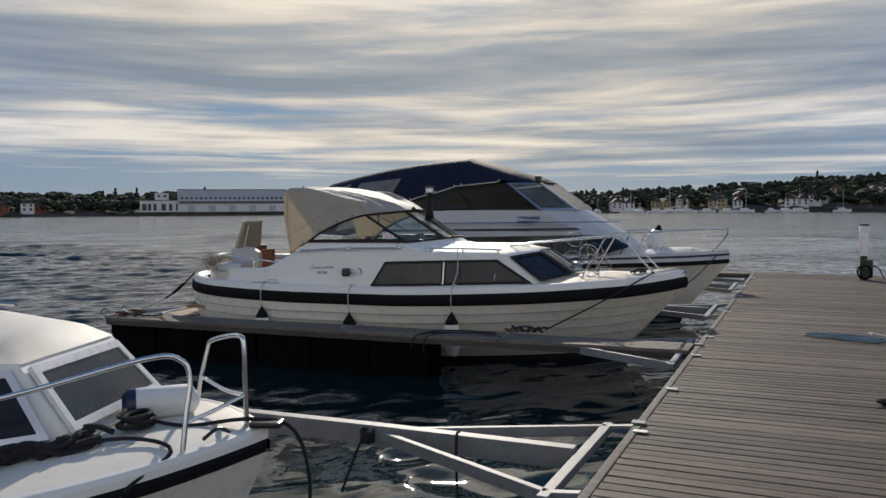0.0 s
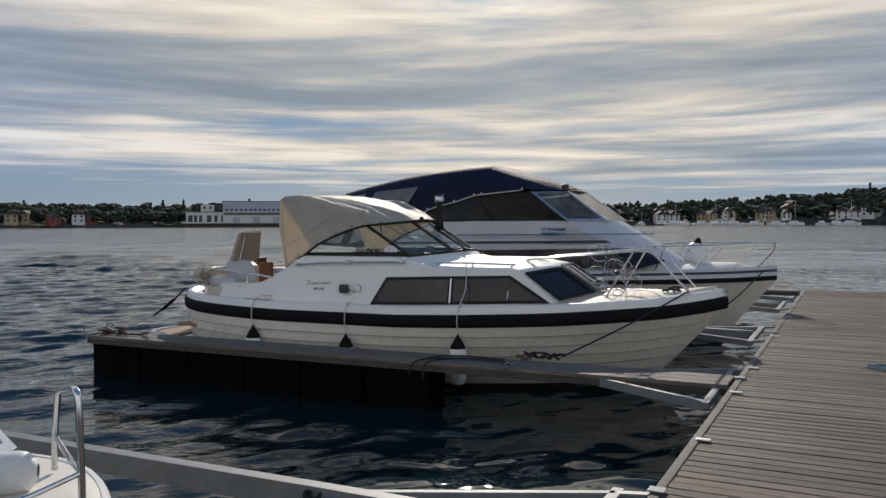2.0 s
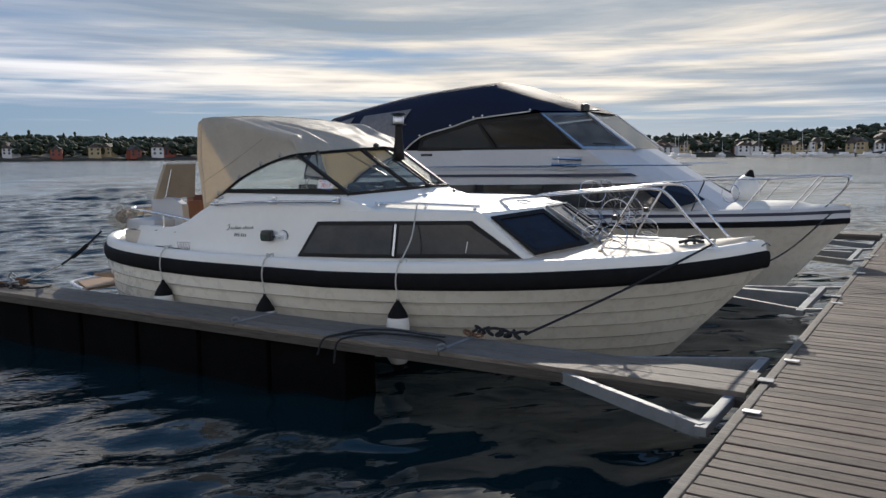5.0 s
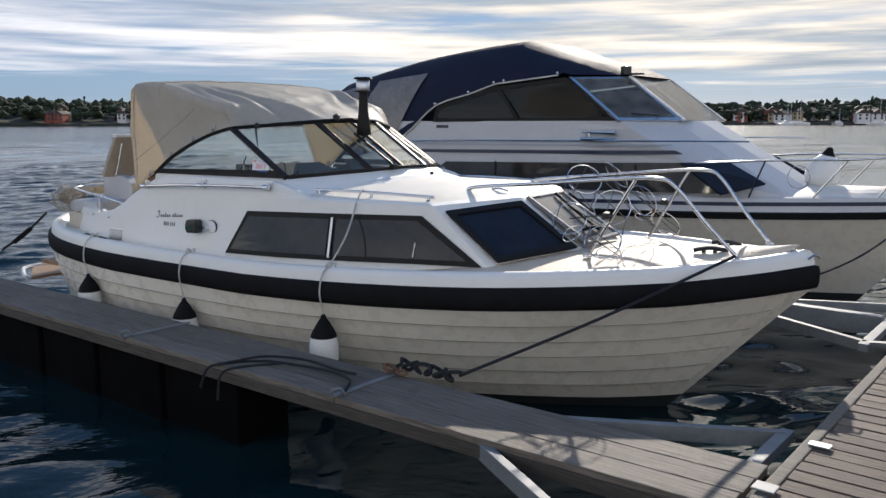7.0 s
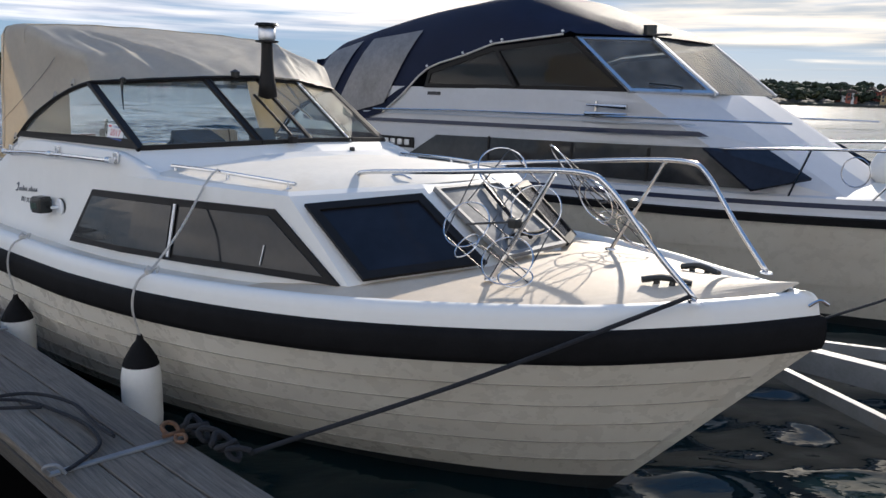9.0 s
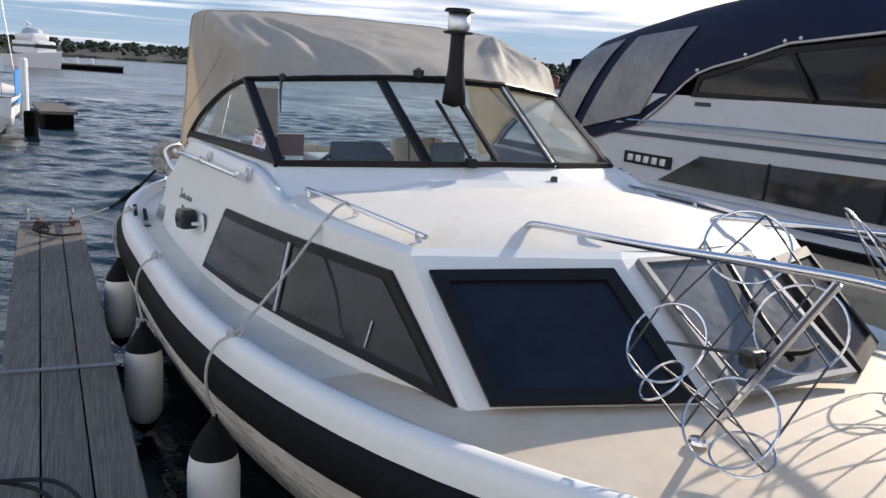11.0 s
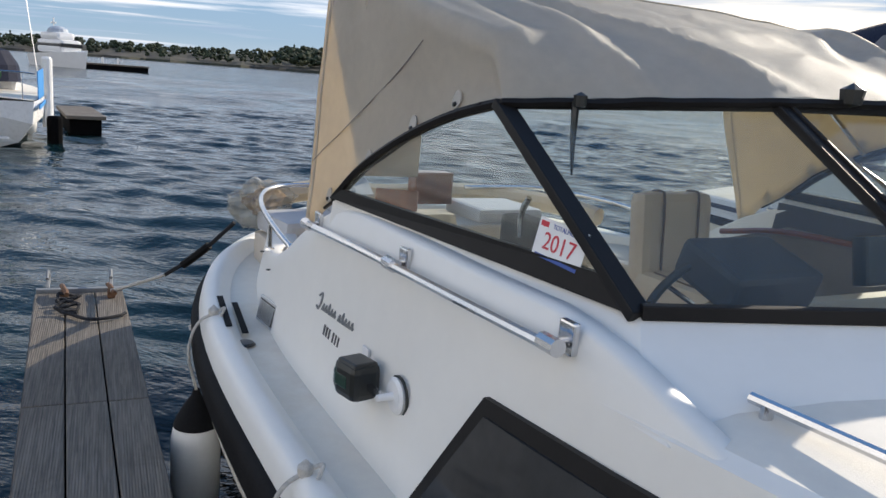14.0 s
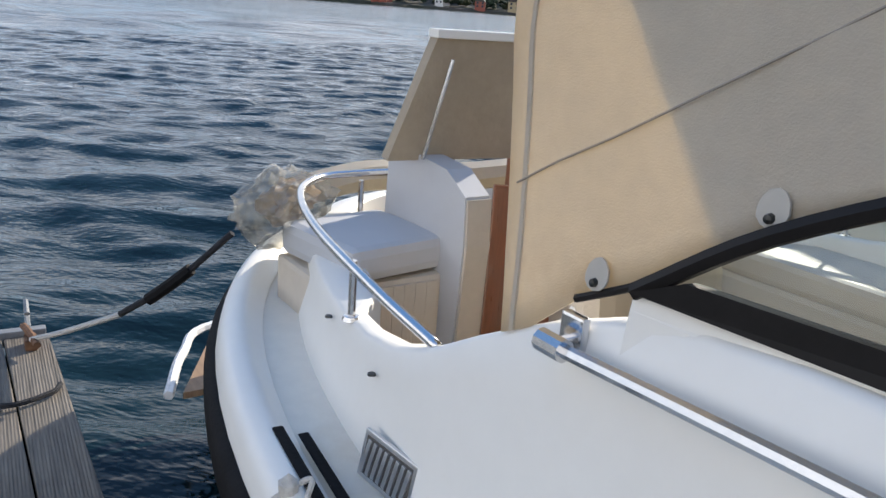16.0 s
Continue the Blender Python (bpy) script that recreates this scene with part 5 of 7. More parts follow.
    for k in range(8):
        part("louvre", box((-1.697 + 0.022 * k, sg * (yv + 0.0195 + 0.0019 * (4 - k)), 0.905), (0.013, 0.006, 0.084), 0.001, rot @ pose(0, 0, 0, 0, 8, 0)), ALU, vent)
    # black tread strips and filler cap on the side deck
    for k, up_ in ((0, 0.036), (1, 0.0)):
        o_ = 0.095 + 0.070 * k
        part("tread_strip", bar((-1.90, sg * (H.b(-1.90) - o_), H.z(-1.9) + 0.064 + up_), (-1.46, sg * (H.b(-1.46) - o_), H.z(-1.5) + 0.064 + up_), 0.028, 0.006), BLACK, cruiser, "black nonslip tread strip")
    part("filler_cap", lathe([(0.0, 0.012), (0.035, 0.010), (0.045, 0.0)], 16, (-1.38, sg * (H.b(-1.38) - 0.15), H.z(-1.35) + 0.045)), PLASTIC_BLACK, cruiser)
    # stern rail, one each side
    sr = part("stern_rail", tube([(-1.60, sg * 1.235, 1.20), (-1.9, sg * 1.235, 1.24), (-2.35, sg * 1.185, 1.275), (-2.72, sg * 1.07, 1.285), (-2.90, sg * 0.92, 1.29), (-2.94, sg * 0.74, 1.29), (-2.92, sg * 0.35, 1.29)], 0.0145, 8, 8), STEEL, cruiser, "polished steel stern rail", smooth=True)
    for s_, y_ in ((-2.05, 1.215), (-2.93, 0.72)):
        part("stanchion", tube([(s_, sg * y_, 1.09), (s_, sg * y_, 1.265)], 0.011, 8, 1), STEEL, sr)
        part("foot", lathe([(0.0, 0.014), (0.022, 0.012), (0.026, 0.0)], 12, (s_, sg * y_, 1.095)), STEEL, sr)
    for s_ in (-2.18, -1.80):
        part("screw_cap", lathe([(0.0, 0.006), (0.010, 0.005), (0.012, 0.0)], 8, (s_, sg * (side(s_, 1.0) + 0.055 - 0.05), 1.055)), PLASTIC_BLACK, cruiser)
    # foredeck cleats
    cl = part("deck_cleat", tube([(3.70, sg * 0.22 - 0.02, 1.085), (3.80, sg * 0.20, 1.105), (3.92, sg * 0.16, 1.09)], 0.016, 8), PLASTIC_BLACK, cruiser, "black deck cleat")
    for s_ in (3.71, 3.79):
        part("post", lathe([(0.02, -0.05), (0.014, 0.0)], 8, (s_ + 0.05, sg * 0.20, 1.095)), PLASTIC_BLACK, cl)
part("stem_eye", tube([(4.42, -0.04, 1.06), (4.46, -0.03, 1.09), (4.49, 0, 1.07)], 0.008, 6), STEEL, cruiser)
part("bow_roller", lathe([(0.0, -0.025), (0.02, -0.02), (0.02, 0.02), (0.0, 0.025)], 10, (4.30, 0.05, 1.10)), STEEL, cruiser)
part("horn_button", lathe([(0.0, 0.03), (0.018, 0.026), (0.022, 0.0)], 12, (1.02, 0.30, 1.50)), PLASTIC_BLACK, cruiser)
part("roof_cleat", tube([(2.08, -0.34, 1.452), (2.15, -0.33, 1.458), (2.22, -0.32, 1.440)], 0.007, 6), STEEL, cruiser)

# name script (plain strokes) and registration panel (plain bars) on the side
for sg in (-1,):
    y_ = side(-0.78, 1.1) + 0.004
    script = part("name_script", tube([(-0.965, sg * (side(-0.96, 1.16) + 0.003), 1.165), (-0.94, sg * (side(-0.94, 1.18) + 0.003), 1.180), (-0.935, sg * (side(-0.93, 1.15) + 0.003), 1.15), (-0.955, sg * (side(-0.95, 1.12) + 0.003), 1.118), (-0.975, sg * (side(-0.97, 1.12) + 0.003), 1.125)], 0.0042, 5, 4), GALV, cruiser, "bright cursive nameplate strokes")
    for k in range(10):
        x0, z0 = -0.915 + 0.031 * k + (0.02 if k > 4 else 0), 1.125 + 0.002 * k
        tall_ = 0.036 if k % 4 == 2 else 0.024
        part("stroke", tube([(x0, sg * (side(x0, z0) + 0.003), z0), (x0 + 0.012, sg * (side(x0, z0 + tall_) + 0.003), z0 + tall_), (x0 + 0.018, sg * (side(x0, z0) + 0.003), z0 + 0.002), (x0 + 0.027, sg * (side(x0, z0) + 0.003), z0 + 0.010)], 0.0034, 5, 3), GALV, script)
    tilt = pose(0, 0, 0, sg * 11, 0, 0)
    plate = part("registration_panel", box((-0.77, sg * (y_ - 0.002), 1.065), (0.20, 0.004, 0.075), 0.0, tilt), STICKER, cruiser, "white registration sticker with dark bars")
    for k in range(6):
        part("bar", box((-0.845 + 0.027 * k + (0.014 if k > 2 else 0), sg * (y_ + 0.0015), 1.070), (0.015, 0.003, 0.036), 0, tilt), DARK_INK, plate)

# membership sticker inside the quarter pane: a year in red, plain bars for the rest
a_dir = (Vector(A0) - Vector(Q0)).normalized()
pane_up = (Vector(A1) - Vector(A0))
pane_up = (pane_up - a_dir * pane_up.dot(a_dir)).normalized()
nrm = a_dir.cross(pane_up).normalized()
centre = Vector((0.24, -1.118, 1.615))
sm = Matrix((a_dir, pane_up, nrm)).transposed().to_4x4()
sm.translation = centre
stick = part("year_sticker", box((0, 0, 0), (0.185, 0.105, 0.001)), STICKER, cruiser, "white year sticker with red digits")
stick.matrix_local = sm @ pose(0, 0, 0.006, 0, 0, -4)
lettering("year", "2017", 0.062, pose(0, -0.004, 0.001), RED_INK, stick)
lettering("member_line", "TOTALMEDLEM", 0.017, pose(0.022, 0.038, 0.001), BLUE_INK, stick)
part("logo_mark", box((-0.070, 0.038, 0.001), (0.03, 0.014, 0.001)), RED_INK, stick)
part("small_print", box((0.0, -0.042, 0.001), (0.16, 0.009, 0.001)), BLUE_INK, stick)


# cockpit furniture
def helm_seat(s_, y_, shell):
    st = part("helm_seat", box((s_, y_, 1.09), (0.52, 0.46, 0.15), 0.045), CUSHION, cruiser, "beige vinyl helm seat with dark piping")
    bk = part("backrest", box((s_ - 0.29, y_, 1.32), (0.12, 0.45, 0.44), 0.05, pose(0, 0, 0, 0, -7, 0)), CUSHION, st)
    for k in (() if shell else (-0.11, 0.11)):
        part("piping", tube([(s_ - 0.205, y_ + k, 1.17), (s_ - 0.24, y_ + k, 1.50), (s_ - 0.27, y_ + k, 1.545), (s_ - 0.33, y_ + k, 1.54)], 0.006, 6), PIPING, bk)
    part("piping", tube([(s_ - 0.18, y_ - 0.17, 1.166), (s_ + 0.16, y_ - 0.17, 1.168), (s_ + 0.20, y_, 1.168), (s_ + 0.16, y_ + 0.17, 1.168), (s_ - 0.18, y_ + 0.17, 1.166)], 0.006, 6), PIPING, st)
    part("pedestal", box((s_, y_, 0.74), (0.34, 0.36, 0.56), 0.03), GEL, st)
    if shell:
        arc = [(s_ - 0.33, y_ + 0.29 * math.cos(t), 1.20 + 0.29 * math.sin(t) ** 0.7) for t in [math.pi * k / 12 for k in range(13)]]
        st.matrix_local = pose(0, 0, -0.15)
        part("shell_rim", tube([(s_ - 0.33, y_ + 0.29, 0.95)] + arc + [(s_ - 0.33, y_ - 0.29, 0.95)], 0.022, 8, 2), GEL, st, "white moulded seat shell rim")


helm_seat(-1.16, -0.72, True)
helm_seat(-0.84, 0.54, False)
# added dark panels: shade of the cockpit's inner sides put into their colour
INNER_SHADE = mat("cockpit_shade_tone", (0.20, 0.185, 0.165), 0.8, var=0.1, scale=5)
for sg in (-1, 1):
    ln_ = part("side_liner", slab([(-1.42, sg * 1.19, 0.60), (0.28, sg * 1.19, 0.60), (0.28, sg * 1.085, 1.40), (-0.9, sg * 1.085, 1.40), (-1.42, sg * 1.11, 1.22)], 0.02), INNER_SHADE, cruiser, "added dark panel standing for the shaded cockpit side")
    part("trim_strip", tube([(-1.3, sg * 1.065, 1.30), (-0.8, sg * 1.06, 1.385), (0.26, sg * 1.06, 1.40)], 0.016, 6), MAHOGANY, ln_, "red-brown trim strip")
lever_box = part("engine_control", box((-0.10, -0.985, 1.545), (0.20, 0.09, 0.15), 0.02), BLACK_FRAME, cruiser, "black engine control box with a lever")
part("lever", tube([(-0.08, -1.03, 1.57), (-0.06, -1.045, 1.64), (-0.03, -1.045, 1.69)], 0.009, 6), STEEL, lever_box)
part("control_mount", box((-0.10, -0.95, 1.36), (0.16, 0.12, 0.30), 0.02), PLASTIC_BLACK, lever_box)
part("wooden_shelf", box((-0.62, -1.00, 1.36), (0.36, 0.13, 0.10), 0.008), MAHOGANY, cruiser, "varnished mahogany shelf by the helm")
wheel = part("steering_wheel", tube([(0.22 + 0.06 * math.sin(t), -0.62 + 0.18 * math.cos(t), 1.42 + 0.16 * math.sin(t)) for t in [2 * math.pi * k / 16 for k in range(17)]], 0.013, 8, 3, closed=True), PLASTIC_BLACK, cruiser, "black steering wheel")
part("hub", lathe([(0.0, -0.02), (0.05, 0.0), (0.0, 0.02)], 10, (0.25, -0.62, 1.42)), PLASTIC_BLACK, wheel)
for k in range(3):
    t = 2 * math.pi * k / 3 + 0.5
    part("spoke", tube([(0.24, -0.62, 1.42), (0.22 + 0.06 * math.sin(t), -0.62 + 0.18 * math.cos(t), 1.42 + 0.16 * math.sin(t))], 0.008, 6, 1), STEEL, wheel)
part("instrument_pod", box((0.33, -0.56, 1.545), (0.22, 0.32, 0.11), 0.02, pose(0, 0, 0, 0, 18, 0)), GREY_CUSHION, cruiser, "dark grey instrument pod")
part("chart_screen", box((0.33, 0.0, 1.56), (0.05, 0.22, 0.15), 0.012, pose(0, 0, 0, 0, -12, 0)), PLASTIC_BLACK, cruiser, "black chart display")
# stern bench with cushion, backrest panel, mahogany locker and raised hatch lid
bench = part("stern_bench", box((-2.66, -0.86, 0.76), (0.42, 0.46, 0.54), 0.02), CUSHION, cruiser, "padded stern bench")
part("cushion", box((-2.66, -0.84, 1.10), (0.44, 0.44, 0.12), 0.035, pose(0, 0, 0, 0, 0, 8)), PALE_CUSHION, bench, "pale vinyl seat cushion")
for k in range(9):
    part("pleat", box((-2.445, -1.05 + 0.045 * k, 0.84), (0.012, 0.045, 0.34), 0.004), CUSHION, bench)
bp = part("bench_back", slab([(-2.89, -0.60, 0.50), (-2.36, -0.60, 0.50), (-2.33, -0.60, 1.14), (-2.34, -0.60, 1.33), (-2.46, -0.60, 1.40), (-2.68, -0.60, 1.42), (-2.85, -0.60, 1.38)], 0.10), PALE_CUSHION, cruiser, "pale padded bench end panel")
part("pad", slab([(-2.348, -0.645, 0.55), (-2.348, -0.545, 0.55), (-2.322, -0.545, 1.16), (-2.336, -0.545, 1.32), (-2.336, -0.645, 1.32), (-2.322, -0.645, 1.16)], 0.012), CUSHION, bp, "beige front edge pad")
door = part("locker_door", box((-2.27, -0.44, 0.95), (0.03, 0.24, 0.84), 0.006, pose(0, 0, 0, 0, 0, -30)), MAHOGANY, cruiser, "varnished mahogany locker door, ajar")
part("knob", lathe([(0.0, 0.0), (0.012, 0.006), (0.014, 0.02), (0.0, 0.026)], 10, (-2.245, -0.42, 1.10), "x"), STEEL, door)
part("engine_box", box((-2.55, 0.26, 0.81), (0.56, 0.74, 0.70), 0.02), CUSHION, cruiser, "cream engine box")
# beige darkened to tan for the shade on the lid's underside
HATCH = mat("shaded_hatch_tan", (0.36, 0.30, 0.22), 0.7, var=0.1, scale=4, bump=0.2)
lid = part("hatch_lid", slab([(-2.68, -0.77, 1.40), (-2.62, -0.16, 1.40), (-2.56, -0.18, 1.83), (-2.60, -0.645, 1.83)], 0.05), HATCH, cruiser, "raised beige engine hatch lid")
part("lid_edge", bar((-2.60, -0.65, 1.842), (-2.56, -0.18, 1.842), 0.07, 0.03), GEL, lid)
part("stay", tube([(-2.60, -0.66, 1.41), (-2.545, -0.60, 1.76)], 0.008, 6, 1), STEEL, lid)
part("port_bench", box((-2.1, 0.95, 0.70), (1.5, 0.42, 0.46), 0.03), CUSHION, cruiser, "cream port side bench")
part("bench_cushion", box((-2.1, 0.95, 0.98), (1.48, 0.42, 0.12), 0.03), CUSHION, cruiser)
part("aft_cushion", box((-2.54, 0.36, 1.20), (0.46, 0.46, 0.09), 0.03), PALE_CUSHION, cruiser, "pale aft seat cushion")
part("wooden_box", box((-2.70, -0.02, 1.32), (0.12, 0.26, 0.20), 0.008), MAHOGANY, cruiser, "mahogany box")
# crumpled plastic wrap over the stern corner
BUNDLE = mat("tan_cloth", (0.34, 0.25, 0.16), 0.8, var=0.25, scale=6, bump=0.4)
bm = bmesh.new()
bmesh.ops.create_icosphere(bm, subdivisions=4, radius=1.0)
for v in bm.verts:
    k = 0.92 + 0.34 * noise.noise(v.co * 2.3) + 0.30 * abs(noise.noise(v.co * 4.1)) + 0.22 * abs(noise.noise(v.co * 8.0))
    v.co = Vector((v.co.x * 0.15 * k, v.co.y * 0.22 * k, v.co.z * 0.135 * k))
bmesh.ops.transform(bm, matrix=pose(-2.98, -1.02, 1.17, 0, 0, 40), verts=bm.verts)
inner = bmesh.new()
bmesh.ops.create_icosphere(inner, subdivisions=3, radius=1.0)
for v in inner.verts:
    k = 0.9 + 0.4 * noise.noise(v.co * 2.1) + 0.2 * abs(noise.noise(v.co * 6.0))
    v.co = Vector((v.co.x * 0.09 * k, v.co.y * 0.16 * k, v.co.z * 0.085 * k))
bmesh.ops.transform(inner, matrix=pose(-2.98, -1.0, 1.19, 0, 0, 40), verts=inner.verts)
part("cover_bundle", inner, BUNDLE, cruiser, "tan cloth bundle under the plastic")
part("plastic_wrap", bm, FOIL, cruiser, "crumpled clear plastic over the stern rail corner")
part("wrapped_cover", tube([(-3.05, -0.95, 1.20), (-3.10, -0.6, 1.24), (-3.06, -0.2, 1.22), (-3.02, 0.3, 1.24), (-2.94, 0.7, 1.22), (-2.7, 0.98, 1.20), (-2.4, 1.10, 1.17)], 0.065, 8), CANVAS, cruiser, "rolled beige cover along the stern")
# teak swim platform
sp = part("swim_platform", slab([(-3.98, -0.95, 0.27), (-3.35, -1.30, 0.27), (-3.35, 1.30, 0.27), (-3.98, 0.95, 0.27)], 0.03), TEAK, cruiser, "teak swim platform with a white rim")
part("rim", tube([(-3.35, -1.36, 0.285), (-3.75, -1.18, 0.285), (-4.02, -0.93, 0.285), (-4.05, 0.0, 0.285), (-4.02, 0.93, 0.285), (-3.35, 1.36, 0.285)], 0.022, 6), WHITE, sp)


# ---- fenders and lines ----
def fender(s_, drop, label):
    """Long white fender with black ends, hung from the gunwale on a pale line."""
    y_ = -(H.b(s_) + 0.02)
    ob = thing("fender", CRUISER @ pose(s_, y_, 0), label, "fender", "fenders along the cruiser")
    z1 = 0.64 - drop
    z0 = z1 - 0.50
    part("body", lathe([(0.03, z0 - 0.02), (0.075, z0 + 0.01), (0.105, z0 + 0.06), (0.11, z0 + 0.16), (0.11, z1 - 0.12), (0.098, z1 - 0.05), (0.085, z1 - 0.025)], 20), FENDER_WHITE, ob, smooth=True)
    part("top_cap", lathe([(0.1, z1 - 0.05), (0.088, z1 - 0.015), (0.045, z1 + 0.06), (0.022, z1 + 0.09), (0.014, z1 + 0.12)], 20), BLACK, ob, "black rubber cone", smooth=True)
    part("bottom_cap", lathe([(0.08, z0 + 0.01), (0.05, z0 - 0.05), (0.0, z0 - 0.09)], 16), BLACK, ob)
    part("line", tube([(0, 0, z1 + 0.11), (0.006, -0.012, z1 + 0.16), (0.0, -0.034, H.z(s_) - 0.10), (0.004, -0.026, H.z(s_) + 0.0), (0.002, 0.012, H.z(s_) + 0.07), (0.0, 0.075, H.z(s_) + 0.10), (0.03, 0.11, H.z(s_) + 0.13), (0.05, 0.09, H.z(s_) + 0.10)], 0.007, 6), ROPE_WHITE, ob)
    part("knot", lathe([(0.0, -0.03), (0.022, -0.015), (0.024, 0.012), (0.0, 0.035)], 8, (0.0, 0.07, H.z(s_) + 0.105)), ROPE_WHITE, ob)


fender(1.41, 0.18, "long white fender with black cone, hung beside the cabin windows")
fender(-0.15, 0.24, "long white fender with black cone, hung below the navigation lamp")
fender(-1.65, 0.20, "long white fender with black cone, hung near the stern quarter")


def rope(name, pts, r, material, label, steps=6):
    ob = part(name, tube(pts, r, 7, steps), material)
    return tagged(ob, label, "rope")


def on_pier(p):
    """Sets a point given over a level pier onto the pier as it lies."""
    return (p[0], p[1] + 0.0207 * (p[0] + 9.86), p[2] - 0.065)


def world_of(p):
    return tuple(CRUISER @ Vector(p))


rope("fender_line", [world_of(p) for p in ((1.30, -1.03, 1.455), (1.33, -1.12, 1.40), (1.41, -1.35, 1.15), (1.40, -1.50, 0.97), (1.41, -1.56, 0.93))], 0.007, ROPE_WHITE, "pale line from roof rail down to the fender")
bow_foot = world_of((4.04, -0.45, 1.10))
rope("bow_line", [bow_foot, tuple((Vector(bow_foot) + Vector(on_pier((-3.05, 9.92, 0.50)))) / 2 - Vector((0, 0, 0.025))), on_pier((-3.05, 9.92, 0.50))], 0.011, ROPE_BLACK, "taut black bow mooring line to the finger pier")
knot = []
for k in range(40):
    t = k * 0.9
    knot.append((-3.05 - 0.012 * k + 0.03 * math.sin(t * 1.7), 9.88 + 0.035 * math.cos(t), 0.50 + 0.03 * math.sin(t)))
rope("line_knot", [on_pier(p) for p in knot], 0.013, ROPE_BLACK, "bunched black rope knot on the finger pier", 3)
sh = thing("shackle", pose(*on_pier((-3.50, 9.80, 0.47))), "rusty shackle and chain link on the pier edge", "shackle")
part("bow", tube([(0.0, -0.03, 0.0), (-0.05, -0.03, 0.02), (-0.07, 0, 0.03), (-0.05, 0.03, 0.02), (0, 0.03, 0)], 0.011, 6), RUSTY, sh)
part("pin", tube([(0, -0.05, 0.0), (0, 0.05, 0.0)], 0.010, 6, 1), RUSTY, sh)
part("link", tube([(0.02, 0, 0.0), (0.07, 0.02, 0.012), (0.11, 0, 0.0), (0.07, -0.02, -0.006), (0.02, 0, 0)], 0.009, 6), RUSTY, sh)
slack = [(-4.62, 9.13, 0.30), (-4.58, 9.16, 0.43), (-4.50, 9.24, 0.463), (-4.36, 9.44, 0.46), (-4.1, 9.52, 0.462), (-3.85, 9.56, 0.46), (-3.62, 9.52, 0.462), (-3.50, 9.38, 0.46), (-3.44, 9.30, 0.468)]
slack = [on_pier(p) for p in slack]
rope("slack_line", slack, 0.009, ROPE_BLACK, "slack black rope lying along the finger pier")
rope("slack_line", [(p[0] + 0.05 * math.sin(k * 1.9), p[1] + 0.05 + 0.03 * math.cos(k * 2.3), p[2] + 0.016) for k, p in enumerate(slack[1:7])], 0.009, ROPE_BLACK, "slack black rope doubled on the finger pier")
rope("slack_line", [on_pier(p) for p in ((-4.45, 9.14, 0.25), (-4.42, 9.15, 0.42), (-4.36, 9.24, 0.463), (-4.2, 9.48, 0.465))], 0.009, ROPE_BLACK, "black rope end hanging over the pier edge")
# stern line to the outer end of the finger
stern_c = world_of((-3.25, -1.12, 1.0))
rope("stern_line", [(-9.66, 9.62, 0.435), (-9.55, 9.75, 0.50), (-9.42, 9.95, 0.60)], 0.012, ROPE_WHITE, "frayed pale end of the stern line")
rope("stern_line", [(-9.42, 9.95, 0.60), tuple((Vector((-9.42, 9.95, 0.60)) + Vector(stern_c)) / 2 - Vector((0, 0, 0.03))), stern_c], 0.014, ROPE_BLACK, "black stern mooring line with a rubber snubber")
mid_p = (Vector((-9.42, 9.95, 0.60)) * 0.55 + Vector(stern_c) * 0.45)
d_ = (Vector(stern_c) - Vector((-9.42, 9.95, 0.60))).normalized()
tagged(part("snubber", tube([mid_p - d_ * 0.12 - Vector((0, 0, 0.025)), mid_p - Vector((0, 0, 0.028)), mid_p + d_ * 0.12 - Vector((0, 0, 0.025))], 0.026, 8), BLACK), "black rubber snubber on the stern line", "snubber")
for y_, k in ((9.33, 0), (9.62, 1)):
    c_ = thing("pier_cleat", pose(-9.72, y_, 0.38), "rusty iron mooring cleat at the pier end", "cleat", "cleats at the pier end")
    part("horn", tube([(-0.12, -0.02, 0.05), (0, 0, 0.06), (0.12, 0.02, 0.05)], 0.016, 8), RUSTY, c_)
    part("base", box((0, 0, 0.02), (0.10, 0.05, 0.05), 0.01), RUSTY, c_)
rope("coil", [(-9.70 + 0.03 * math.sin(k * 2.1) + 0.022 * k, 9.36 + 0.07 * math.cos(k * 1.3), 0.397 + 0.012 * (k % 3)) for k in range(20)], 0.011, ROPE_BLACK, "loose black rope round the end cleat", 3)
rope("loose_end", [(-9.3, 9.36, 0.397), (-9.15, 9.5, 0.397), (-9.2, 9.66, 0.397), (-9.28, 9.70, 0.39)], 0.011, ROPE_BLACK, "loose black rope end across the pier")


# ---- the larger cruiser with a navy canopy ----
BIG = pose(-6.0, 16.75, 0, 0, 0, 2.0)
G = HullShape(-4.7, 4.67, 1.62, -0.6, [(-4.7, 0.92), (0, 0.93), (2.6, 0.97), (4.0, 1.0), (4.67, 1.03)], 0.85, 0.10, True)
big = thing("motor_yacht", BIG, "white motor yacht with navy stripes and navy canvas enclosure", "motor boat")
part("hull", G.shell(0.40, 1.0, 3, 0.012), GEL_HULL, big, "cream-white hull")
part("bottom", G.shell(0.0, 0.40, 2, 0), ANTIFOUL, big)


def sweep(S, profile, stations):
    rows_ = [[Vector((s, max(0, S.b(s) + o_), S.z(s) + dz)) for o_, dz in profile] for s in stations]
    bm_ = grid(rows_)
    bm_ = grid([[Vector((p.x, -p.y, p.z)) for p in r] for r in rows_[::-1]], bm_)
    bmesh.ops.remove_doubles(bm_, verts=bm_.verts, dist=1e-4)
    return bm_


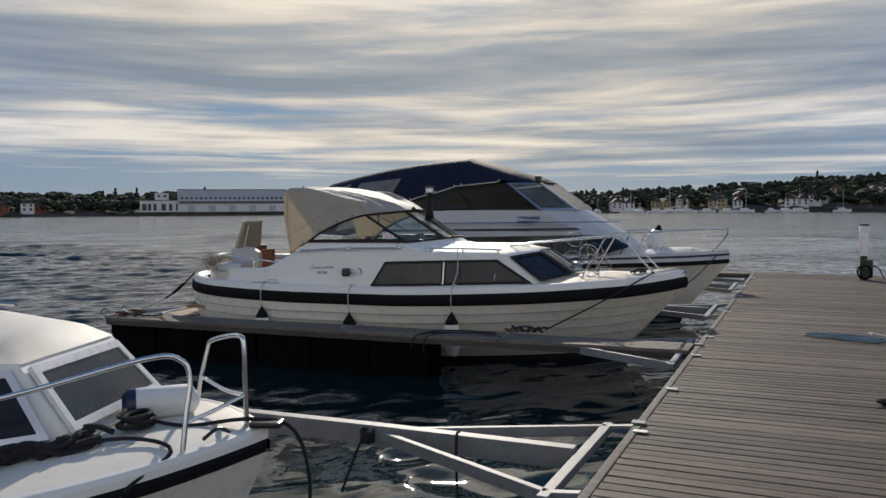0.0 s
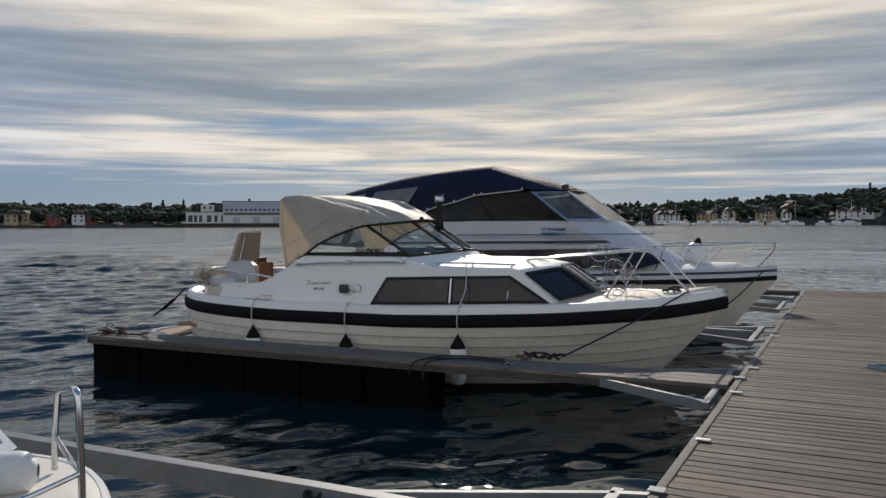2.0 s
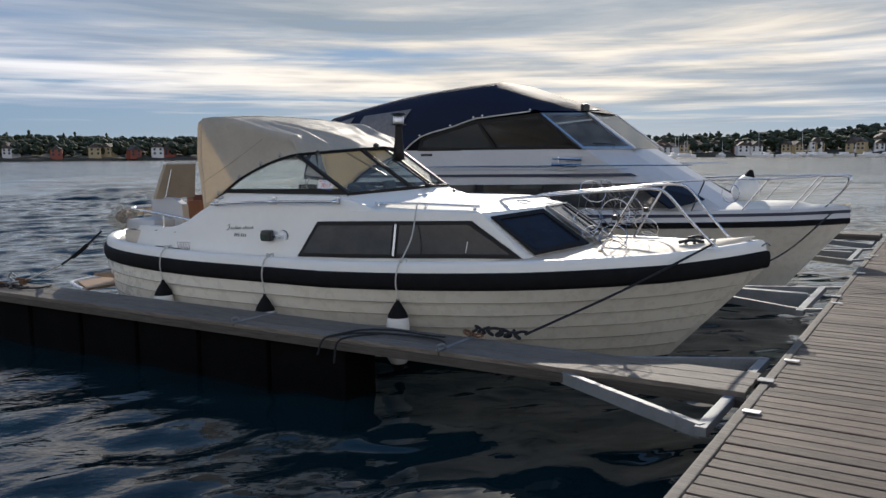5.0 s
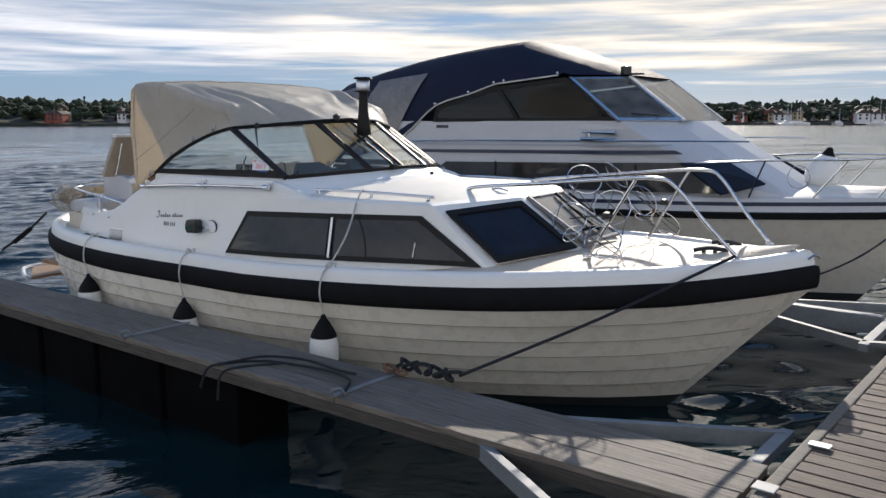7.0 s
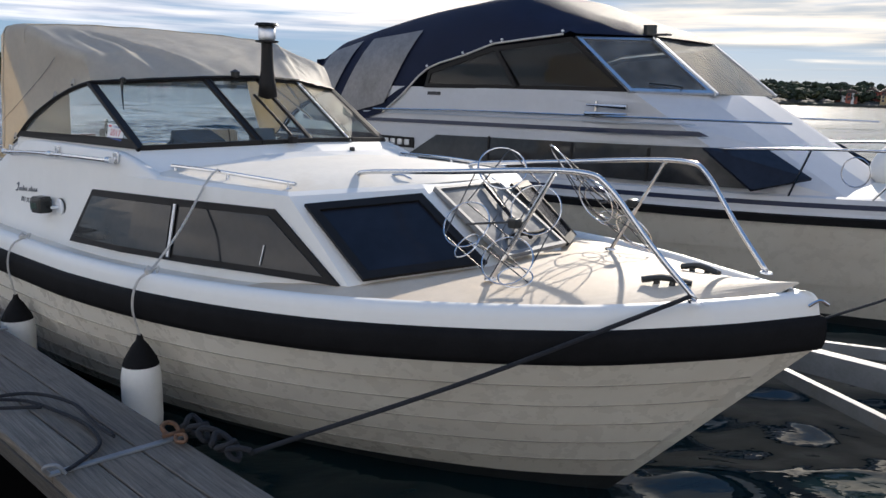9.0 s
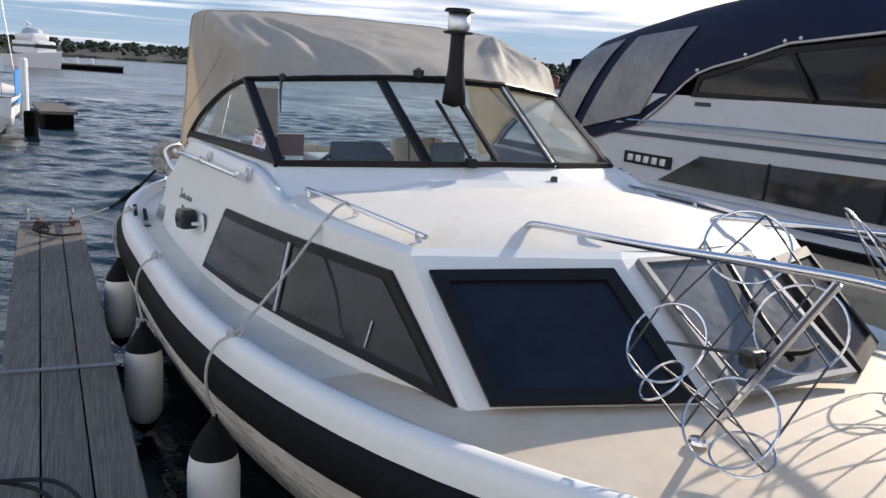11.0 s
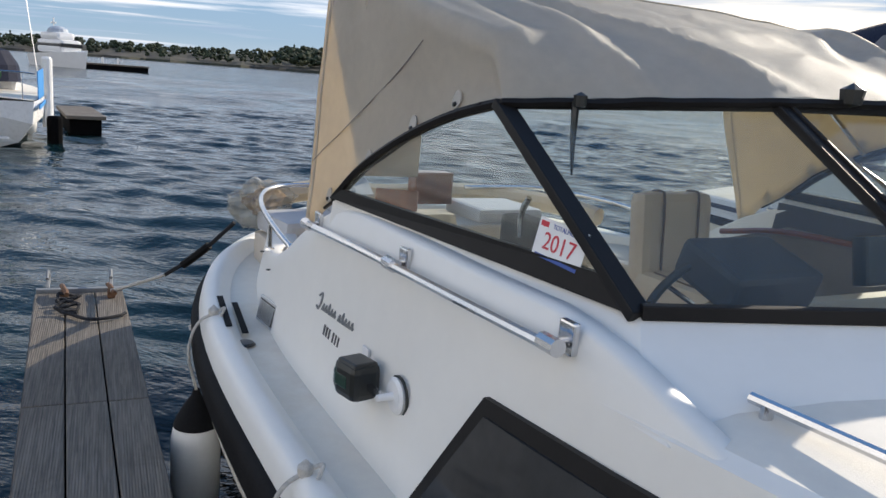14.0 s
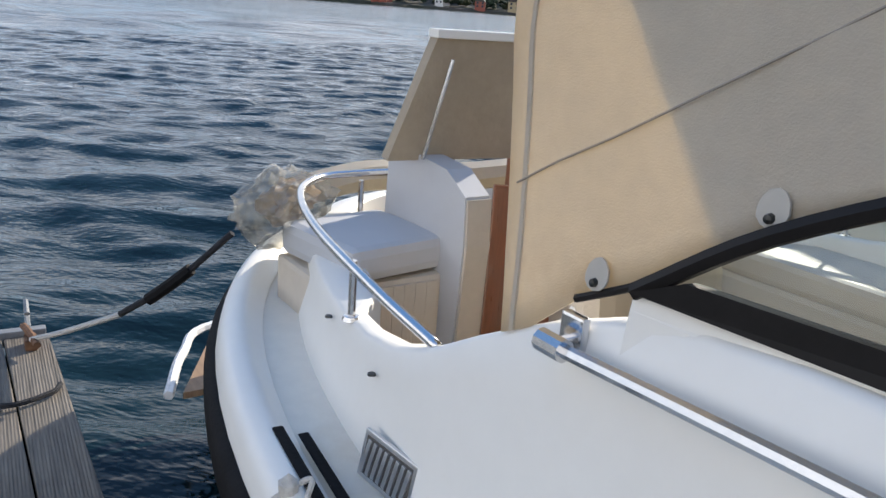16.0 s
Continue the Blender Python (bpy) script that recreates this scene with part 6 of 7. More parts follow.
GS = G.stations(40)
part("rubbing_band", sweep(G, [(0.0, -0.115), (0.03, -0.105), (0.035, -0.045), (0.0, -0.03)], GS), BLACK, big, "black rubbing band")
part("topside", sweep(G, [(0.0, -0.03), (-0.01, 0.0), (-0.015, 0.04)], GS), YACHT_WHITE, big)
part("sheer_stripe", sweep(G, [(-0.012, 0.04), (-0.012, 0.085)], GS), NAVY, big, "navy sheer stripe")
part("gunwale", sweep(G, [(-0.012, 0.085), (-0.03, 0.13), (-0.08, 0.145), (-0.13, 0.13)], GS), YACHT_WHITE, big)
rows = []
for s in GS:
    b_ = max(0, G.b(s) - 0.12)
    rows.append([Vector((s, b_ * (1 - k / 4), G.z(s) + 0.13 + 0.10 * (1 - (1 - k / 4) ** 2) * (1 if s < 4 else 0.4))) for k in range(9)])
part("deck", grid(rows), NONSKID, big)


def bside(s, z):
    return min(1.47, G.b(s) - 0.10) - 0.06 * (z - 1.0)


rows = []
for z in (0.9, 1.1, 1.3, 1.5, 1.7, 1.9, 2.0):
    f = (z - 1.1) / 0.9
    xe, xc = 2.62 - 1.45 * f, 3.30 - 1.50 * f
    r = [Vector((s, bside(s, z), z)) for s in (-3.6 + 0.9 * max(0, (z - 1.2) / 0.8), -2.0, -0.5, 0.5)] + [Vector((xe, bside(xe, z), z)), Vector((xe + (xc - xe) * 0.75, 0.80, z)), Vector((xc, 0.3, z))]
    rows.append(r + [Vector((p.x, -p.y, p.z)) for p in r[::-1]])
bm = grid(rows)
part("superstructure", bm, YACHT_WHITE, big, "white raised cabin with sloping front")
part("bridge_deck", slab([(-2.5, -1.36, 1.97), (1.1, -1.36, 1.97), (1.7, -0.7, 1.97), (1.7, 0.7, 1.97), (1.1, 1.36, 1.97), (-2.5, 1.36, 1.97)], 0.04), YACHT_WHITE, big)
for sg in (-1, 1):
    P = lambda s, z, o=0.0: (s, sg * (bside(s, z) + o), z)

    def strip(low, top_, out, material, name, label=""):
        n_ = 10
        rws = []
        for j in (0, 1):
            src = (low, top_)[j]
            rws.append([Vector(P(lerp_table([(0, src[0][0]), (1, src[1][0])], k / n_), lerp_table([(0, src[0][1]), (1, src[1][1])], k / n_), out)) for k in range(n_ + 1)])
        b2 = grid(rws)
        ex = bmesh.ops.extrude_face_region(b2, geom=b2.faces[:])
        bmesh.ops.translate(b2, vec=(0, -sg * 0.012, 0), verts=[v for v in ex["geom"] if isinstance(v, bmesh.types.BMVert)])
        return part(name, b2, material, big, label)

    strip([(-2.95, 1.54), (1.95, 1.60)], [(-2.9, 1.585), (1.85, 1.645)], 0.012, NAVY, "side_stripe", "navy side stripe")
    strip([(-2.85, 1.655), (1.83, 1.70)], [(-2.83, 1.672), (1.80, 1.715)], 0.012, BLUEGREY, "side_stripe", "pale blue side stripe")
    strip([(-2.0, 1.12), (2.42, 1.14)], [(-1.45, 1.43), (1.95, 1.50)], 0.014, PANE, "saloon_window", "long dark saloon window strip")
    for s_ in (-0.6, 0.55, 1.4):
        part("window_post", bar(P(s_, 1.13, 0.018), P(s_, 1.46, 0.018), 0.03, 0.01, (0, sg, 0)), BLACK_FRAME, big)
    part("corner_window", slab([(2.46, sg * 1.36, 1.15), (1.98, sg * 1.40, 1.50), (2.42, sg * 0.98, 1.50), (2.86, sg * 1.02, 1.27)], 0.03), BLUE_PANE, big)
    part("handrail", tube([P(-2.6, 1.70, 0.05), P(-1, 1.735, 0.06), P(1.0, 1.75, 0.06), (2.2, sg * 1.40, 1.76), (2.72, sg * 1.25, 1.76)], 0.011, 6), STEEL, big)
    # upper windows
    up_w = part("bridge_window", ring_frame([P(-1.72, 1.99), P(1.14, 2.0), P(0.42, 2.55), P(-0.68, 2.46), P(-1.66, 2.20)], 0.05, 0.03), BLACK_FRAME, big, "dark-framed bridge side window")
    part("pane", slab(inset([P(-1.72, 1.99), P(1.14, 2.0), P(0.42, 2.55), P(-0.68, 2.46), P(-1.66, 2.20)], 0.03), 0.006), SMOKE_GLASS, up_w)
    part("post", bar(P(-0.28, 2.02, 0.004), P(-0.62, 2.45, 0.004), 0.05, 0.02, (0, sg, 0)), BLACK_FRAME, up_w)
    A_, B_, C_, D_ = (0.44, sg * 1.36, 2.55), (0.98, sg * 0.70, 2.56), (1.74, sg * 0.76, 2.0), (1.16, sg * 1.40, 2.0)
    fw = part("bridge_screen", ring_frame([A_, B_, C_, D_], 0.04, 0.03), ALU, big, "raked bridge windscreen pane")
    part("pane", slab(inset([A_, B_, C_, D_], 0.03), 0.006), VINYL, fw)
    part("wiper", tube([(1.45, sg * 0.95, 2.02), (1.55, sg * 1.1, 2.06), (1.25, sg * 1.2, 2.09)], 0.008, 6), PLASTIC_BLACK, fw)
    # deck horns
    hn_ = part("deck_horn", tube([P(0.70, 1.86, 0.04), P(1.15, 1.85, 0.05)], (0.012, 0.03), 8, 1), STEEL, big, "chrome trumpet horn")
    part("trumpet", tube([P(1.15, 1.78, 0.04), P(0.70, 1.77, 0.05)], (0.012, 0.03), 8, 1), STEEL, hn_)
    part("post", bar(P(0.80, 1.74, 0.02), P(0.80, 1.90, 0.02), 0.02, 0.03, (0, sg, 0)), STEEL, hn_)
    # bow rail
    br = part("bow_rail", tube([(2.1, sg * 1.30, 1.50), (2.9, sg * 1.22, 1.55), (3.7, sg * 0.92, 1.57), (4.25, sg * 0.55, 1.60), (4.55, sg * 0.33, 1.60), (4.64, sg * 0.25, 1.56), (4.56, sg * 0.24, 1.40), (4.36, sg * 0.26, 1.16)], 0.013, 8, 6), STEEL, big, "polished steel bow rail", smooth=True)
    for s0, y0, s1, y1, z1 in ((2.7, 1.10, 2.9, 1.22, 1.55), (3.35, 0.90, 3.7, 0.92, 1.57), (3.95, 0.55, 4.3, 0.55, 1.60)):
        part("strut", tube([(s0, sg * y0, G.z(s0) + 0.14), (s1, sg * y1, z1)], 0.011, 6, 1), STEEL, br)
    part("hoop_wire", tube([(3.2 + 0.12 * math.cos(t), sg * 0.95, 1.36 + 0.13 * math.sin(t)) for t in [2 * math.pi * k / 12 for k in range(13)]], 0.006, 6, 2, closed=True), STEEL, br)
part("bridge_screen_centre", slab([(1.0, -0.66, 2.56), (1.0, 0.66, 2.56), (1.76, 0.72, 2.0), (1.76, -0.72, 2.0)], 0.012), VINYL, big)
for y_ in (-0.70, 0.70):
    part("screen_post", bar((0.98, y_, 2.57), (1.76, y_ * 1.06, 2.0), 0.05, 0.035), ALU, big)
part("deck_lamp", lathe([(0.0, 0.0), (0.07, 0.0), (0.07, 0.10), (0.0, 0.11)], 12, (0.93, -0.70, 2.60)), PLASTIC_BLACK, big, "black searchlight")
part("lamp_visor", box((1.04, -0.70, 2.60), (0.24, 0.10, 0.02), 0.004), PLASTIC_BLACK, big)
name = part("maker_plate", box((-2.22, -bside(-2.3, 1.3) - 0.008, 1.305), (0.76, 0.012, 0.13), 0.003), BLACK_FRAME, big, "black maker's plate with pale shapes")
for k in range(5):
    part("shape", box((-2.48 + 0.130 * k, -bside(-2.3, 1.3) - 0.017, 1.305), (0.09, 0.006, 0.07), 0.012), ALU, name)
part("port_number_bars", box((-1.55, -bside(-1.5, 1.93) - 0.004, 1.925), (0.22, 0.004, 0.04)), DARK_INK, big)

# navy enclosure
prof = [(-4.15, 2.52, 1.50), (-3.9, 2.66, 1.50), (-3.2, 2.82, 1.46), (-2.45, 2.95, 1.66), (-2.1, 3.0, 1.90), (-1.68, 3.04, 2.22), (-1.1, 3.09, 2.37), (-0.68, 3.12, 2.49), (-0.52, 3.12, 2.51), (0.30, 2.83, 2.58)]
rows = []
for s, zt, zl in prof:
    row = []
    yl = 1.47 - 0.08 * (zl - 1.4)
    for k in range(25):
        a = math.pi * k / 24
        c, sn = math.cos(a), math.sin(a)
        row.append(Vector((s, yl * math.copysign(abs(c) ** 0.34, c) * (1 - 0.22 * sn ** 0.7), zl + (zt - 0.04 - zl) * abs(sn) ** 0.5 + 0.04 * sn + 0.012 * noise.noise(Vector((s * 4, c * 5, sn * 3))))))
    rows.append(row)
front = [Vector((lerp_table([(0, 1.04), (0.7, 1.0), (1.4, 0.44)], abs(p.y)), p.y, 2.585)) for p in rows[-1]]
for f in (0.5, 1.0):
    rows.append([p.lerp(q, f) + Vector((0, 0, 0.03 * math.sin(math.pi * f))) for p, q in zip(rows[9], front)])
SMOKED = mat("smoky_vinyl", (0.16, 0.152, 0.148), 0.3, var=0.35, scale=2.2)


def enclosure_point(s, z, sg):
    """Point just outside the canvas at a station and height."""
    zt, zl = lerp_table([(a_, b_) for a_, b_, c_ in prof], s), lerp_table([(a_, c_) for a_, b_, c_ in prof], s)
    sn = min(1, max(0, (z - zl) / (zt - zl))) ** 2
    yl = 1.47 - 0.08 * (zl - 1.4)
    return Vector((s, sg * (yl * (1 - sn * sn) ** 0.17 * (1 - 0.22 * sn ** 0.7) + 0.02), z))


nc = part("canvas_enclosure", grid(rows), NAVY_CANVAS, big, "navy canvas enclosure, slightly sagging", smooth=True)
part("canvas_back", slab([(-4.15, -1.4, 1.5), (-4.15, 1.4, 1.5), (-4.15, 1.2, 2.35), (-4.15, 0, 2.5), (-4.15, -1.2, 2.35)], 0.02), NAVY_CANVAS, nc)
for sg in (-1, 1):
    for pts in ([(-4.1, 1.58), (-3.66, 1.55), (-3.26, 2.60), (-3.90, 2.46)], [(-3.46, 1.55), (-2.42, 1.78), (-1.98, 2.70), (-3.02, 2.62)]):
        panel = []
        for i in range(7):
            (s0, z0), (s1, z1), (s2, z2), (s3, z3) = pts
            u = i / 6
            panel.append([enclosure_point(s0 + (s1 - s0) * v + (s3 + (s2 - s3) * v - s0 - (s1 - s0) * v) * u, z0 + (z1 - z0) * v + (z3 + (z2 - z3) * v - z0 - (z1 - z0) * v) * u, sg) for v in (0, 0.25, 0.5, 0.75, 1)])
        part("vinyl_window", grid(panel), SMOKED, nc, "cloudy clear vinyl window", smooth=True)
    part("piping", tube([(s, sg * (1.475 - 0.08 * (zl - 1.4)), zl) for s, zt, zl in prof[3:]], 0.012, 6, 3), ROPE_WHITE, nc, "pale bolt rope along the canvas edge")
    for s, zt, zl in prof[5:]:
        part("snap", lathe([(0.0, 0.02), (0.02, 0.0), (0.0, -0.02)], 8, (s, sg * (1.49 - 0.08 * (zl - 1.4)), zl + 0.03)), STICKER, nc)
ball = thing("ball_fender", BIG @ pose(3.18, 0.1, 1.15, 0, 12, 0), "round white ball fender with a black top on the foredeck", "fender")
part("body", lathe([(0.05, 0.0), (0.15, 0.05), (0.20, 0.14), (0.205, 0.22), (0.17, 0.34), (0.10, 0.42), (0.05, 0.45)], 20), FENDER_WHITE, ball, smooth=True)
part("cap", lathe([(0.10, 0.40), (0.06, 0.47), (0.03, 0.53), (0.0, 0.54)], 14), BLACK, ball)
bl = BIG @ Vector((4.45, -0.2, 1.08))
rope("bow_line", [tuple(bl), (-1.9, 15.2, 0.65), (-2.3, 14.0, 0.45)], 0.011, ROPE_BLACK, "black bow mooring line of the yacht")

# ---- small cabin boat berthed next to the dock's near end ----
SMALL = pose(-2.42, 3.32, 0, 0, 0, 20)
S = HullShape(-5.2, -0.05, 1.12, -2.2, [(-5.2, 0.68), (-2.2, 0.72), (-1.0, 0.78), (-0.05, 0.86)], 0.45, 0.07, True, -0.6)
S.b = lambda s: 1.12 * max(0.0, 1 - max(0.0, (s + 2.0) / 1.95) ** 3.4) if s > -2.0 else 1.12
small = thing("small_cabin_boat", SMALL, "small cream cabin boat with black rub rail and steel pulpit", "motor boat")
part("hull", S.shell(0.35, 1.0, 3, 0.008), GEL_HULL, small)
part("bottom", S.shell(0.0, 0.35, 2, 0), ANTIFOUL, small)
SS = S.stations(36)
part("rub_rail", sweep(S, [(0.0, -0.075), (0.028, -0.065), (0.032, -0.03), (0.0, -0.01)], SS), BLACK, small, "black rubber rub rail")
part("gunwale", sweep(S, [(0.0, -0.012), (-0.005, 0.025), (-0.03, 0.05), (-0.07, 0.055)], SS), GEL, small)
rows = []
for s in SS:
    b_ = max(0, S.b(s) - 0.06)
    rows.append([Vector((s, b_ * (1 - k / 4), S.z(s) + 0.05 + 0.05 * (1 - (1 - k / 4) ** 2) * min(1, b_ / 0.5))) for k in range(9)])
part("deck", grid(rows), NONSKID, small)
# cabin with faceted front
ring0 = [(-3.6, 0.90, 0.72), (-1.75, 0.90, 0.80), (-0.88, 0.50, 0.90)]
ring1 = [(-3.6, 0.80, 1.36), (-1.95, 0.76, 1.32), (-1.18, 0.46, 1.28)]
ring2 = [(-3.6, 0.72, 1.43), (-1.98, 0.68, 1.39), (-1.32, 0.42, 1.345)]
OFF = 0.16
fu = lambda r: [Vector((a, b + OFF, c)) for a, b, c in r] + [Vector((a, -b + OFF, c)) for a, b, c in r[::-1]]
wn = part("cabin", grid([fu(ring0), fu(ring1)]), GEL, small, "cream cabin with large front window")
roof_rows = []
for (a1_, b1_, c1_), (a2_, b2_, c2_) in zip(ring1, ring2):
    roof_rows.append([Vector((a1_, b1_ + OFF, c1_))] + [Vector((a2_ + 0.02 * (1 - t * t), b2_ * t + OFF, c2_ + 0.06 * (1 - t * t))) for t in (1, 0.6, 0.2, -0.2, -0.6, -1)] + [Vector((a1_, -b1_ + OFF, c1_))])
roof_rows.append([Vector((-1.165, q.y, 1.275)) for q in roof_rows[-1]])
wn = part("roof", grid(roof_rows), NONSKID, small, "rounded cream roof", smooth=True)
for sg in (-1, 1):
    e = Vector((0.012, sg * 0.012, 0.006))
    q = [Vector(p) + e for p in ((-3.2, sg * 0.885 + OFF, 0.84), (-1.72, sg * 0.88 + OFF, 0.885), (-1.92, sg * 0.785 + OFF, 1.25), (-3.2, sg * 0.83 + OFF, 1.26))]
    wn = part("side_window", ring_frame(q, 0.035, 0.02), ALU, small)
    part("pane", slab(inset(q, 0.02), 0.006), BLUE_PANE, wn)
    q = [Vector(p) + e for p in ((-1.66, sg * 0.86 + OFF, 0.885), (-0.98, sg * 0.55 + OFF, 0.935), (-1.20, sg * 0.485 + OFF, 1.245), (-1.86, sg * 0.76 + OFF, 1.265))]
    wn = part("corner_window", ring_frame(q, 0.035, 0.02), ALU, small)
    part("pane", slab(inset(q, 0.02), 0.006), BLUE_PANE, wn, "dark corner pane")
q = [Vector((x_ + 0.014, y_ + OFF, z_ + 0.006)) for x_, y_, z_ in ((-0.915, -0.47, 0.945), (-0.915, 0.51, 0.940), (-1.148, 0.43, 1.24), (-1.148, -0.44, 1.25))]
wn = part("front_window", ring_frame(q, 0.045, 0.025), WHITE, small, "white-framed front window")
part("pane", slab(inset(q, 0.03), 0.006), SALT_PANE, wn, "dark salt-streaked pane")
wn = part("grab_rail", tube([(-3.3, 0.62, 1.47), (-2.2, 0.62, 1.475), (-1.75, 0.60, 1.455)], 0.011, 6), STEEL, small)
wn = part("roof_knob", lathe([(0, 0.05), (0.03, 0.04), (0.02, 0.0)], 10, (-2.9, 0.58, 1.43)), PLASTIC_BLACK, small)
wn = part("yellow_light", lathe([(0.05, 0.0), (0.05, 0.06), (0.03, 0.07), (0.0, 0.07)], 12, (-2.35, -0.05, 1.42)), mat("yellow_plastic", (0.65, 0.42, 0.03), 0.4), small, "small yellow deck light")
hoop = part("pulpit_hoop", tube([(-0.16, 0.0, 0.88), (-0.165, 0.0, 1.15), (-0.17, 0.0, 1.33), (-0.20, 0.03, 1.365), (-0.32, 0.18, 1.34), (-0.46, 0.33, 1.29), (-0.50, 0.38, 1.24), (-0.58, 0.48, 1.05), (-0.63, 0.55, 0.90)], 0.0135, 8, 5), STEEL, small, "polished steel pulpit hoop", smooth=True)
part("cross_bar", tube([(-0.165, 0.0, 1.07), (-0.34, 0.22, 1.04), (-0.56, 0.46, 1.06)], 0.011, 8), STEEL, hoop)
prl = part("pulpit_rail", tube([(-0.34, -0.39, 0.86), (-0.33, -0.36, 1.05), (-0.32, -0.33, 1.22), (-0.36, -0.34, 1.31), (-0.50, -0.40, 1.325), (-1.05, -0.62, 1.19), (-1.6, -0.80, 1.10), (-2.4, -0.92, 1.06)], 0.0135, 8, 6), STEEL, small, "polished steel side rail", smooth=True)
part("strut", tube([(-1.5, -0.90, 0.80), (-1.6, -0.80, 1.10)], 0.011, 8, 1), STEEL, prl)
part("cross_bar", tube([(-0.335, -0.37, 1.02), (-0.25, -0.18, 1.04), (-0.165, 0.0, 1.07)], 0.010, 8), STEEL, prl)
part("bow_fitting", box((-0.05, -0.02, 0.93), (0.16, 0.10, 0.03), 0.01), PLASTIC_BLACK, small)
part("bow_chock", tube([(-0.28, -0.28, 0.92), (-0.24, -0.2, 0.95), (-0.2, -0.14, 0.92)], 0.010, 6), PLASTIC_BLACK, small)
fd = thing("fender", SMALL @ pose(-0.86, 0.09, 0.985, 0, 90, 26), "white fender with a dark end lying on the small boat's foredeck", "fender")
part("body", lathe([(0.06, 0.02), (0.082, 0.04), (0.086, 0.1), (0.086, 0.32), (0.075, 0.36), (0.03, 0.39)], 20), FENDER_WHITE, fd, smooth=True)
part("end", lathe([(0.0, 0.0), (0.05, 0.0), (0.083, 0.03), (0.086, 0.07)], 20), NAVY, fd, smooth=True)


def local_rope(name, m, pts, r, material, label, steps=5):
    return rope(name, [tuple(m @ Vector(p)) for p in pts], r, material, label, steps)


for strand in range(6):
    heap = []
    for k in range(22):
        u = k / 21
        heap.append((-0.80 - 0.62 * u + 0.05 * math.sin(k * 1.1 + strand * 1.7), -0.28 - 0.52 * u + 0.05 * math.cos(k * 0.8 + strand * 2.3) + 0.02 * strand - 0.05, 0.905 - 0.035 * u + 0.020 * (strand % 3) + 0.018 * math.sin(k * 1.9 + strand)))
    local_rope("rope_heap", SMALL, heap, 0.015, ROPE_BLACK, "heaped strands of dark braided rope on the small boat's deck", 4)
wind = [(-0.70 + 0.06 * math.sin(k * 1.3) + 0.02 * math.sin(k * 0.5), -0.08 + 0.10 * math.cos(k * 1.3) + 0.03 * math.cos(k * 0.31), 0.925 + 0.0022 * k) for k in range(34)]
local_rope("rope_coil", SMALL, wind, 0.010, ROPE_BLACK, "bundled dark rope on the foredeck", 4)
local_rope("bow_line", SMALL, [(-0.75, 0.0, 0.95), (-0.45, -0.08, 0.93), (-0.18, -0.02, 0.95), (0.03, 0.0, 0.93), (0.12, 0.03, 0.80), (0.15, 0.05, 0.55), (0.1, 0.1, 0.3)], 0.010, ROPE_BLACK, "dark bow line over the stem", 5)
local_rope("spring_line", SMALL, [(-0.9, -0.4, 0.92), (-0.6, -0.32, 0.93), (-0.38, -0.42, 0.90), (-0.50, -0.68, 0.78), (-0.62, -0.95, 0.45), (-0.7, -1.1, 0.15)], 0.010, ROPE_BLACK, "dark line leading over the side", 5)
# lashing on the steel boom
lash = [(-2.92 + 0.05 * math.sin(k * 1.7), 5.12 + 0.06 * math.cos(k * 1.7), 0.30 + 0.012 * (k % 8)) for k in range(26)]
rope("lashing", lash, 0.012, ROPE_BLACK, "dark rope lashing round the boom joint", 3)
rope("lashing_tail", [(-2.92, 5.1, 0.40), (-2.98, 5.02, 0.2), (-3.05, 4.95, -0.05)], 0.010, ROPE_BLACK, "rope tail hanging into the water")
rope("hanging_line", [(-2.2, 5.16, 0.44), (-2.2, 5.10, 0.40), (-2.19, 5.08, 0.1), (-2.17, 5.06, -0.1)], 0.010, ROPE_BLACK, "dark line hung over the boom")

# ---- on the dock ----
ped = thing("service_pedestal", pose(1.24, 20.1, DOCK_Z), "grey shore-power pedestal with a pale lamp head", "pedestal")
part("post", box((0, 0, 0.52), (0.17, 0.17, 1.04), 0.012), ALU, ped)
part("lamp_head", box((0, 0, 1.12), (0.18, 0.18, 0.16), 0.01), STICKER, ped, "translucent white lamp head")
part("cap", box((0, 0, 1.215), (0.19, 0.19, 0.04), 0.01), PLASTIC_BLACK, ped)
for k in range(5):
    c_ = [(-0.03 + 0.02 * k + (0.10 + 0.012 * (k % 3)) * math.cos(t), -0.14 - 0.016 * k, 0.17 + (0.14 + 0.012 * (k % 2)) * math.sin(t)) for t in [2 * math.pi * j / 14 for j in range(15)]]
    part("cable_coil", tube(c_, 0.013, 6, 2, closed=True), BLACK, ped, "coiled black power cable")
part("cable_box", box((0.05, -0.12, 0.24), (0.26, 0.10, 0.40), 0.02), PLASTIC_BLACK, ped, "black socket housing")
part("socket_box", box((0, -0.11, 0.42), (0.14, 0.06, 0.22), 0.01), PLASTIC_BLACK, ped)
rope("power_cable", [(1.33, 20.0, DOCK_Z + 0.3), (1.52, 20.0, DOCK_Z + 0.27), (1.64, 19.95, DOCK_Z + 0.03), (1.68, 19.6, DOCK_Z + 0.02)], 0.012, BLACK, "black power cable along the dock edge")
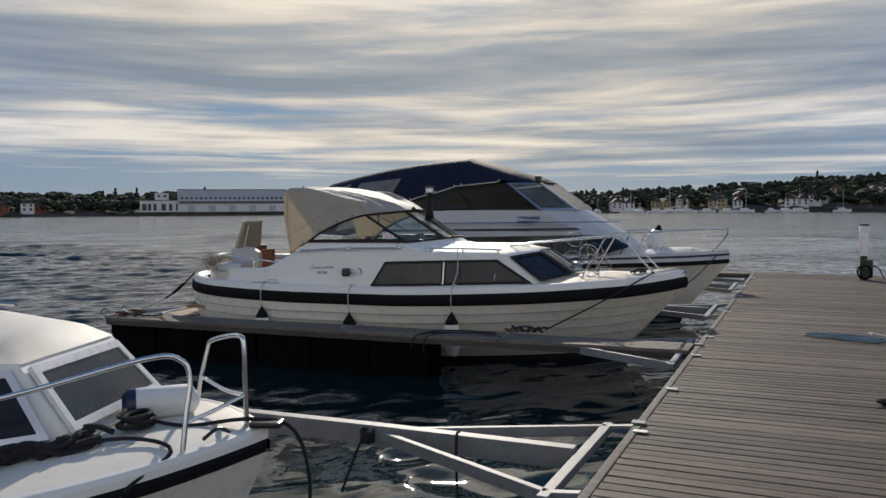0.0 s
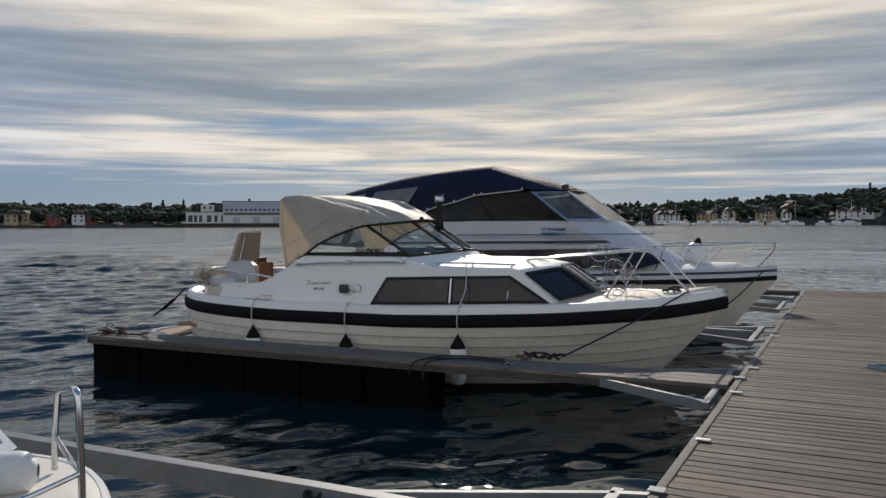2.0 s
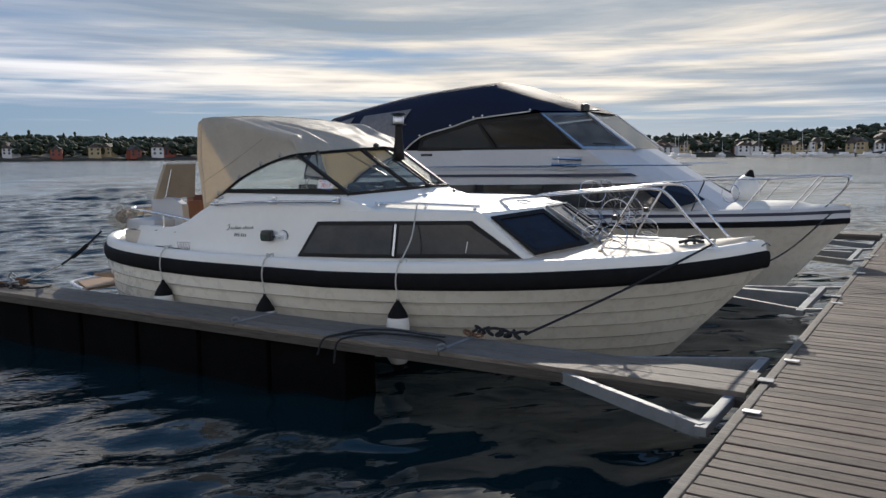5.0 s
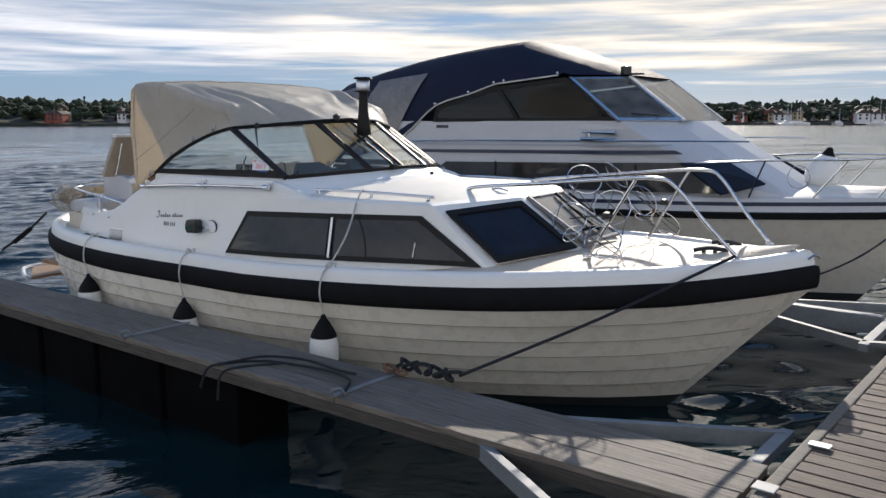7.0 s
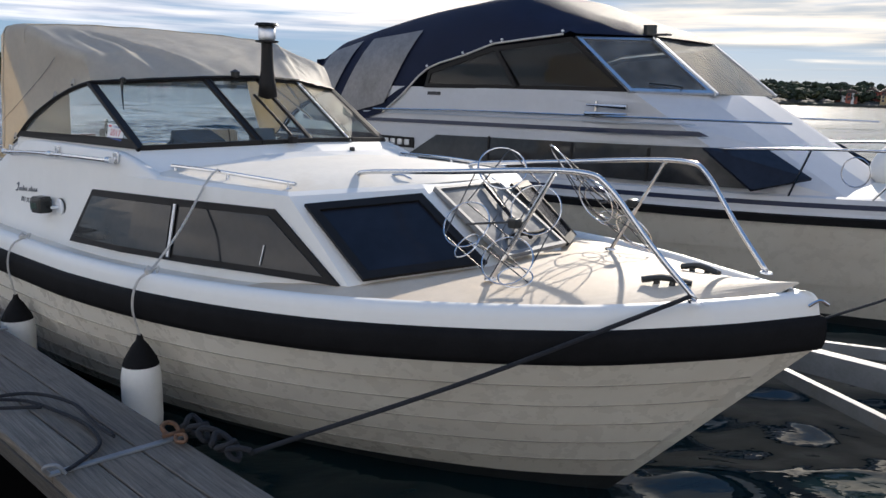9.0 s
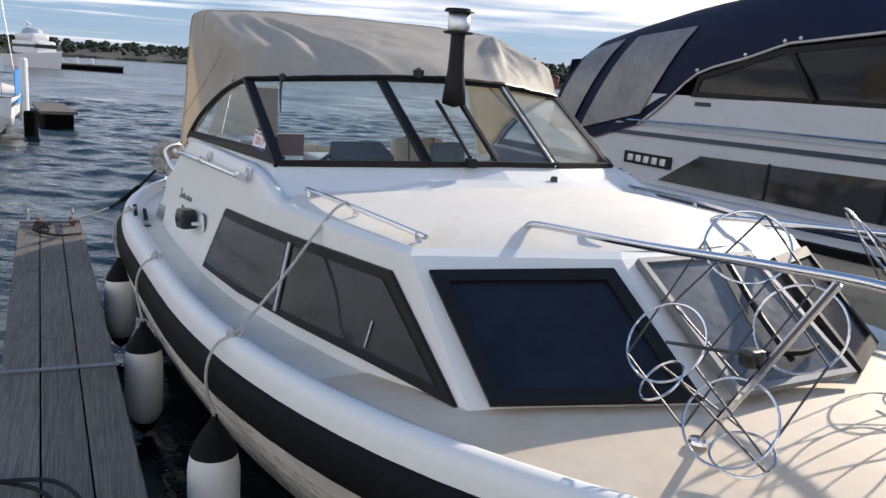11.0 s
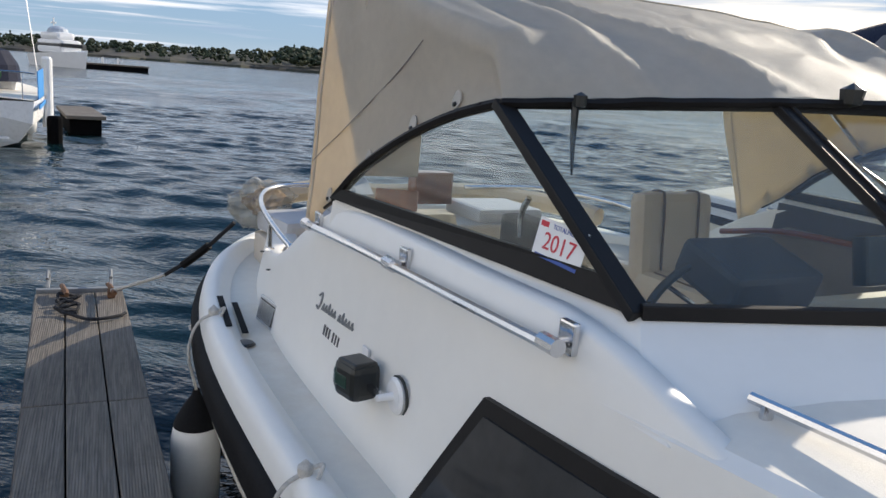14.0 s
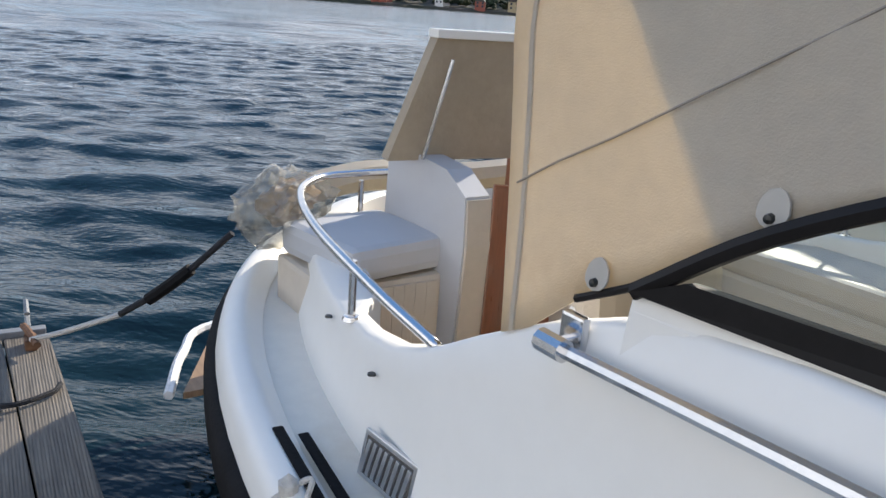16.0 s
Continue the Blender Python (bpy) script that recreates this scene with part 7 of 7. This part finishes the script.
for lap in range(4):
    coil_pts = []
    for k in range(15):
        t = 2 * math.pi * k / 13.0 + lap * 0.6
        coil_pts.append((0.50 + 0.04 * math.sin(lap * 2.4) + (0.46 - 0.05 * lap) * math.cos(t), 10.98 + (0.26 - 0.055 * lap) * math.sin(t) * (0.75 + 0.25 * math.sin(k * 1.9 + lap)) - 0.22 * (0.5 + 0.44 * math.cos(t)), DOCK_Z + 0.013 + 0.007 * lap))
    rope("dock_rope", coil_pts, 0.011, ROPE_BLUE, "loosely laid blue-grey rope on the dock", 4)
rope("dock_rope_end", [(0.80, 11.05, DOCK_Z + 0.04), (0.78, 11.25, DOCK_Z + 0.03), (0.95, 11.05, DOCK_Z + 0.02), (1.25, 10.8, DOCK_Z + 0.015)], 0.013, ROPE_WHITE, "pale rope end on the dock")
dc = thing("dock_cleat", pose(0.66, 7.28, DOCK_Z), "black iron ring cleat on the dock", "cleat")
part("ring", tube([(0.09 * math.cos(t), 0.05 * math.sin(t), 0.03) for t in [2 * math.pi * j / 12 for j in range(13)]], 0.014, 6, 2, closed=True), BLACK_FRAME, dc)
part("base", box((0, 0, 0.015), (0.12, 0.06, 0.028), 0.006), BLACK_FRAME, dc)

# ---- boats beyond, along the next pier ----
SAIL = pose(-26.6, 6.75, WATER_Z, 0, 0, 186)
sail = thing("sailing_boat", SAIL, "white sailing yacht with blue dodger cloth and green cover, stern on", "sailing boat")
rows = []
for k in range(15):
    u = k / 14
    x_ = -2.6 + 9.6 * u
    b_ = 1.55 * (0.72 + 0.28 * math.sin(min(1, u * 2) * math.pi / 2)) * max(0.0, 1 - max(0, (u - 0.35) / 0.65) ** 2.2)
    zt = 1.05 + 0.18 * u * u
    rows.append([Vector((x_, -b_, zt)), Vector((x_, -b_ * 0.97, 0.55)), Vector((x_ + 0.25 * (1 - u), -b_ * 0.72, 0.12)), Vector((x_ + 0.4 * (1 - u), 0, -0.15)), Vector((x_ + 0.25 * (1 - u), b_ * 0.72, 0.12)), Vector((x_, b_ * 0.97, 0.55)), Vector((x_, b_, zt))])
bm = grid(rows)
bm.verts.ensure_lookup_table()
bm.faces.new([bm.verts[i] for i in range(7)])
part("hull", bm, WHITE, sail, "white hull with a stepped transom")
part("deck", grid([[Vector((r[0].x, r[0].y * (1 - 2 * k / 4), r[0].z + 0.02 + 0.05 * (1 - (1 - k / 2) ** 2))) for k in range(5)] for r in rows]), NONSKID, sail)
part("blue_stripe", box((-1.1, 1.36, 0.92), (2.9, 0.02, 0.10), 0, pose(0, 0, 0, 0, 0, 5)), BLUE_CLOTH, sail)
part("blue_stripe", box((-1.1, -1.36, 0.92), (2.9, 0.02, 0.10), 0, pose(0, 0, 0, 0, 0, -5)), BLUE_CLOTH, sail)
part("weather_cloth", slab([(-2.3, -1.22, 1.08), (-0.6, -1.40, 1.10), (-0.6, -1.40, 1.75), (-2.1, -1.22, 1.70)], 0.02), BLUE_CLOTH, sail, "blue weather cloth")
for k in range(3):
    part("transom_step", box((-2.66, 0.15 - 0.2 * k, 0.80 - 0.28 * k), (0.14, 0.7, 0.05), 0.01), WHITE, sail)
part("cabin", box((2.3, 0, 1.32), (3.0, 1.7, 0.5), 0.12), WHITE, sail)
part("sprayhood", lathe([(0.95, 0.0), (0.92, 0.4), (0.7, 0.75), (0.0, 0.92)], 16, (0.9, 0, 1.35)), NAVY_CANVAS, sail, "dark canvas sprayhood")
part("boom_cover", tube([(2.4, 0, 2.35), (0.6, -0.1, 2.25), (-0.6, -0.2, 1.95), (-1.5, -0.4, 1.55)], (0.28, 0.12), 10), GREEN_CLOTH, sail, "green boom cover")
part("mast", tube([(2.5, 0, 1.3), (2.5, 0, 13.5)], 0.085, 8, 1), ALU, sail)
for q_ in ((-2.5, 0.0), (-0.3, 1.35), (-0.3, -1.35), (6.7, 0.0)):
    part("stay_wire", tube([(q_[0], q_[1], 1.15), (2.5, 0, 13.2)], 0.012, 5, 1), STEEL, sail)
part("wheel", tube([(-1.3, 0.1 + 0.45 * math.cos(t), 1.65 + 0.45 * math.sin(t)) for t in [2 * math.pi * j / 16 for j in range(17)]], 0.018, 6, 2, closed=True), STEEL, sail, "steel steering wheel")
pul = part("stern_rail", tube([(-2.4, -1.15, 1.65), (-2.55, -0.7, 1.68), (-2.55, 0.7, 1.68), (-2.4, 1.15, 1.65), (-0.8, 1.4, 1.65)], 0.016, 6), STEEL, sail)
for x_, y_ in ((-2.5, -0.9), (-2.5, 0.9), (-1.4, 1.3), (-1.4, -1.3)):
    part("stanchion", tube([(x_, y_, 1.05), (x_, y_, 1.66)], 0.014, 6, 1), STEEL, pul)
pile = thing("mooring_pile", pose(-24.9, 8.5, -0.2), "dark timber mooring pile beside a white fender", "pile")
part("shaft", lathe([(0.17, -0.4), (0.17, 0.62), (0.14, 0.68), (0.0, 0.69)], 12), PONTOON, pile)
fd2 = thing("fender", pose(-24.6, 8.0, -0.15), "white fender hanging at the yacht's quarter", "fender")
part("body", lathe([(0.05, 0.22), (0.14, 0.28), (0.15, 0.45), (0.14, 0.78), (0.08, 0.86), (0.02, 0.95)], 14), FENDER_WHITE, fd2, smooth=True)
post = thing("white_post", pose(-27.0, 8.24, -0.25), "white tube post on a finger pier", "post")
part("tube", lathe([(0.13, 0.3), (0.13, 2.0), (0.10, 2.05), (0.0, 2.06)], 12), STICKER, post)
fp = thing("far_finger", pose(-29.8, 8.9, -0.15, 0, 0, 6), "short grey finger pier beyond the sailing yacht", "finger pier")
part("decking", box((0, 0, 0.42), (4.2, 1.0, 0.10), 0.02), FINGER_WOOD, fp)
part("float", box((0, 0, 0.15), (3.9, 0.8, 0.45), 0.04), PONTOON, fp)
fp2 = thing("far_finger", pose(-128.0, 10.5, WATER_Z, 0, 0, 2), "dark floating pontoon beyond the motor boat", "pontoon")
part("decking", box((0, 0, 0.75), (5, 9.5, 0.2), 0.03), FINGER_WOOD, fp2)
part("float", box((0, 0, 0.3), (4.8, 9.2, 0.8), 0.05), PONTOON, fp2)
for y_ in (-1.2, 0.8):
    part("bollard", box((0, y_, 1.25), (0.3, 0.3, 0.9), 0.05), STICKER, fp2)
FARB = pose(-124, 4.4, WATER_Z, 0, 0, 35)
fb = thing("flybridge_boat", FARB, "white flybridge motor boat at its pontoon", "motor boat")
rows = []
for k in range(9):
    u = k / 8
    b_ = 1.9 * max(0.0, 1 - max(0, (u - 0.4) / 0.6) ** 2.4)
    x_ = -5 + 10.5 * u
    rows.append([Vector((x_, -b_, 1.5 + 0.7 * u)), Vector((x_ - 0.5 * u, -b_ * 0.8, -0.1)), Vector((x_ - 0.5 * u, b_ * 0.8, -0.1)), Vector((x_, b_, 1.5 + 0.7 * u)), Vector((x_, 0, 1.7 + 0.7 * u)), Vector((x_, -b_, 1.5 + 0.7 * u))])
part("hull", grid(rows), WHITE, fb)
part("cabin", box((-0.6, 0, 2.7), (5.5, 3.0, 1.7), 0.4), WHITE, fb)
part("window_band", box((-0.5, 0, 2.85), (5.56, 3.06, 0.55), 0.2), PANE, fb)
part("flybridge", box((-1.0, 0, 4.0), (4.0, 2.6, 1.0), 0.4), WHITE, fb)
part("screen", lathe([(1.35, 0.0), (1.2, 0.5), (0.7, 0.8), (0.0, 0.9)], 14, (-0.9, 0, 4.4)), BLUEGREY, fb)
part("radar", lathe([(0.35, 0.0), (0.35, 0.2), (0.0, 0.25)], 10, (-1.8, 0, 5.6)), WHITE, fb)
part("radar_mast", tube([(-1.8, 0, 4.4), (-1.8, 0, 6.4)], 0.08, 6, 1), WHITE, fb)

# ---- dock planks ----
PITCH = 0.123
plank_len = DOCK_R - EDGE - 0.13
bmv = box((0, 0, 0), (plank_len, PITCH - 0.012, 0.034), 0.0)
bmesh.ops.bevel(bmv, geom=[e for e in bmv.edges if abs(e.verts[0].co.x - e.verts[1].co.x) > 1], offset=0.004, segments=1, affect="EDGES")
plank_mesh = bpy.data.meshes.new("plank")
bmv.to_mesh(plank_mesh)
bmv.free()
plank_mesh.materials.append(DOCK_WOOD)
rp = random.Random(3)
y_ = -6.9
while y_ < DOCK_END - 0.03:
    pl = new("plank", plank_mesh)
    pl.parent = dock
    pl.matrix_local = pose((EDGE + DOCK_R) / 2 + rp.uniform(-0.004, 0.004), y_, DOCK_Z - 0.022 + rp.uniform(-0.002, 0.002), rp.uniform(-0.5, 0.5), rp.uniform(-0.05, 0.05), rp.uniform(-0.08, 0.08))
    y_ += PITCH
